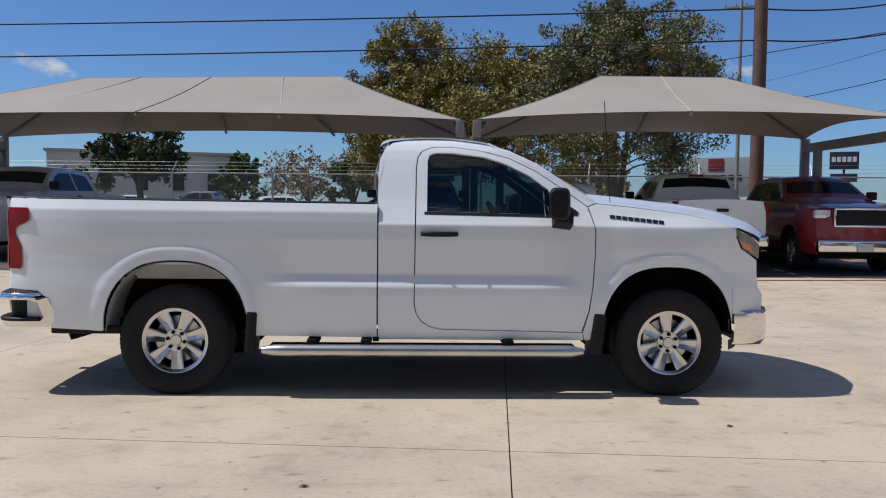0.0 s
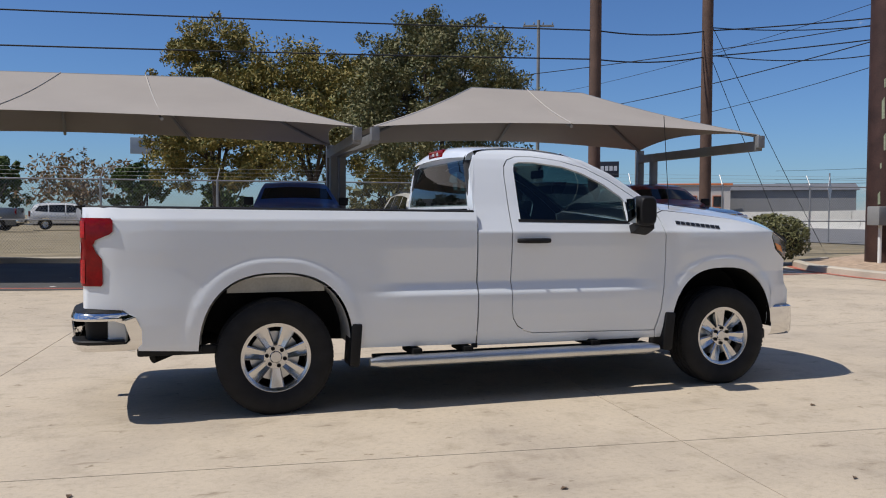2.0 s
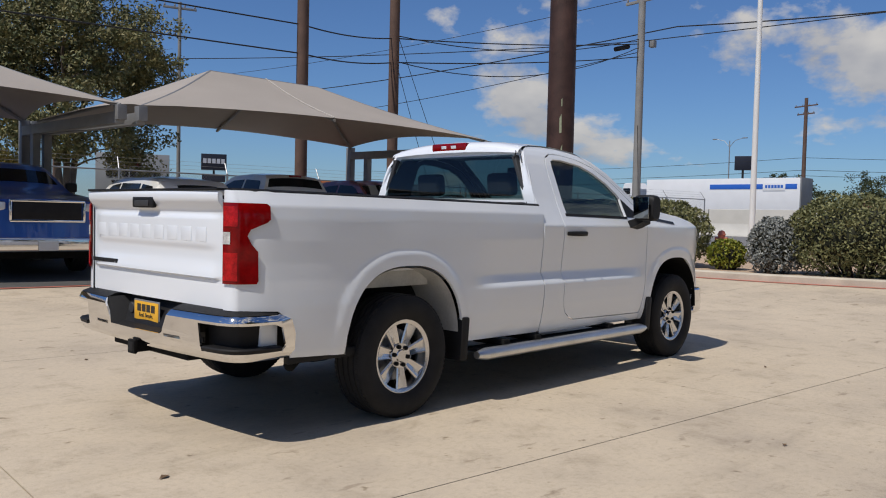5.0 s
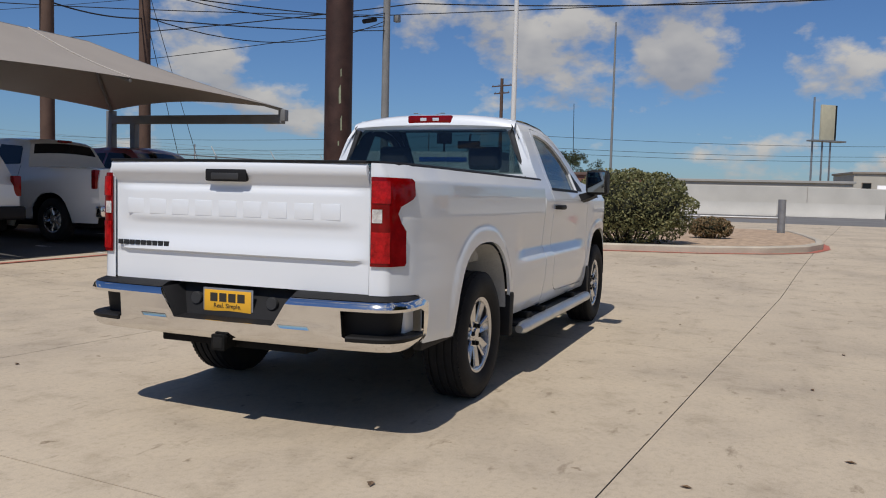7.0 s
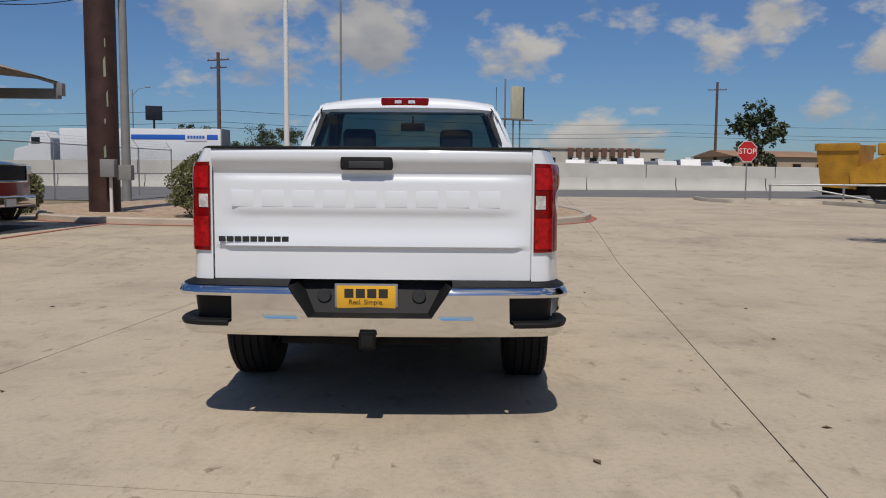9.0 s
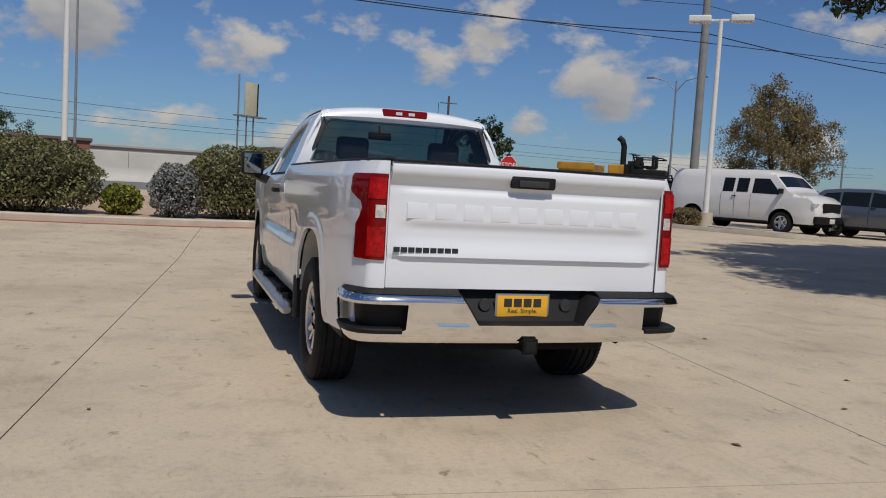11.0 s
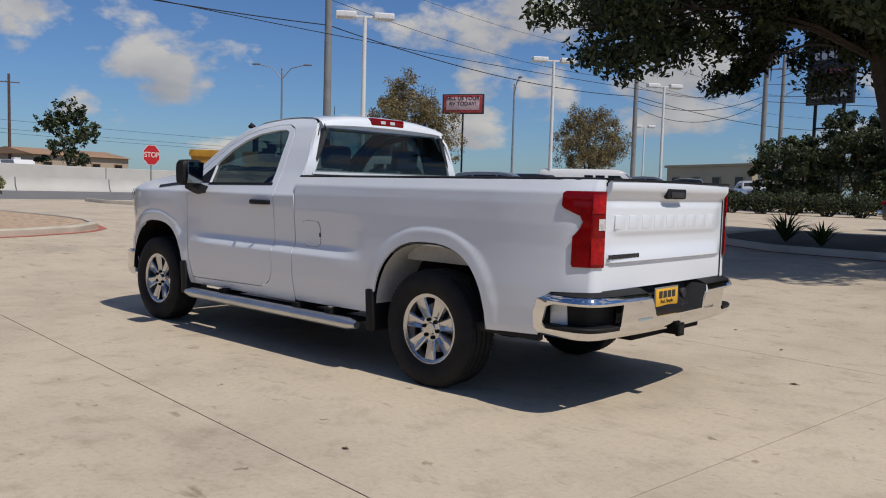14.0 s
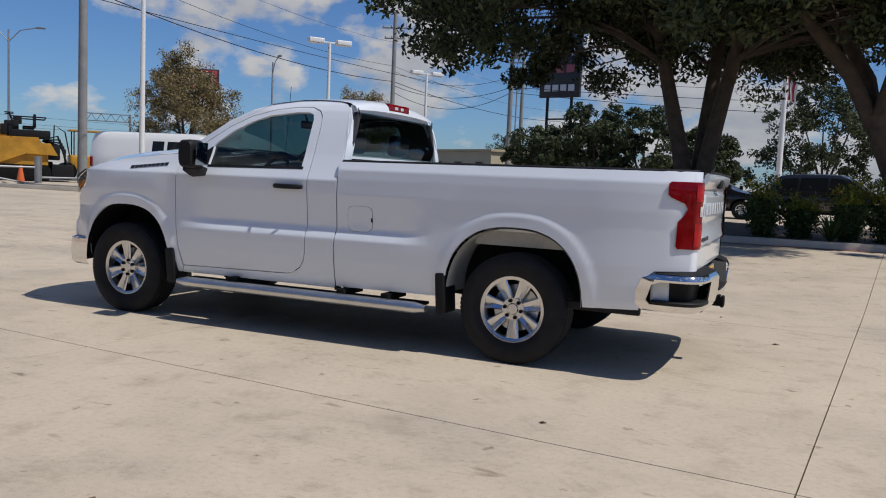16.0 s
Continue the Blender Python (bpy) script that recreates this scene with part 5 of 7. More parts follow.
vehicle("sedan", "dark_sedan", 15.7, -27.8, SE, P_GREY, "dark grey car in the parking row", "car")
vehicle("van", "passenger_van", 16.9, -31.0, SE, P_WHITE2, "white passenger van in the parking row", "van", chrome=True)
vehicle("pickup", "slate_pickup", 18.4, -39.0, SE, P_GREY, "slate grey pickup in the parking row", "pickup truck")
vehicle("pickup", "black_pickup", 19.0, -45.0, 20, P_BLACK, "black pickup in the parking row", "pickup truck")
vehicle("pickup", "far_silver_pickup", 16.9, -50.4, 125, P_SILVER, "silver pickup at the end of the parking row", "pickup truck")
vehicle("sedan", "black_sedan", -0.2, -25.7, 172, P_BLACK, "black car parked behind the oak trees", "car")
vehicle("suv", "dark_suv", -4.6, -27.0, 170, P_BLACK, "black suv parked behind the shrubs", "car")
vehicle("suv", "navy_suv", -9.6, -27.0, 175, P_NAVY, "dark blue suv parked behind the shrubs", "car")
vehicle("suv", "far_white_suv", -9.0, 52.0, 5, P_WHITE2, "white suv parked on the far lot", "car", far=True)
vehicle("pickup", "far_dark_pickup", -14.0, 47.5, 175, P_GREY, "dark grey pickup parked on the far lot", "pickup truck", far=True)
vehicle("suv", "far_silver_suv", -22.0, 60.0, 5, P_SILVER, "silver suv parked on the far lot", "car", far=True)
vehicle("sedan", "far_silver_car", -27.5, 61.0, 5, P_SILVER, "silver car parked on the far lot", "car", far=True)


# ---- shade canopies ----
FABRIC = mat("tan_shade_fabric", (0.33, 0.295, 0.26), 0.9, 0, 0.08, 0.7, 140, 0.15)
SEAM = mat("pale_seam", (0.46, 0.43, 0.39), 0.9, 0, 0.1, 4, 90)
GREYSTEEL = mat("grey_painted_steel", (0.20, 0.205, 0.21), 0.55, 0.2, 0.15, 3, 80, 0.1)


def canopy(corners, ridge, label):
    """A hipped fabric sail: front-left, front-right, rear-right, rear-left corners, and the two ridge ends."""
    fl, fr, rr, rl = [Vector(c) for c in corners]
    a, b = [Vector(c) for c in ridge]
    base = (fl + fr + rr + rl) / 4
    C = thing("shade_canopy", pose(base.x, base.y, 0), label, "canopy")
    off = Vector((base.x, base.y, 0))

    def patch(p, q, s, r):
        # p-q the low edge, r-s the ridge edge; fabric dips between its supports
        rows = []
        n, m = 14, 10
        for i in range(n + 1):
            u = i / n
            lo, hi = p.lerp(q, u), r.lerp(s, u)
            lo = lo + Vector((0, 0, 0.16 * math.sin(math.pi * u) ** 0.8))
            inward = (base - lo)
            inward.z = 0
            lo = lo + inward.normalized() * 0.22 * math.sin(math.pi * u)
            row = []
            for j in range(m + 1):
                v = j / m
                c = lo.lerp(hi, v)
                row.append(c - Vector((0, 0, 0.06 * math.sin(math.pi * v))) - off)
            rows.append(row)
        return loft(rows)
    bm = merge(patch(fl, fr, b, a), patch(fr, rr, b, b), patch(rr, rl, a, b), patch(rl, fl, a, a))
    bmesh.ops.remove_doubles(bm, verts=bm.verts, dist=0.01)
    bmesh.ops.recalc_face_normals(bm, faces=bm.faces)
    part("fabric", bm, FABRIC, C, "taut tan shade fabric", angle=0.25)
    for p, q in ((fl, a), (fr, b), (rr, b), (rl, a), (a, b)):
        pts = [p.lerp(q, t) - Vector((0, 0, 0.06 * math.sin(math.pi * t) * (0 if q is b and p is a else 1))) - off + Vector((0, 0, -0.03)) for t in np.linspace(0, 1, 8)]
        part("frame_tube", tube(pts, 0.035, 8), GREYSTEEL, C)
    # sewn seams over the fabric, each above a rib
    wide = (fr - fl).length
    for u in [0.5] if wide < 9 else [0.22, 0.5, 0.78]:
        ridge_at = a.lerp(b, u)
        for p, q in ((fl, fr), (rl, rr)):
            lo = p.lerp(q, 0.5 + (u - 0.5) * 0.86) + Vector((0, 0, 0.16 * math.sin(math.pi * u) ** 0.8))
            way = base - lo
            way.z = 0
            lo = lo + way.normalized() * 0.22
            line = [lo.lerp(ridge_at, t) - Vector((0, 0, 0.06 * math.sin(math.pi * t))) - off for t in np.linspace(0, 1, 10)]
            part("fabric_seam", tube([v + Vector((0, 0, 0.010)) for v in line], 0.011, 6), SEAM, C, "pale sewn seam")
            part("frame_tube", tube([v - Vector((0, 0, 0.05)) for v in line], 0.032, 8), GREYSTEEL, C)
    for q, f in ((rr, fr), (rl, fl)):
        p = q - off
        g = gz(q.x, q.y)
        part("post", block(0.17, 0.17, p.z - g, (p.x, p.y, (p.z + g) / 2), 0.01), GREYSTEEL, C, "grey steel post")
        v = (f - q)
        v.z = 0
        back = p + v.normalized() * 0.75
        part("post", block(0.15, 0.15, p.z - g - 0.15, (back.x, back.y, (p.z + g - 0.15) / 2), 0.01), GREYSTEEL, C, "grey steel post")
        e = f - off
        d = Vector((e.x, e.y, e.z - 0.22)) - Vector((p.x, p.y, p.z - 0.22))
        mid = (Vector((e.x, e.y, e.z - 0.22)) + Vector((p.x, p.y, p.z - 0.22))) / 2
        part("arm", block(d.length, 0.15, 0.19, mid, 0.01, 2, d.to_track_quat("X", "Z").to_matrix()), GREYSTEEL, C, "cantilever steel arm")
        part("arm_plate", block(0.15, 0.16, 0.24, e - Vector((0, 0, 0.14)), 0.01), GREYSTEEL, C)
    return C


canopy([(1.02, 8.05, 2.95), (8.62, 7.15, 2.97), (9.0, 12.2, 3.04), (1.35, 13.3, 3.04)], [(3.8, 10.6, 4.17), (6.30, 10.25, 4.12)], "tan hipped fabric shade canopy on grey steel posts")
canopy([(-11.6, 9.6, 2.95), (0.72, 8.15, 2.95), (1.15, 13.3, 3.04), (-10.6, 14.7, 3.04)], [(-7.4, 11.9, 4.16), (-1.7, 11.0, 4.14)], "long tan hipped fabric shade canopy on grey steel posts")
canopy([(-24.5, 11.2, 2.95), (-11.9, 9.7, 2.95), (-10.9, 14.7, 2.85), (-24.0, 16.3, 2.85)], [(-21.0, 13.6, 4.16), (-14.0, 12.6, 4.14)], "far tan hipped fabric shade canopy on grey steel posts")

# ---- chain-link fence with barbed wire arms ----
GALV = mat("galvanised_steel", (0.34, 0.345, 0.35), 0.5, 0.7, 0.2, 4, 80)
FA, FB = Vector((-48.0, 23.6)), Vector((33.0, 13.6))


def fence():
    d = (FB - FA)
    length = d.length
    d.normalize()
    F = thing("chain_link_fence", pose(0, 0, 0), "grey chain-link fence with angled barbed wire arms", "fence")

    def at(s, z, o=0.0):
        p = FA + d * s
        return Vector((p.x - d.y * o, p.y + d.x * o, gz(p.x, p.y) + z))
    n = int(length / 3.05)
    for i in range(n + 1):
        s = i * length / n
        P = part("fence_post", tube([at(s, -0.1), at(s, 2.13)], 0.032, 8), GALV, F)
        part("barb_arm", tube([at(s, 2.10), at(s + 0.05, 2.45, 0.28)], 0.016, 6), GALV, P)
    part("top_rail", tube([at(s, 2.08) for s in np.linspace(0, length, 40)], 0.021, 6), GALV, F)
    part("mid_rail", tube([at(s, 0.95) for s in np.linspace(0, length, 40)], 0.018, 6), GALV, F)
    for k in range(3):
        part("barbed_wire", tube([at(s, 2.20 + 0.115 * k, 0.09 * (k + 1)) for s in np.linspace(0, length, 40)], 0.003, 4), GALV, F)
    verts, faces = [], []
    pitch, h, w = 0.085, 2.05, 0.0034
    count = int(length / pitch)
    for i in range(count):
        for sg in (1, -1):
            s0 = i * pitch
            s1 = s0 + sg * h * 0.85
            if not 0 <= s1 <= length:
                continue
            a, b = at(s0, 0.02), at(s1, h)
            k = len(verts)
            o = Vector((d.x, d.y, 0)) * w
            verts += [a - o, a + o, b + o, b - o]
            faces.append((k, k + 1, k + 2, k + 3))
    me = bpy.data.meshes.new("wire_mesh")
    me.from_pydata([tuple(v) for v in verts], [], faces)
    me.materials.append(GALV)
    ob = new("wire_mesh", me)
    ob.parent = F
    tagged(ob, kind="stuff")


fence()

# ---- poles, lamps and cables ----
RUST = mat("rusty_dark_steel", (0.060, 0.030, 0.024), 0.65, 0.3, 0.5, 2.5, 40, 0.3)
WOODPOLE = mat("brown_pole", (0.105, 0.062, 0.045), 0.85, 0, 0.3, 3, 60, 0.3)
GREYPOLE = mat("weathered_grey_pole", (0.24, 0.24, 0.235), 0.8, 0.1, 0.2, 2, 60, 0.2)
WHITEPOLE = mat("white_pole_paint", (0.72, 0.72, 0.70), 0.5, 0, 0.06, 3, 80)


def pole(name, x, y, h, r0, r1, m, label, arms=(), lean=0.0):
    P = thing(name, pose(x, y, gz(x, y)), label, "pole")
    part("shaft", tube([(lean * t * h, 0, h * t - 0.2 * (t == 0)) for t in np.linspace(0, 1, 6)], r0, 18, [r0 + (r1 - r0) * t for t in np.linspace(0, 1, 6)]), m, P)
    for z, w, ang in arms:
        A = part("cross_arm", block(w, 0.09, 0.11, (0, 0, 0), 0.01), WOODPOLE if m is not GREYPOLE else GREYPOLE, P)
        A.matrix_basis = pose(0, 0, z, 0, 0, ang)
        for k in np.linspace(-0.45, 0.45, 4):
            part("insulator", lathe([(0.0, 0.18), (0.03, 0.16), (0.045, 0.08), (0.025, 0.05)], 8, "z"), GREYSTEEL, A).matrix_basis = pose(k * w, 0, 0.02)
    return P


SP = pole("sign_pole", 12.9, 8.2, 16.0, 0.37, 0.34, RUST, "thick rusty dark steel pole beside the island")
for a, z, w, h in ((-2.60, 3.3, 0.16, 0.5), (-2.45, 2.6, 0.10, 0.4), (-2.7, 1.4, 0.14, 0.3), (-2.5, 4.0, 0.07, 0.22), (-2.62, 2.2, 0.08, 0.14)):
    part("peeled_paint", skin([(a, z), (a + w, z + 0.02), (a + w * 0.8, z + h), (a - 0.02, z + h * 0.8)], 0.05, lambda u, v: Vector((0.3715 * math.cos(u) * (1 - 0.0045 * v), 0.3715 * math.sin(u) * (1 - 0.0045 * v), v))), mat("pale_green_patches", (0.30, 0.33, 0.22), 0.8, 0, 0.3, 20, 90), SP, "pale patch of peeled paint")
for x, y, z, s in ((12.35, 7.85, 1.15, 0.42), (12.6, 7.55, 1.05, 0.36)):
    part("meter_box", block(0.22, 0.34, s, (x - 12.9, y - 8.2, z), 0.02), GREYPOLE, SP, "grey electrical box")
part("conduit", tube([(-0.45, -0.35, 0), (-0.45, -0.35, 1.0)], 0.04, 8), WHITEPOLE, SP)
pole("brown_pole", 8.5, 13.7, 12.5, 0.17, 0.15, WOODPOLE, "plain brown utility pole behind the canopy")
pole("brown_pole", 12.5, 14.3, 12.5, 0.17, 0.15, WOODPOLE, "plain brown utility pole by the fence")
GP = pole("utility_pole", 23.6, 12.0, 11.5, 0.17, 0.13, GREYPOLE, "weathered grey utility pole with cables", ((9.6, 1.6, 80),))
part("terminal_box", block(0.25, 0.22, 0.28, (0.55, -0.2, 8.0), 0.02), GREYSTEEL, GP)
part("splice_case", tube([(-1.3, 0.35, 7.55), (-0.6, 0.2, 7.75)], 0.09, 10), BLACK, GP)
pole("flag_pole", 17.0, 4.6, 11.0, 0.085, 0.055, WHITEPOLE, "tall plain white pole in the island")
pole("utility_pole", 27.5, -22.2, 15.0, 0.22, 0.16, GREYPOLE, "tall grey utility pole beside the road")
pole("utility_pole", 26.6, -51.5, 13.5, 0.20, 0.15, GREYPOLE, "grey utility pole with cross arm", ((12.3, 2.0, 20), (11.5, 1.6, 20)))
TP = pole("utility_pole", 17.7, -53.9, 13.0, 0.20, 0.15, GREYPOLE, "grey utility pole with a transformer", ((12.2, 2.2, 10),))
part("transformer", lathe([(0.0, 0.5), (0.26, 0.48), (0.28, 0.3), (0.28, -0.45), (0.0, -0.48)], 16, "z"), GREYSTEEL, TP).matrix_basis = pose(-0.45, 0, 10.6)
pole("utility_pole", 19.5, -62.0, 12.0, 0.18, 0.14, GREYPOLE, "far grey utility pole with cross arm", ((11.0, 2.2, 10),))
pole("utility_pole", 102.2, -33.9, 13.0, 0.2, 0.15, WOODPOLE, "far brown utility pole", ((12.0, 2.4, 80),))
pole("utility_pole", 70.0, 22.0, 12.0, 0.2, 0.15, WOODPOLE, "far brown utility pole", ((11.3, 2.4, 70), (10.6, 1.8, 70)))
pole("utility_pole", 22.0, 64.0, 13.0, 0.2, 0.15, WOODPOLE, "far brown utility pole", ((12.4, 2.4, 10),))
pole("slim_pole", 15.6, 33.0, 11.2, 0.10, 0.08, GREYPOLE, "slim grey pole behind the canopies", ((10.9, 1.6, -20),))
pole("slim_pole", 52.5, 8.1, 13.2, 0.10, 0.06, GREYPOLE, "slim grey road lamp pole")


def lot_lamp(x, y, h, ang):
    P = thing("lot_lamp", pose(x, y, gz(x, y), 0, 0, ang), "white twin-head parking lot lamp", "street lamp", "parking lot lamps")
    part("shaft", tube([(0, 0, -0.1), (0, 0, h * 0.5), (0, 0, h)], 0.10, 12, [0.105, 0.09, 0.075]), WHITEPOLE, P)
    part("base", lathe([(0.0, 0.6), (0.26, 0.58), (0.28, 0.0)], 18, "z"), KERB, P)
    for s in (-1, 1):
        Hd = part("lamp_head", block(0.78, 0.42, 0.24, (s * 0.72, 0, h + 0.02), 0.05, 3), WHITEPOLE, P)
        part("lens", block(0.55, 0.34, 0.02, (s * 0.75, 0, h - 0.11), 0.005), CLEARLENS, Hd)
    part("head_bracket", block(0.9, 0.08, 0.08, (0, 0, h - 0.02), 0.01), WHITEPOLE, P)


for x, y in ((18.4, -16.5), (18.7, -29.4), (19.0, -41.5), (-3.0, -62.0), (36, -70)):
    lot_lamp(x, y, 7.45, 52)


def road_lamp(x, y, h, ang, n=1):
    P = thing("road_lamp", pose(x, y, gz(x, y), 0, 0, ang), "slim grey road lamp with a curved arm", "street lamp", "road lamps")
    part("shaft", tube([(0, 0, -0.1), (0, 0, h)], 0.08, 10, [0.10, 0.06]), GALV, P)
    for s in (1, -1)[:n]:
        part("arm", tube([(0, 0, h - 0.8), (s * 0.7, 0, h), (s * 1.7, 0, h + 0.25)], 0.035, 8), GALV, P)
        part("lamp_head", block(0.6, 0.22, 0.12, (s * 1.95, 0, h + 0.26), 0.04), GREYSTEEL, P)


road_lamp(34.0, -46.0, 9.0, 140)
road_lamp(24.5, -75.0, 10.5, 160)
road_lamp(46.0, -33.0, 9.5, 40, 2)
road_lamp(95.0, 40.0, 11.0, 90, 2)

CABLE = mat("black_cable", (0.012, 0.012, 0.013), 0.7, 0, 0.2, 5, 50)


def cable(points, sag, r=0.012):
    """A hanging cable from support to support."""
    pts = []
    for a, b in zip(points, points[1:]):
        a, b = Vector(a), Vector(b)
        for t in np.linspace(0, 1, 16):
            pts.append(a.lerp(b, t) - Vector((0, 0, 4 * sag * t * (1 - t))))
    part("overhead_cable", tube(pts, r, 5), CABLE, label="black overhead cable slung between poles")["category"] = "cable"


cable([(-60, 19.5, 6.05), (-25, 17.2, 6.1), (8.5, 13.7, 6.40), (12.5, 14.3, 6.8), (23.6, 12.0, 8.2)], 0.12, 0.020)
cable([(-60, 19.5, 5.15), (-25, 17.2, 5.2), (8.5, 13.7, 5.62), (12.5, 14.3, 6.05), (23.6, 12.0, 7.7)], 0.12, 0.020)
cable([(12.5, 14.3, 6.9), (23.6, 12.0, 8.4)], 0.5, 0.016)
cable([(12.5, 14.3, 6.1), (23.6, 12.0, 8.1)], 0.8, 0.016)
cable([(5, 45, 9.0), (23.6, 12.0, 8.3), (24, -60, 9.0)], 0.6, 0.018)
cable([(30, 50, 8.0), (23.6, 12.0, 7.9)], 0.5, 0.016)
cable([(12.5, 14.3, 7.2), (19.5, 17.2, 0.3)], 0.05, 0.010)
cable([(12.5, 14.3, 6.3), (17.5, 16.6, 0.3)], 0.05, 0.010)
cable([(27.5, 60, 10.0), (26.5, 12, 9.4), (27.5, -22.2, 9.3), (26.6, -51.5, 8.6), (24, -90, 8.6)], 0.7, 0.026)
cable([(27.5, 60, 11.8), (26.5, 12, 11.0), (27.5, -22.2, 10.6), (26.6, -51.5, 9.8), (24, -90, 9.8)], 0.7, 0.014)
cable([(27.5, -22.2, 12.4), (26.6, -51.5, 11.6), (24, -90, 11.6)], 0.7, 0.010)
cable([(26.6, -51.5, 8.3), (17.7, -53.9, 8.4), (-40, -62, 8.5)], 0.9, 0.022)
cable([(26.6, -51.5, 7.8), (17.7, -53.9, 8.0), (-40, -62, 8.0)], 1.3, 0.022)
cable([(26.6, -51.5, 9.4), (17.7, -53.9, 9.2), (-40, -62, 9.2)], 0.9, 0.016)
for z in (5.6, 6.1, 7.2):
    cable([(70, 80, z), (70, 22, z), (103, -29, z + 1.0), (103, -110, z + 1.0)], 0.6, 0.020)

# ---- plants ----
rng = np.random.default_rng(7)
BARK = mat("grey_brown_bark", (0.085, 0.065, 0.050), 0.95, 0, 0.35, 5, 30, 0.7)


def leaf_mat(name, a, b):
    m = bpy.data.materials.new(name)
    m.use_nodes = True
    nd, lk = m.node_tree.nodes, m.node_tree.links
    p = nd["Principled BSDF"]
    geo, ramp = nd.new("ShaderNodeNewGeometry"), nd.new("ShaderNodeValToRGB")
    ramp.color_ramp.elements[0].color, ramp.color_ramp.elements[1].color = (*a, 1), (*b, 1)
    lk.new(geo.outputs["Random Per Island"], ramp.inputs[0])
    lk.new(ramp.outputs[0], p.inputs["Base Color"])
    p.inputs["Roughness"].default_value = 0.6
    p.inputs["Specular IOR Level"].default_value = 0.3
    MATS[name] = m
    return m


LEAF_OAK = leaf_mat("live_oak_leaves", (0.020, 0.032, 0.013), (0.085, 0.10, 0.040))
LEAF_AUT = leaf_mat("autumn_leaves", (0.10, 0.12, 0.035), (0.36, 0.27, 0.08))
LEAF_DRYG = leaf_mat("olive_leaves", (0.075, 0.095, 0.038), (0.24, 0.21, 0.095))
LEAF_DRY = leaf_mat("browning_leaves", (0.10, 0.10, 0.05), (0.30, 0.19, 0.10))
LEAF_BRN = leaf_mat("olive_brown_leaves", (0.085, 0.090, 0.035), (0.30, 0.21, 0.10))
LEAF_BUSH = leaf_mat("sage_bush_leaves", (0.080, 0.092, 0.036), (0.235, 0.225, 0.10))
LEAF_GREY = leaf_mat("silver_bush_leaves", (0.12, 0.13, 0.12), (0.30, 0.31, 0.29))
LEAF_YEL = leaf_mat("yellow_green_leaves", (0.09, 0.13, 0.015), (0.28, 0.26, 0.03))
LEAF_GRN = leaf_mat("green_leaves", (0.025, 0.05, 0.012), (0.09, 0.13, 0.03))


def leaves(centres, size, material, parent, name="crown", flat=0.0):
    """One mesh of small bent leaves, one at each point."""
    n = len(centres)
    d = rng.normal(size=(n, 3))
    d /= np.linalg.norm(d, axis=1)[:, None]
    e = rng.normal(size=(n, 3))
    e -= d * np.sum(d * e, axis=1)[:, None]
    e /= np.linalg.norm(e, axis=1)[:, None]
    s = size * rng.uniform(0.6, 1.3, n)[:, None]
    c = np.asarray(centres)
    v = np.stack([c - d * s, c + e * s * 0.45, c + d * s, c - e * s * 0.45], axis=1).reshape(-1, 3)
    f = np.arange(4 * n).reshape(n, 4)
    me = bpy.data.meshes.new(name)
    me.from_pydata(v.tolist(), [], f.tolist())
    me.materials.append(material)
    ob = new(name, me)
    ob.parent = parent
    return tagged(ob, kind="stuff")


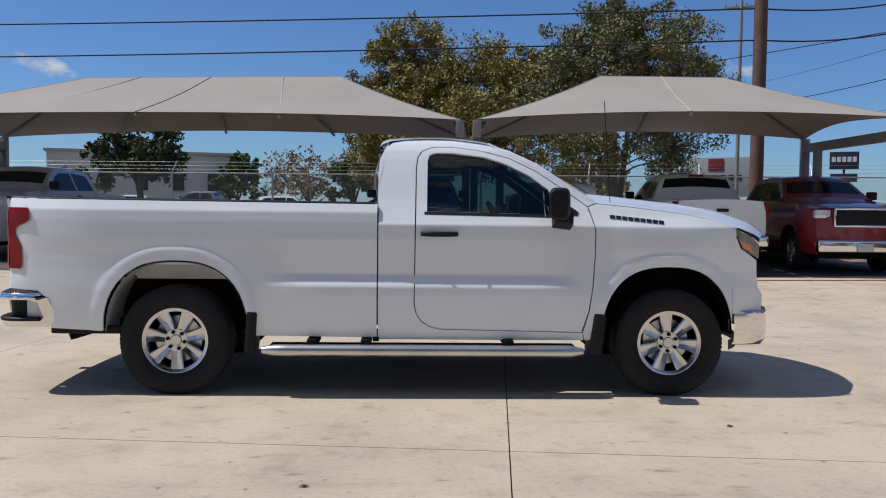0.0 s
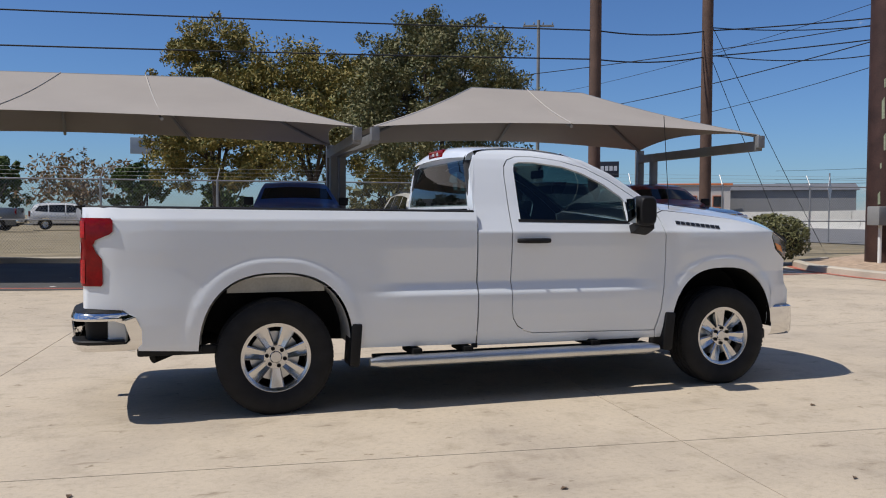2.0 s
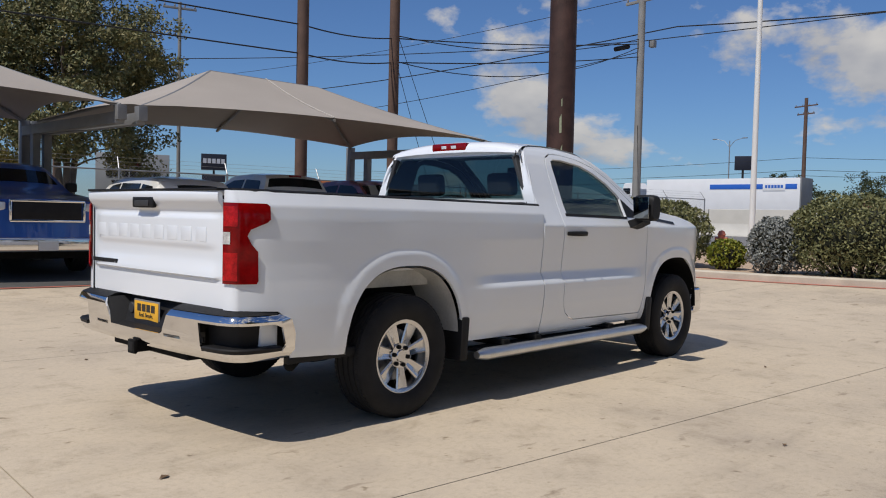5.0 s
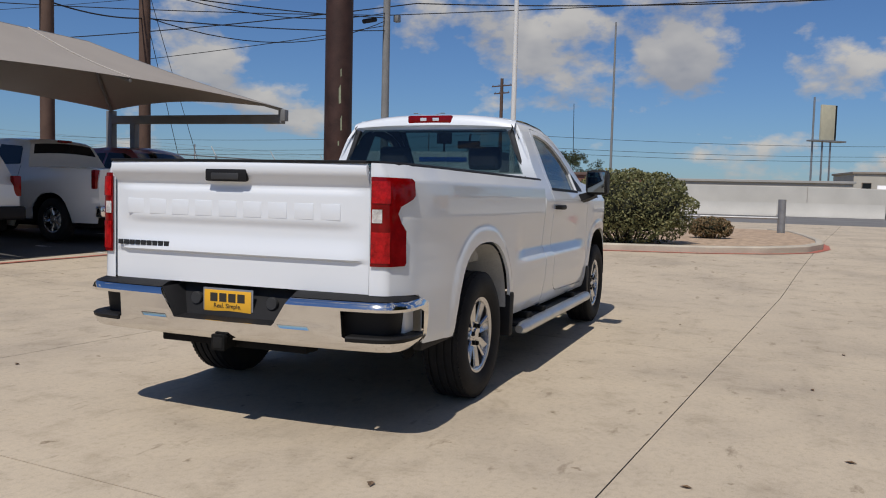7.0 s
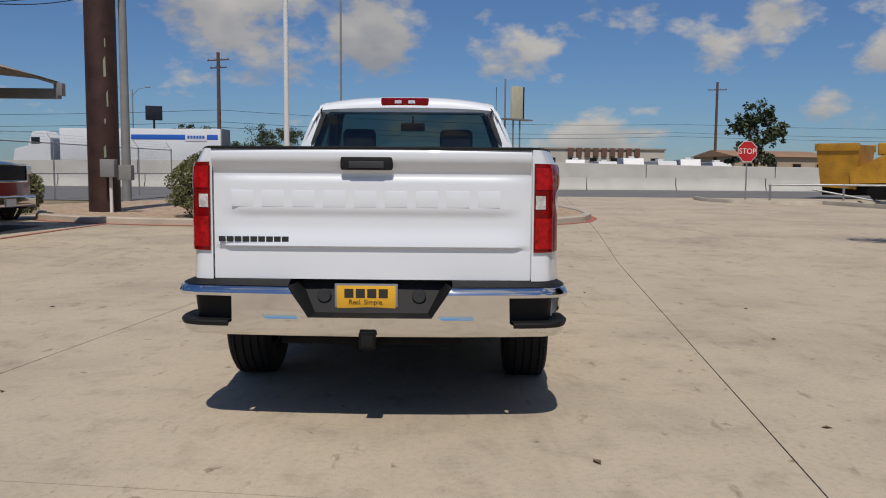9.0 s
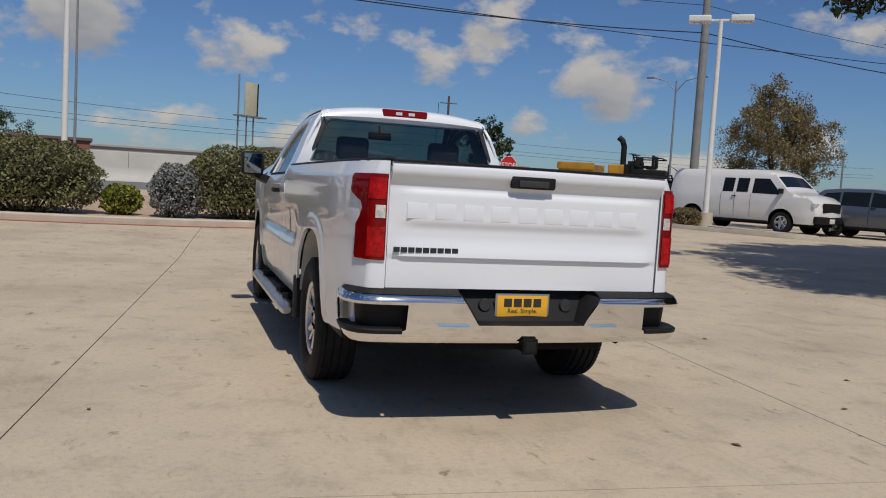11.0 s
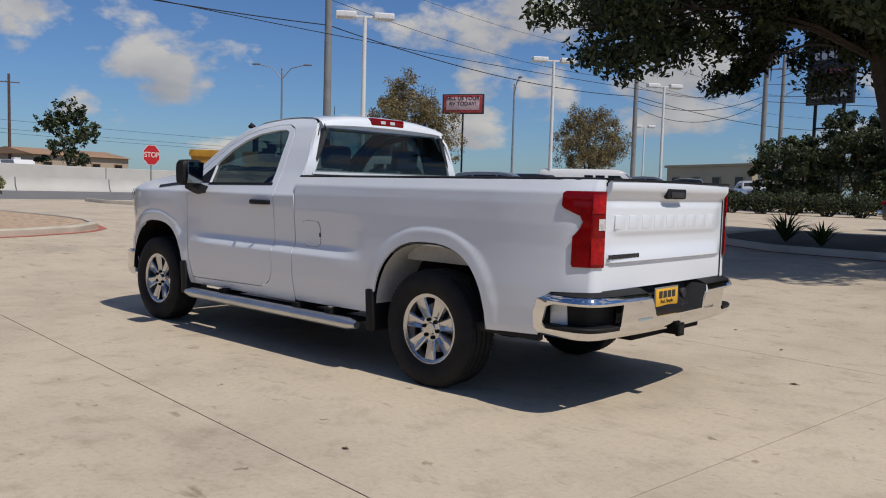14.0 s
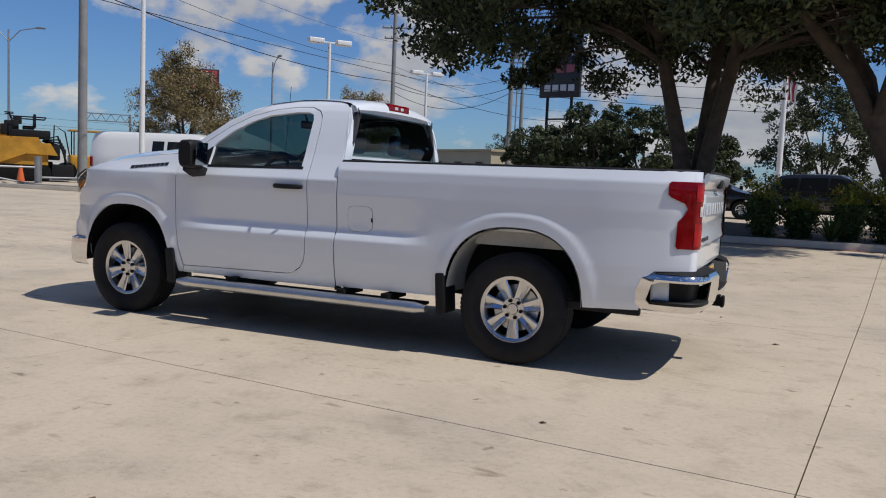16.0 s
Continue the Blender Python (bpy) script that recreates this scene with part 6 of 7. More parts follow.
def tree(name, x, y, h, spread, clear, leaf, count, size, label, trunk_r=0.22, stems=1, clumps=26, lean=(0, 0), gap=0.8, low=None, fork_at=0.0, puff=(0.20, 0.34)):
    """Trunk or stems, a few main limbs, thin branches off the limbs and leaves in clumps at their ends."""
    T = thing(name, pose(x, y, gz(x, y)), label, "tree")
    low = clear if low is None else low
    tips = []
    for k in range(clumps):
        a = 2.399 * k + rng.uniform(-0.3, 0.3)
        q = (k + 0.5) / clumps
        rad = spread * math.sqrt(q) * rng.uniform(0.80, 1.0)
        top = low + (h - low) * (0.35 + 0.65 * math.sqrt(max(0.0, 1 - q * 0.97)))
        z = low + (top - low) * rng.uniform(0.0, 1.0) ** (0.75 if q > 0.35 else 0.45)
        tips.append(Vector((rad * math.cos(a) + lean[0], rad * math.sin(a) + lean[1], z)))
    limbs, spine = [], []
    nl = stems if stems > 1 else 4
    crown = Vector((lean[0], lean[1], 0))
    split = Vector((lean[0] * 0.45, lean[1] * 0.45, clear))
    if stems == 1:
        bend = Vector((split.x * 0.35 + rng.uniform(-0.06, 0.06), split.y * 0.35, clear * 0.5))
        limbs.append(tube([(0, 0, -0.15), (0, 0, 0.25), bend, split], trunk_r, 12, [trunk_r * 1.4, trunk_r * 1.1, trunk_r * 0.95, trunk_r * 0.82]))
    else:
        limbs.append(tube([(0, 0, -0.2), (0, 0, 0.15), (0, 0, max(0.3, fork_at))], trunk_r, 14, [trunk_r * 1.5, trunk_r * 1.2, trunk_r * 0.9]))
    for k in range(nl):
        a = 2 * math.pi * (k + 0.15) / nl + rng.uniform(-0.2, 0.2)
        out = Vector((math.cos(a), math.sin(a), 0))
        r = trunk_r * (0.58 if stems > 1 else 0.52)
        s0 = Vector((0, 0, max(0.05, fork_at - 0.25))) + out * trunk_r * 0.45 if stems > 1 else split - Vector((0, 0, 0.12 * clear))
        m0 = s0.lerp(split, 0.6) + out * trunk_r * 0.75 if stems > 1 else split + out * 0.10 * spread + Vector((0, 0, 0.10 * (h - clear)))
        m1 = crown * 0.7 + out * spread * (0.14 if stems > 1 else 0.20) + Vector((0, 0, clear + 0.28 * (h - clear)))
        m2 = crown + out * spread * 0.38 + Vector((rng.uniform(-0.2, 0.2), rng.uniform(-0.2, 0.2), clear + 0.56 * (h - clear)))
        e = crown + out * spread * 0.52 + Vector((0, 0, clear + 0.82 * (h - clear)))
        line = [s0, m0, m1, m2, e]
        limbs.append(tube(line, r, 9, [r, r * 0.88, r * 0.66, r * 0.40, r * 0.10]))
        for p, q, ra, rb in ((m0, m1, 0.6, 0.5), (m1, m2, 0.5, 0.34), (m2, e, 0.34, 0.12)):
            for j in range(4):
                spine.append((p.lerp(q, j / 4), r * (ra + (rb - ra) * j / 4)))
    part("trunk", merge(*limbs), BARK, T, "rough grey-brown trunk and main limbs")
    br = []
    for t in tips:
        f, r = min(spine, key=lambda b: (b[0] - t).length + 1.4 * max(0.0, b[0].z - t.z + 0.3))
        r = min(r * 0.55, 0.012 + 0.013 * (f - t).length * (1 + trunk_r))
        sag = 0.10 * (f - t).length
        m1 = f.lerp(t, 0.5) + Vector((rng.uniform(-0.2, 0.2), rng.uniform(-0.2, 0.2), sag))
        br.append(tube([f, f.lerp(m1, 0.5) + Vector((0, 0, sag * 0.3)), m1, t], r, 5, [r, r * 0.8, r * 0.55, r * 0.15]))
        for _ in range(3):
            w = t + Vector(rng.normal(size=3) * spread * 0.10)
            br.append(tube([m1.lerp(t, 0.5), w], 0.02, 4, [r * 0.4, r * 0.1]))
    part("branching", merge(*br), BARK, T)
    pts = []
    per = count // clumps
    for t in tips:
        c = spread * rng.uniform(*puff)
        for s_ in rng.uniform(-1, 1, size=(8, 3)) * c * 0.9:
            m_ = per // 8
            w_ = rng.normal(size=(m_, 3))
            w_ *= (c * rng.uniform(0.34, 0.62) * rng.uniform(size=m_) ** 0.5 / np.linalg.norm(w_, axis=1))[:, None]
            pts.append(np.array(t) + s_ * np.array([1, 1, 0.7]) + w_ * np.array([1, 1, gap]))
    leaves(np.concatenate(pts), size, leaf, T)
    return T


OAKL = "large live oak with dark leaves over the planted bed"
tree("oak_tree", -1.0, -14.9, 10.5, 7.6, 2.6, LEAF_OAK, 330000, 0.086, OAKL, 0.40, 3, 160, low=4.2, fork_at=1.25, puff=(0.12, 0.19))
tree("oak_tree", -5.8, -13.5, 10.5, 6.0, 2.8, LEAF_OAK, 150000, 0.072, "leaning live oak with dark leaves beside another oak", 0.36, 1, 80, lean=(2.2, 0.4), low=4.5, puff=(0.13, 0.21))
tree("autumn_tree", -0.4, 38.0, 10.4, 3.6, 2.8, LEAF_AUT, 62000, 0.10, "tall tree with greenish yellow leaves behind the fence", 0.22, 1, 60)
tree("autumn_tree", 4.2, 35.0, 9.2, 4.4, 2.8, LEAF_AUT, 62000, 0.10, "wide tree with greenish yellow leaves behind the fence", 0.22, 1, 60)
tree("autumn_tree", 8.9, 30.0, 10.2, 4.3, 2.8, LEAF_DRYG, 72000, 0.09, "tall dark tree with thin top branches behind the fence", 0.28, 3, 64, fork_at=0.9)
tree("far_tree", -19.5, 52.0, 6.6, 3.6, 2.4, LEAF_OAK, 9000, 0.2, "dark spreading tree before a white building", 0.25)
tree("far_tree", -17.8, 76.0, 5.8, 2.6, 1.5, LEAF_GRN, 3600, 0.26, "green tree on the far lot")
tree("far_tree", -10.0, 70.0, 6.2, 4.4, 1.5, LEAF_DRY, 2600, 0.20, "thin greyish tree on the far lot")
tree("far_tree", -4.8, 56.0, 4.8, 1.9, 1.2, LEAF_GRN, 3500, 0.2, "small green tree on the far lot")
tree("far_tree", 1.5, 60.0, 4.2, 2.2, 1.0, LEAF_GRN, 3500, 0.22, "low green tree on the far lot")
tree("far_tree", 12.5, 52.0, 4.4, 3.0, 1.0, LEAF_DRYG, 3500, 0.22, "low dark tree beyond the fence")
tree("brown_tree", 20.5, -21.2, 6.1, 2.0, 1.6, LEAF_BRN, 34000, 0.050, "rounded tree with browning leaves by the lamp", 0.14, 1, 60, low=1.9, gap=1.0, puff=(0.22, 0.34))
tree("brown_tree", 18.9, -33.4, 5.5, 1.9, 1.6, LEAF_BRN, 28000, 0.052, "rounded tree with browning leaves in the row", 0.14, 1, 60, low=1.9, gap=1.0, puff=(0.22, 0.34))
tree("far_tree", 77.0, -30.3, 8.0, 3.0, 2.0, LEAF_OAK, 2600, 0.26, "sparse tree beyond the highway")
for x, y, h, s in ((12.5, -47, 4.6, 2.6), (9.6, -48, 6.2, 2.8), (6.3, -48, 6.0, 2.8), (2.6, -50, 5.0, 2.6), (22, -86, 6.5, 5), (30, -92, 6.0, 5), (-4.5, -52, 8.2, 3.8), (-10.5, -50, 8.0, 3.6), (88, 30, 6.0, 4.5), (94, 22, 6.0, 4.5)):
    tree("green_tree", x, y, h, s, 1.4, LEAF_OAK, 17000, 0.12, "dense dark green tree beyond the lot", 0.18, 1, 30, low=1.0)


def bush(name, x, y, rx, ry, h, leaf, count, size, label, ang=0.0, skirt=0.25):
    """A clipped shrub: a leafy outer shell over bare twigs and a core coloured as inner shade."""
    B = thing(name, pose(x, y, gz(x, y) + 0.11, 0, 0, ang), label, "shrub")
    u = rng.normal(size=(count, 3))
    u /= np.linalg.norm(u, axis=1)[:, None]
    u[:, 2] = np.abs(u[:, 2]) ** 0.8 * np.sign(u[:, 2])
    rad = 1 - np.abs(rng.normal(size=count)) * 0.10
    lump = 1 + 0.07 * np.sin(u[:, 0] * 7 + 1.3) * np.cos(u[:, 1] * 6 + u[:, 2] * 5) + 0.05 * np.sin(u[:, 1] * 13 + u[:, 2] * 9)
    p = u * (rad * lump)[:, None] * np.array([rx, ry, h * 0.55])
    p[:, 2] += h * 0.47
    p = p[p[:, 2] > 0.02]
    thin = rng.uniform(size=len(p)) < np.clip((p[:, 2] / h - 0.0) / skirt, 0.3, 1)
    leaves(p[thin], size, leaf, B, "foliage")
    tw = []
    for k in range(34):
        a = 2 * math.pi * rng.uniform()
        q = rng.uniform(0.3, 0.9)
        tip = (rx * q * math.cos(a), ry * q * math.sin(a), h * rng.uniform(0.35, 0.8))
        tw.append(tube([(0.3 * rx * q * math.cos(a), 0.3 * ry * q * math.sin(a), -0.1), (tip[0] * 0.7, tip[1] * 0.7, tip[2] * 0.4), tip], 0.012, 4, [0.022, 0.014, 0.004]))
    part("twig_mass", merge(*tw), BARK, B)
    # added solid core, its near-black colour standing for the shade between the leaves
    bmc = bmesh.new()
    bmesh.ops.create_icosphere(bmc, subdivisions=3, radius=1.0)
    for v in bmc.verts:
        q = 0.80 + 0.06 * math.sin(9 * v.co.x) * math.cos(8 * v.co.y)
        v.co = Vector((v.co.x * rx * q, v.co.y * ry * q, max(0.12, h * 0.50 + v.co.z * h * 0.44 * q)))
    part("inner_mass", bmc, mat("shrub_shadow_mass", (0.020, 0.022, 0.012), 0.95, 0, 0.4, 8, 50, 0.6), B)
    return B


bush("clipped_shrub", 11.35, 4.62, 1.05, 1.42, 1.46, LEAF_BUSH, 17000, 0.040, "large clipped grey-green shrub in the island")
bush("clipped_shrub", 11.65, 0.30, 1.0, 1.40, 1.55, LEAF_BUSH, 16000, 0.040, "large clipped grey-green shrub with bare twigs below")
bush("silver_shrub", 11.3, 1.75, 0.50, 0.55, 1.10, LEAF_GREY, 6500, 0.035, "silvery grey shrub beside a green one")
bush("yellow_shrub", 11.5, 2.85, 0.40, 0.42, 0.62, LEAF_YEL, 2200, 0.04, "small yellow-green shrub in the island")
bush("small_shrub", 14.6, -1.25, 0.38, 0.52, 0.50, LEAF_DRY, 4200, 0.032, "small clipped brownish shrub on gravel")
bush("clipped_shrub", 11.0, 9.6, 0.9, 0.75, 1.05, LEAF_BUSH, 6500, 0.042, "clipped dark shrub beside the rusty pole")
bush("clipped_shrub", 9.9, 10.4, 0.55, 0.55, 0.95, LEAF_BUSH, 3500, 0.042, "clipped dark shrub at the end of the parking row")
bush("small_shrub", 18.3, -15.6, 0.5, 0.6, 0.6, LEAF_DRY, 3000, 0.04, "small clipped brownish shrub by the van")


def loose_shrub(x, y, w, h, label):
    """Upright shoots with leaves all along them and yellow flowers at some tops."""
    B = thing("flowering_shrub", pose(x, y, gz(x, y) + 0.08), label, "shrub")
    shoots, green, tops = [], [], []
    for k in range(16):
        a, q = 2.399 * k, math.sqrt((k + 0.5) / 16)
        tip = Vector((w * q * math.cos(a), w * q * math.sin(a), h * rng.uniform(0.6, 1.05) * (1 - 0.35 * q)))
        root = Vector((tip.x * 0.25, tip.y * 0.25, -0.05))
        shoots.append(tube([root, root.lerp(tip, 0.5), tip], 0.01, 4, [0.014, 0.010, 0.004]))
        n = 260
        f = rng.uniform(0.12, 1.05, n)[:, None]
        green.append(np.array(root) * (1 - f) + np.array(tip) * f + rng.normal(size=(n, 3)) * 0.075)
        if k % 4 == 0:
            tops.append(np.array(tip) + rng.normal(size=(22, 3)) * 0.045)
    part("stem_cluster", merge(*shoots), BARK, B, kind="stuff")
    g = np.concatenate(green)
    lower = g[:, 2] < 0.55 * h
    leaves(g[lower], 0.045, LEAF_GRN, B, "lower_leaves")
    leaves(g[~lower], 0.042, LEAF_YEL, B, "young_leaves")
    leaves(np.concatenate(tops), 0.030, FLOWER, B, "flowers")


FLOWER = leaf_mat("yellow_flower", (0.55, 0.30, 0.01), (0.75, 0.48, 0.03))
for x, y, w, h in ((-2.75, -13.0, 0.42, 1.55), (-3.5, -13.3, 0.40, 1.15), (-4.45, -13.0, 0.40, 1.45), (-5.2, -13.1, 0.50, 1.5), (-6.1, -12.9, 0.40, 1.2)):
    loose_shrub(x, y, w, h, "loose upright shrub with yellow flowers under the oaks")
for x in np.linspace(24, 44, 8):
    bush("hedge_shrub", 2.0 + (x - 24) * 0.6, -40.5, 1.0, 0.7, 1.1, LEAF_OAK, 1800, 0.07, "low dark hedge shrub across the road")


def spiky(x, y, n, h, label):
    S = thing("spiky_plant", pose(x, y, gz(x, y) + 0.1), label, "plant")
    for k in range(n):
        a, q = 2.399 * k, rng.uniform(0.4, 1.0)
        tip = Vector((h * q * math.cos(a), h * q * math.sin(a), h * (1.25 - 0.8 * q)))
        side = Vector((-math.sin(a), math.cos(a), 0)) * 0.022
        m1 = tip * 0.55 + Vector((0, 0, h * 0.18))
        part("leaf", loft([[-side, Vector((0, 0, 0.01)), side], [m1 - side, m1 + Vector((0, 0, 0.01)), m1 + side], [tip - side * 0.1, tip, tip + side * 0.1]]), LEAF_GRN, S)


spiky(1.3, -13.9, 40, 0.75, "spiky grassy plant in the soil bed")
spiky(0.3, -13.2, 34, 0.6, "spiky grassy plant in the soil bed")
spiky(-4.1, -12.4, 40, 0.65, "spiky grassy plant below the shrubs")

# ---- road side: bollard rail, stop sign, hydrant, barriers ----
RL = thing("pipe_rail", pose(19.0, -2.9, gz(19, -2.9) + 0.05), "grey pipe rail with a thick end bollard", "rail")
part("bollard", tube([(0, 0, 0), (0, 0, 1.02)], 0.11, 14), GALV, RL, "thick grey bollard")
part("rail_pipe", tube([(0, 0, 0.48), (-0.6, 5.0, 0.48)], 0.035, 8), GALV, RL)
for t in (0.45, 0.98):
    part("rail_post", tube([(-0.6 * t, 5.0 * t, 0), (-0.6 * t, 5.0 * t, 0.5)], 0.05, 8), GALV, RL)
SG = thing("stop_sign", pose(25.7, -11.7, gz(25.7, -11.7)), "red octagonal stop sign on a slim post", "sign")
part("post", tube([(0, 0, 0), (0, 0, 2.3)], 0.03, 8), GALV, SG)
octo = [(0.38 * math.cos(math.pi / 8 + k * math.pi / 4) / math.cos(math.pi / 8), 0.38 * math.sin(math.pi / 8 + k * math.pi / 4) / math.cos(math.pi / 8)) for k in range(8)]
F = part("sign_face", prism(octo, -0.01, 0.0, "z"), mat("sign_red", (0.50, 0.02, 0.025), 0.45, 0, 0.08, 6, 60), SG, "red sign face", smooth=False)
F.matrix_basis = pose(-0.05, 0, 2.0, 90, 0, -90 + 10)
SIGNWHITE = mat("sign_white", (0.75, 0.75, 0.73), 0.5, 0, 0.05, 6, 60)
rim = prism([(x * 1.05, y * 1.05) for x, y in octo], -0.012, -0.004, "z")
part("sign_border", rim, SIGNWHITE, F, smooth=False)
part("sign_word", letters("STOP", 0.30, 0.004), SIGNWHITE, F, "white word STOP", smooth=False).matrix_basis = pose(0, 0, 0.006)
kerb("kerb_stop", dense([(24.2, -16.5), (24.0, -12.5), (25.0, -11.0), (27.0, -10.5), (29.5, -10.8)], 5), "concrete kerb of a small island by the road")
HY = thing("fire_hydrant", pose(22.2, 7.8, gz(22.2, 7.8)), "faded red fire hydrant in dry grass", "hydrant")
part("barrel", lathe([(0.0, 0.75), (0.09, 0.72), (0.13, 0.62), (0.15, 0.60), (0.12, 0.56), (0.12, 0.12), (0.16, 0.10), (0.16, 0.0)], 18, "z"), REDPAINT, HY)
for s in (-1, 1):
    part("outlet", lathe([(0.0, 0.22), (0.06, 0.22), (0.06, 0.10)], 12, "y"), REDPAINT, HY).matrix_basis = pose(0, 0, 0.45, 0, 0, 90 + 90 * s)
WALLC = mat("pale_barrier_concrete", (0.56, 0.54, 0.49), 0.9, 0, 0.12, 0.6, 20, 0.2)
WB = thing("highway_wall", pose(58, 0, gz(58, 0)), "pale concrete highway wall in long panels", "barrier")
CREST = [(-140, 1.35), (-60, 1.45), (-21, 1.72), (-3, 2.0), (8, 1.98), (30, 1.92), (58, 1.55), (120, 1.4)]
for k in range(-14, 13):
    y = k * 10.0
    rows = [[(-0.2, y + e, -0.1), (-0.2, y + e, lerp_table(CREST, y + e) - 0.02), (-0.18, y + e, lerp_table(CREST, y + e)), (0.2, y + e, lerp_table(CREST, y + e)), (0.2, y + e, -0.1)] for e in (-4.97, 4.97)]
    part("wall_panel", loft(rows, True, True), WALLC, WB, smooth=False)
LB = thing("road_barrier", pose(49, 0, gz(49, 0)), "low pale concrete road barrier in segments", "barrier")
for k in range(-20, 18):
    rows = [[(s * w, k * 6.0 + e, z) for s, w, z in ((-1, 0.30, 0), (-1, 0.27, 0.15), (-1, 0.13, 0.35), (-1, 0.10, 0.85), (1, 0.10, 0.85), (1, 0.13, 0.35), (1, 0.27, 0.15), (1, 0.30, 0))] for e in (-2.97, 2.97)]
    part("barrier_segment", loft(rows, True, True), WALLC, LB)
part("highway_deck", sheet(58.5, 84, -150, 120, 0.95, 4, 10), ASPHALT, kind="structure", label="raised grey highway behind the wall")

# ---- far buildings and signs ----
def building(name, x, y, w, d, h, ang, wall_c, roof_c, label, base=0.0, gable=0.0, doors=3):
    B = thing(name, pose(x, y, gz(x, y) + base - 0.08, 0, 0, ang), label, "building")
    wm = mat("wall_" + name, wall_c, 0.85, 0, 0.10, 0.3, 8, 0.1)
    rm = mat("roof_" + name, roof_c, 0.7, 0.1, 0.12, 0.4, 10)
    part("wall", block(w, d, h + base, (0, 0, (h - base) / 2), 0.02, 1), wm, B)
    if gable:
        part("roof", prism([(-d / 2 - 0.4, h), (d / 2 + 0.4, h), (0, h + gable)], -w / 2 - 0.4, w / 2 + 0.4, "x"), rm, B, smooth=False)
    else:
        part("roof", block(w + 0.5, d + 0.5, 0.30, (0, 0, h + 0.12), 0.03, 1), rm, B)
    for k in range(doors):
        px = -w / 2 + w * (k + 0.5) / doors
        Wd = part("window", block(w / doors * 0.35, 0.12, h * 0.30, (px, -d / 2 - 0.03, h * 0.55), 0.02, 1), GLASS_DARK, B)
        part("frame", merge(*[block(a, 0.16, b, (px + ox, -d / 2 - 0.04, h * 0.55 + oz), 0.01, 1) for a, b, ox, oz in ((w / doors * 0.38, 0.10, 0, h * 0.16), (w / doors * 0.38, 0.10, 0, -h * 0.16), (0.10, h * 0.32, w / doors * 0.18, 0), (0.10, h * 0.32, -w / doors * 0.18, 0))]), rm, Wd)
    return B


building("white_building", -28.5, 80, 17, 10, 6.0, 18, (0.52, 0.52, 0.50), (0.40, 0.40, 0.40), "long white building beyond the far lot", doors=5)
building("brown_gable_building", -42, 60, 12, 10, 4.2, 18, (0.35, 0.30, 0.24), (0.20, 0.13, 0.09), "tan building with a brown gable roof", gable=2.2, doors=3)
building("brick_building", 89, 16.3, 11.5, 8, 3.0, -84, (0.24, 0.10, 0.07), (0.16, 0.10, 0.08), "low red-brown brick building beyond the highway", base=0.3, doors=4)
building("pale_warehouse", 106, 1.8, 26, 10, 2.7, -84, (0.48, 0.45, 0.40), (0.40, 0.39, 0.37), "long low pale warehouse beyond the highway", base=0.4, doors=0)
CV = building("sign_building", 141, -24, 22, 12, 4.8, -80, (0.50, 0.47, 0.41), (0.30, 0.26, 0.22), "long pale building with a row of brown blocks on its front", base=0.5, doors=6)
bar_row("front_block", 9, 12.8, 1.45, 0.35, 0.25, lambda c: Vector((c.x, -6.25 - c.z, 4.35 + c.y)), mat("brown_letter_blocks", (0.14, 0.07, 0.05), 0.7), CV)
building("tan_building", 105, -41, 15, 9, 2.9, -72, (0.42, 0.34, 0.25), (0.36, 0.22, 0.13), "low tan building with a brown roof", base=0.5, gable=0.9, doors=4)
building("orange_building", 60.5, 84, 9, 7, 4.4, -35, (0.55, 0.50, 0.45), (0.55, 0.16, 0.05), "pale building with an orange roof band", base=0.3, doors=3)
building("grey_building", 75.5, 84.5, 16, 9, 4.0, -38, (0.22, 0.22, 0.22), (0.16, 0.16, 0.17), "long grey metal building beyond the highway", base=0.3, gable=1.0, doors=0)
building("far_tan_building", 34, -88, 16, 8, 4.0, 150, (0.45, 0.38, 0.26), (0.40, 0.34, 0.22), "far tan building behind parked cars", doors=4)


def travel_trailer(x, y, ang, w, h, label):
    T = thing("travel_trailer", pose(x, y, gz(x, y), 0, 0, ang), label, "trailer")
    side = [(-3.0, 0.5), (-3.0, h - 0.25), (-2.8, h), (2.4, h), (3.0, h - 0.9), (3.0, 0.6), (2.7, 0.5)]
    B = part("body", prism(side, -w / 2, w / 2, "y", 0.05), TRAILER, T, smooth=False)
    part("roof_unit", block(0.9, 0.7, 0.25, (0.2, 0, h + 0.11), 0.06), TRAILER, T)
    part("front_window", block(0.05, w * 0.62, 0.5, (3.0, 0, h - 1.2), 0.02), GLASS_DARK, B)
    for s in (-1, 1):
        for px in (-1.6, 0.9):
            part("window", block(0.8, 0.05, 0.5, (px, s * w / 2, h - 0.95), 0.02), GLASS_DARK, B)
        part("wheel", lathe([(0.0, -0.1), (0.33, -0.1), (0.33, 0.1), (0.0, 0.1)], 16, "y"), RUBBER, T).matrix_basis = pose(-0.4, s * (w / 2 - 0.05), 0.33)


TRAILER = mat("trailer_white", (0.66, 0.66, 0.66), 0.4, 0, 0.08, 1.5, 30)
for k, (w, h, turn) in enumerate(((2.3, 2.7, 172), (2.2, 2.5, 184), (2.4, 2.9, 176), (2.3, 2.6, 190), (2.3, 2.8, 174), (2.2, 2.5, 180))):
    travel_trailer(94.0 - 0.3 * k, -14.5 - 3.3 * k, turn, w, h, "white travel trailer parked beyond the highway")


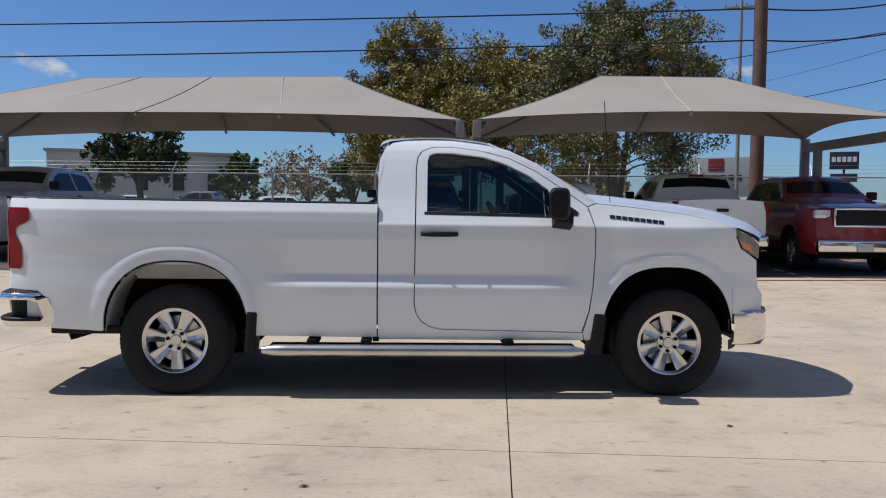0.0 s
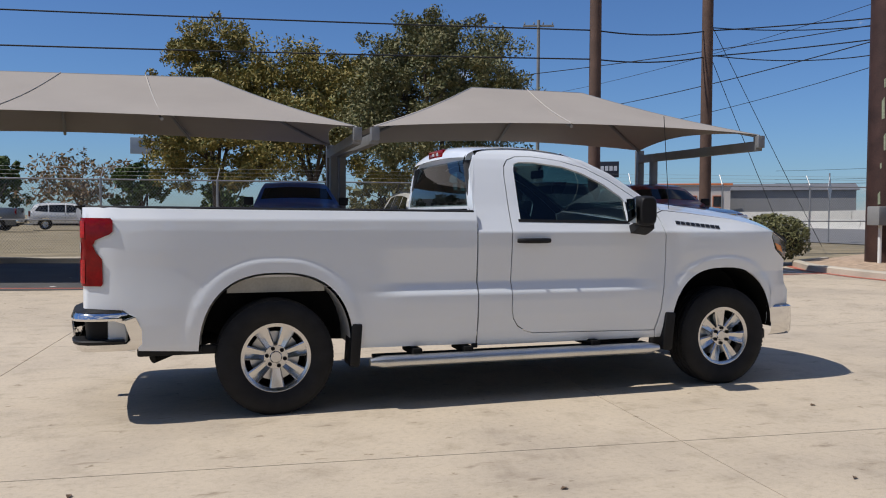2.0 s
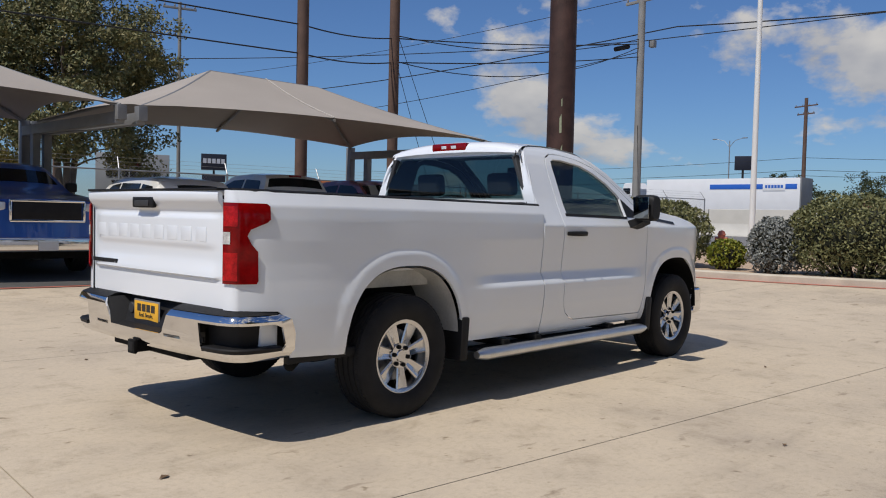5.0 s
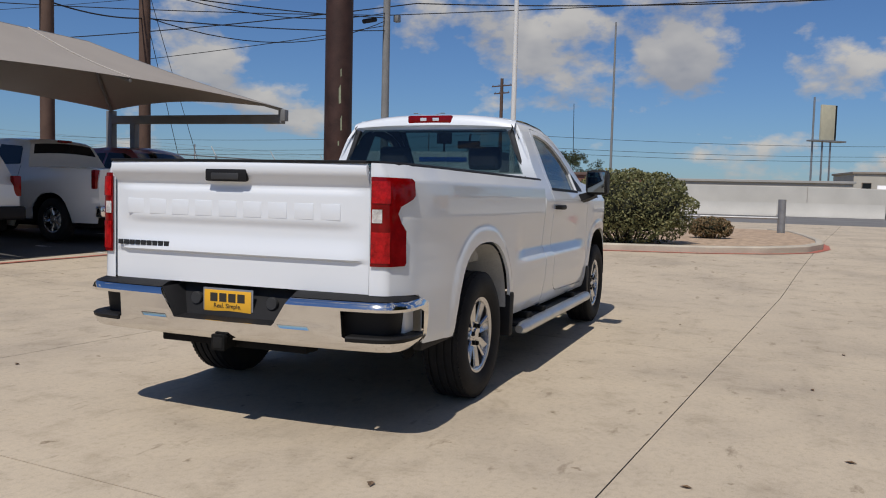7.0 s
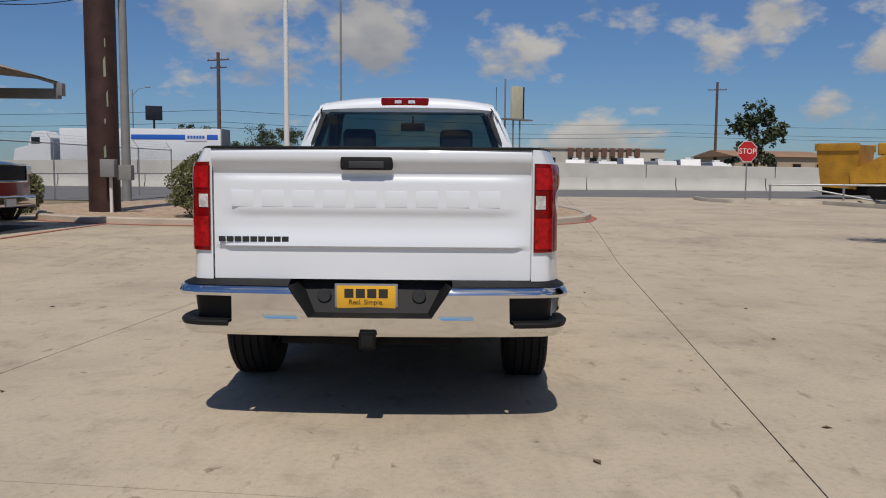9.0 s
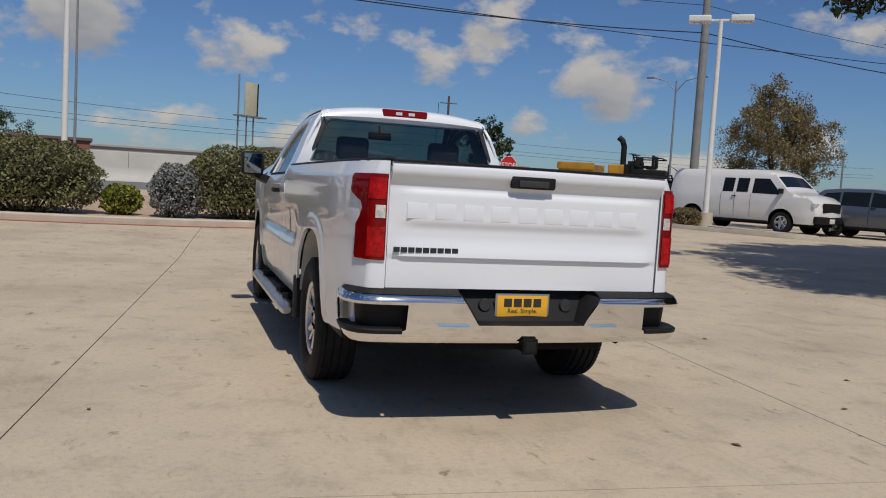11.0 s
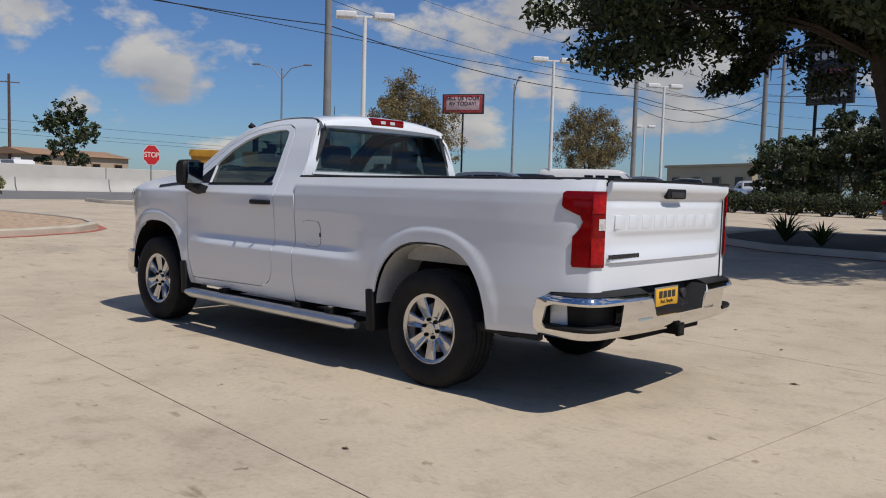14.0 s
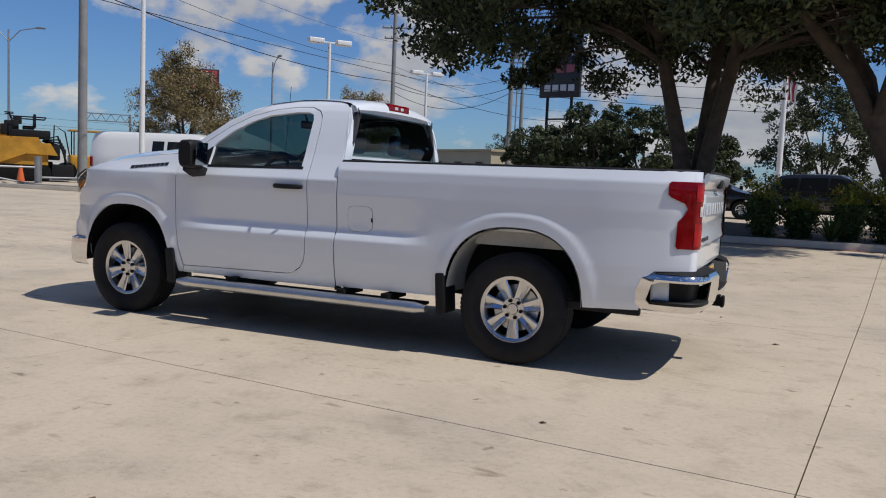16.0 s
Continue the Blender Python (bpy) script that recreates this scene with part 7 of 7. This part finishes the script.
def panel_sign(name, x, y, ang, w, h, zc, face, label, posts=2, edge=None):
    S = thing(name, pose(x, y, gz(x, y) - 0.08, 0, 0, ang), label, "sign")
    P = part("sign_panel", block(w, 0.35, h, (0, 0, zc), 0.03), face, S)
    for px in ((-w * 0.3, w * 0.3) if posts == 2 else (0,)):
        part("post", block(0.22, 0.22, zc - h / 2, (px, 0, (zc - h / 2) / 2), 0.02), edge or BLACK, S)
    return S, P


def blocks_on(P, n, w, h, z, colour, x=0.0, name="sign_blocks"):
    bar_row("sign_block", n, w, h, 0.25, 0.04, lambda c: Vector((c.x + x, -0.19 - c.z, z + c.y)), colour, P)


NAVY = mat("sign_navy", (0.012, 0.013, 0.022), 0.4, 0, 0.1, 3, 30)
SILVERB = mat("sign_silver", (0.55, 0.55, 0.57), 0.4, 0.3, 0.1, 5, 50)
S, P = panel_sign("dealer_sign", 18.8, -71.1, 168, 4.3, 5.6, 11.85, NAVY, "tall dark navy dealer sign with silver blocks")
blocks_on(P, 5, 3.0, 0.8, 13.35, SILVERB)
blocks_on(P, 3, 3.0, 0.75, 11.75, mat("sign_outline_red", (0.30, 0.08, 0.10), 0.5))
blocks_on(P, 4, 3.2, 0.62, 9.95, SILVERB)
for z in (3, 5, 7):
    part("brace", block(2.6, 0.15, 0.15, (0, 0, z), 0.02), BLACK, S)
S, P = panel_sign("billboard", 124.2, -142.8, 205, 5.9, 2.7, 11.9, mat("billboard_dark", (0.03, 0.03, 0.035), 0.5), "lit billboard on one post with red and white panel", 1)
part("screen", block(5.5, 0.05, 2.35, (0, -0.19, 11.9), 0.01), mat("billboard_red", (0.40, 0.05, 0.05), 0.5, 0, 0.5, 1.5, 8), P, "mottled red panel")
part("screen_field", block(4.7, 0.04, 1.7, (0, -0.22, 11.95), 0.01), mat("billboard_pink", (0.60, 0.42, 0.42), 0.5, 0, 0.3, 2, 9), P)
tx = letters("SELL US YOUR\nRV TODAY!", 0.74, 0.01)
for v in tx.verts:
    v.co = Vector((v.co.x, -0.26 - v.co.z, 12.3 + v.co.y))
part("screen_words", tx, BLACK, P, "dark words SELL US YOUR RV TODAY!", smooth=False)
S.matrix_world = S.matrix_world @ Matrix.Scale(1.72, 4)
S, P = panel_sign("tall_sign", 145.5, -10.8, -48, 2.9, 5.8, 14.1, mat("faded_sign_cream", (0.52, 0.49, 0.36), 0.7, 0, 0.12, 0.8, 8), "tall faded cream roadside sign with a catwalk", 2, GALV)
part("catwalk", block(7.0, 1.6, 0.25, (0, 0, 11.0), 0.02), GALV, S)
part("open_frame", block(0.3, 2.4, 5.8, (1.75, 1.1, 14.1), 0.02), BLACK, S, "dark open back of the sign")
part("side_pole", tube([(-2.6, 0.4, 0), (-2.6, 0.4, 18.2)], 0.16, 8), GALV, S)
S, P = panel_sign("company_sign", 18.4, 43.4, -26, 4.2, 2.4, 3.15, mat("sign_pale_grey", (0.30, 0.32, 0.34), 0.6, 0, 0.06, 2, 20), "pale grey company sign with a dark red square", 2, GALV)
part("emblem", block(0.9, 0.05, 0.75, (0.0, -0.19, 3.9), 0.02), mat("emblem_red", (0.16, 0.015, 0.02), 0.5), P, "dark red square emblem")
blocks_on(P, 7, 3.0, 0.34, 3.1, BLACK)
blocks_on(P, 10, 2.4, 0.14, 2.65, BLACK, 0.0)
S, P = panel_sign("lot_sign", -6.1, 113.0, 6, 4.2, 2.2, 10.2, mat("sign_pale_blue", (0.32, 0.38, 0.44), 0.6, 0, 0.06, 2, 20), "pale blue-grey roadside sign with coloured marks", 1)
blocks_on(P, 3, 1.9, 0.8, 10.5, mat("sign_green_blue", (0.03, 0.16, 0.22), 0.5), 0.3)
S, P = panel_sign("road_sign", 41.9, 72.8, -30, 2.6, 1.7, 6.0, NAVY, "dark roadside sign above a smaller one", 1)
blocks_on(P, 5, 2.2, 0.5, 6.1, SILVERB)
part("lower_panel", block(2.4, 0.3, 0.8, (0, 0, 4.3), 0.02), NAVY, S)
S, P = panel_sign("small_dark_sign", 80.5, 32.0, -70, 1.7, 1.5, 7.2, NAVY, "small dark roadside sign on a post", 1)
# diamond road sign seen from behind
D = thing("diamond_sign", pose(23.8, 21.5, gz(23.8, 21.5), 0, 0, 40), "diamond road sign on a slim post", "sign")
part("post", tube([(0, 0, 0), (0, 0, 2.9)], 0.03, 8), GALV, D)
part("sign_face", prism([(-0.6, 2.2), (0, 1.6), (0.6, 2.2), (0, 2.8)], -0.02, 0.0, "y"), mat("sign_back_alloy", (0.45, 0.46, 0.48), 0.5, 0.5, 0.1, 4, 40), D, smooth=False)

# ---- a truck on the highway, and a flag pole behind the oaks ----
DECK = 1.33
ST = thing("semi_trailer", pose(66.0, 27.4, DECK, 0, 0, 90), "white box semi-trailer with a blue stripe on the highway", "truck")
BX = part("trailer_box", block(14.2, 2.6, 2.75, (0, 0, 2.45), 0.04), mat("box_white", (0.74, 0.75, 0.76), 0.45, 0, 0.05, 1.0, 20), ST)
BLUE = mat("stripe_blue", (0.02, 0.12, 0.50), 0.45, 0, 0.05, 2, 20)
part("stripe", block(7.6, 0.03, 0.42, (-3.0, 1.31, 3.1), 0.005), BLUE, BX, "blue stripe")
LG = part("emblem_plate", block(1.9, 0.03, 0.72, (-4.9, 1.325, 3.1), 0.005), mat("box_white", (0.74, 0.75, 0.76)), BX, "white plate edged blue")
bar_row("emblem_bar", 6, 1.5, 0.26, 0.25, 0.02, lambda c: Vector((-4.9 - c.x, 1.345 + c.z, 3.1 + c.y)), BLUE, LG)
part("rear_frame", block(0.12, 2.62, 2.8, (-7.1, 0, 2.45), 0.02), GREYSTEEL, BX)
part("cab", prism([(8.0, 0.6), (8.0, 3.0), (8.6, 3.6), (9.6, 3.5), (10.0, 2.3), (11.2, 2.0), (11.4, 0.6)], -1.15, 1.15, "y", 0.06), mat("box_white", (0.74, 0.75, 0.76)), ST, "white tractor cab", smooth=False)
part("cab_window", block(0.8, 2.34, 0.6, (9.3, 0, 2.75), 0.05), GLASS_DARK, ST)
for x in (-6.0, -4.8, 8.2, 10.6):
    for s in (-1, 1):
        part("wheel", lathe([(0.0, -0.14), (0.30, -0.14), (0.34, -0.10), (0.50, -0.12), (0.50, 0.12), (0.0, 0.14)], 18, "y"), RUBBER, ST).matrix_basis = pose(x, s * 1.1, 0.5)
part("frame_rail", block(15.0, 0.9, 0.25, (1.5, 0, 0.95), 0.02), CHASSIS, ST)
FP = pole("flag_pole", -2.2, -38.6, 12.0, 0.15, 0.09, WHITEPOLE, "white flag pole with a drooping striped flag behind the oaks")
for k in range(4):
    rows = [[(-0.14 - 0.10 * k + 0.03 * math.sin(5 * z + k), 0.05 * math.sin(3 * z + 2 * k), z - 0.05 * k), (-0.24 - 0.10 * k + 0.03 * math.sin(5 * z + k + 1), 0.05 * math.sin(3 * z + 2 * k + 2), z - 0.05 * k - 0.05)] for z in np.linspace(5.6, 8.0, 10)]
    bm = loft(rows)
    plate(bm, 0.01, Vector((0, -2, 7)))
    part("flag_stripe", bm, mat("flag_red", (0.36, 0.03, 0.04), 0.8) if k % 2 == 0 else mat("flag_white", (0.66, 0.65, 0.62), 0.8), FP)

# ---- yellow paving machine and works gear beyond the lot ----
YEL = mat("machine_yellow", (0.46, 0.23, 0.018), 0.5, 0, 0.35, 1.6, 20, 0.15)
PM = thing("paving_machine", pose(30.2, -20.6, gz(30.2, -20.6), 0, 0, 231), "yellow paving machine with black exhaust and crawler tracks", "machine")
rows = [[(x, y, z) for x, z in ((-1.9, 0.75), (-1.9, 1.5), (-0.9, 2.0), (1.1, 2.0), (1.5, 1.3), (1.5, 0.75))] for y in (-1.15, 1.15)]
part("body", loft(rows, True, True), YEL, PM, "yellow machine body", smooth=False)
part("hopper", loft([[(-3.7, s * 1.5, 2.45), (-3.5, s * 1.2, 0.55), (-2.0, s * 1.2, 0.45), (-1.9, s * 1.5, 2.45)] for s in (-1, 1)], True, True), YEL, PM, "yellow steel hopper", smooth=False)
for s in (-1, 1):
    part("crawler_track", prism([(-1.6, 0.35), (-1.3, 0.05), (1.5, 0.05), (1.8, 0.35), (1.5, 0.72), (-1.3, 0.72)], s * 0.85, s * 1.25, "y", 0.03), CHASSIS, PM)
    part("seat", merge(block(0.5, 0.5, 0.12, (0.7, s * 0.7, 2.45), 0.04), block(0.12, 0.5, 0.6, (0.95, s * 0.7, 2.75), 0.04)), BLACK, PM)
    part("console", block(0.3, 0.4, 0.5, (0.15, s * 0.7, 2.5), 0.05), BLACK, PM)
    part("steering_column", tube([(0.05, s * 0.7, 2.7), (-0.1, s * 0.7, 3.08)], 0.035, 6), BLACK, PM)
    part("steering_wheel", lathe([(0.17, -0.02), (0.21, 0.0), (0.17, 0.02), (0.15, 0.0)], 16, "z"), BLACK, PM).matrix_basis = pose(-0.1, s * 0.7, 3.08)
part("exhaust", tube([(-0.7, 0.3, 2.0), (-0.7, 0.3, 3.5), (-0.8, 0.3, 3.8), (-1.0, 0.3, 3.95)], 0.15, 12), BLACK, PM, "black bent exhaust")
part("deck_rail", tube([(0.0, -1.15, 2.0), (0.0, -1.15, 2.9), (1.4, -1.15, 2.9), (1.4, 1.15, 2.9), (0.0, 1.15, 2.9), (0.0, 1.15, 2.0)], 0.035, 6), BLACK, PM)
part("hopper_rim", merge(*[block(1.9, 0.10, 0.34, (-2.8, q * 1.48, 2.35), 0.02) for q in (-1, 1)]), YEL, PM)
part("underframe", block(5.2, 2.0, 0.75, (-0.9, 0, 0.55), 0.05), CHASSIS, PM, "black greasy underframe")
part("operator_deck", merge(block(1.7, 2.0, 0.35, (0.75, 0, 2.15), 0.05), block(0.5, 1.7, 0.55, (-0.05, 0, 2.45), 0.08), block(0.35, 0.5, 0.35, (0.25, -0.6, 2.75), 0.06)), BLACK, PM, "black operator deck and consoles")
part("deck_rail", tube([(1.7, -1.15, 1.4), (1.75, -1.15, 2.6), (2.2, -1.15, 2.3), (2.4, -1.15, 1.2)], 0.03, 6), BLACK, PM)
part("screed", block(0.9, 2.6, 0.6, (2.1, 0, 0.5), 0.05), BLACK, PM)
part("engine_housing", block(1.1, 1.9, 0.55, (-0.7, 0, 2.25), 0.08, 3), YEL, PM)
part("engine_vent", block(0.5, 1.95, 0.5, (-0.2, 0, 2.3), 0.05), BLACK, PM)
part("tow_arm", prism([(-2.2, 0.7), (-2.3, 1.3), (-1.2, 1.75), (1.6, 1.75), (1.9, 1.2), (0.6, 1.25), (-0.6, 0.75)], 1.18, 1.32, "y"), YEL, PM, smooth=False)
part("tow_arm", prism([(-2.2, 0.7), (-2.3, 1.3), (-1.2, 1.75), (1.6, 1.75), (1.9, 1.2), (0.6, 1.25), (-0.6, 0.75)], -1.32, -1.18, "y"), YEL, PM, smooth=False)
for k in range(5):
    part("hose", tube([(1.3, -1.0 + 0.5 * k, 1.9), (1.9 + 0.1 * k, -1.0 + 0.45 * k, 2.1 - 0.15 * k), (2.3, -1.0 + 0.5 * k, 0.8)], 0.045, 6), BLACK, PM)
part("rear_panel", block(0.5, 2.2, 0.7, (1.75, 0, 1.35), 0.06), BLACK, PM)
RM = thing("yellow_roller", pose(31.0, -25.6, gz(31, -25.6), 0, 0, 235), "small yellow roller with a canopy beside the paver", "machine")
part("body", block(1.6, 1.1, 0.8, (0, 0, 0.9), 0.12, 3), YEL, RM)
for x in (-0.9, 0.9):
    part("drum", lathe([(0.0, -0.55), (0.45, -0.55), (0.45, 0.55), (0.0, 0.55)], 24, "y"), CHASSIS, RM).matrix_basis = pose(x, 0, 0.45)
part("canopy", block(1.6, 1.2, 0.08, (0.0, 0, 2.55), 0.02), YEL, RM)
for x in (-0.6, 0.6):
    for y in (-0.5, 0.5):
        part("canopy_post", tube([(x, y, 1.2), (x, y, 2.55)], 0.03, 6), BLACK, RM)
for x, y in ((26.4, -18.0),):
    C = thing("traffic_cone", pose(x, y, gz(x, y)), "orange traffic cone by the paver", "cone")
    part("cone_body", lathe([(0.03, 0.75), (0.05, 0.74), (0.17, 0.03), (0.17, 0.0)], 16, "z"), mat("cone_orange", (0.65, 0.13, 0.03), 0.5), C)
    part("cone_foot", block(0.42, 0.42, 0.04, (0, 0, 0.02), 0.01), BLACK, C)
RL2 = thing("pipe_rail", pose(23.6, -16.5, gz(23.6, -16.5)), "grey pipe rail with a thick bollard before the paving machine", "rail")
part("bollard", tube([(0, 0, 0), (0, 0, 1.15)], 0.13, 14), GALV, RL2, "thick grey bollard")
part("rail_pipe", tube([(0, 0, 0.72), (1.4, 4.2, 0.72)], 0.04, 8), GALV, RL2)
part("rail_pipe", tube([(0.1, 0.3, 0.08), (0.9, 2.7, 0.55)], 0.035, 8), GALV, RL2)
part("rail_pipe", tube([(0, 0, 0.34), (-0.8, -3.0, 0.34)], 0.04, 8), GALV, RL2)
for t in (0.4, 0.98):
    part("rail_post", tube([(1.4 * t, 4.2 * t, 0), (1.4 * t, 4.2 * t, 0.74)], 0.045, 8), GALV, RL2)
GA = thing("sign_gantry", pose(140, -132, gz(140, -132) - 0.06, 0, 0, 46), "grey steel truss gantry over the highway", "gantry")
for x in (-5, 5):
    part("leg", block(0.4, 0.4, 11.8, (x, 0, 5.9), 0.03), GREYSTEEL, GA)
for z in (10.0, 11.6):
    part("chord", block(10.4, 0.25, 0.2, (0, 0, z), 0.02), GREYSTEEL, GA)
for k in range(10):
    x = -5 + k
    part("truss_web", tube([(x, 0, 10.0 if k % 2 else 11.6), (x + 1, 0, 11.6 if k % 2 else 10.0)], 0.07, 6), GREYSTEEL, GA)
# ---- dry leaves lying on the lot ----
DEADLEAF = mat("dead_leaf", (0.17, 0.11, 0.065), 0.9, 0, 0.3, 20, 90)
for x, y, s_, a in ((-3.448, -1.05, 0.036, 20), (-2.9, -2.3, 0.03, 80), (-4.6, 0.9, 0.03, 140), (-0.6, -2.9, 0.028, 200), (0.9, -3.2, 0.025, 30), (-2.2, -3.0, 0.03, 75), (1.9, -1.8, 0.03, 10), (-3.3, 3.0, 0.028, 50), (-1.2, 4.1, 0.03, 120), (0.6, 3.4, 0.03, 300), (-2.4, 2.2, 0.025, 15), (-4.7, -1.8, 0.028, 95)):
    Lf = part("dry_leaf", loft([[(-s_, 0, 0.004), (0, s_ * 0.5, 0.012), (s_, 0, 0.003)], [(-s_, 0, 0.004), (0, 0, 0.002), (s_, 0, 0.003)], [(-s_, 0, 0.004), (0, -s_ * 0.5, 0.010), (s_, 0, 0.003)]]), DEADLEAF, label="small curled brown leaf lying on concrete")
    Lf.matrix_world = pose(x, y, gz(x, y) + 0.001, 0, 0, a)
    tagged(Lf, category="leaf")

# ---- concrete slabs of the lot ----
def slabs():
    for i in range(-6, 8):
        for j in range(-13, 4):
            c, s = math.cos(TURN), math.sin(TURN)
            g = 0.0038
            def at(u, v):
                return (0.46 + u * c - v * s, -2.32 + u * s + v * c)
            u0, u1, v0, v1 = i * SLAB_U + g, (i + 1) * SLAB_U - g, j * SLAB_V + g, (j + 1) * SLAB_V - g
            cx, cy = at((u0 + u1) / 2, (v0 + v1) / 2)
            if cy > 10.5 or (cx > 31) or cx < -28 or cy < -60:
                continue
            n = 5
            rows = []
            for a in range(n + 1):
                u = u0 + (u1 - u0) * a / n
                rows.append([(*at(u, v0 + (v1 - v0) * b / n), 0.0) for b in range(n + 1)])
            bm = loft([[(x, y, gz(x, y)) for x, y, _ in r] for r in rows])
            for f in bm.faces:
                if f.normal.z < 0:
                    f.normal_flip()
            rim_e = [e for e in bm.edges if len(e.link_faces) == 1]
            r = bmesh.ops.extrude_edge_only(bm, edges=rim_e)
            for v in [q for q in r["geom"] if isinstance(q, bmesh.types.BMVert)]:
                v.co.z -= 0.03
            part("slab", bm, CONCRETE, lot, smooth=False)


slabs()
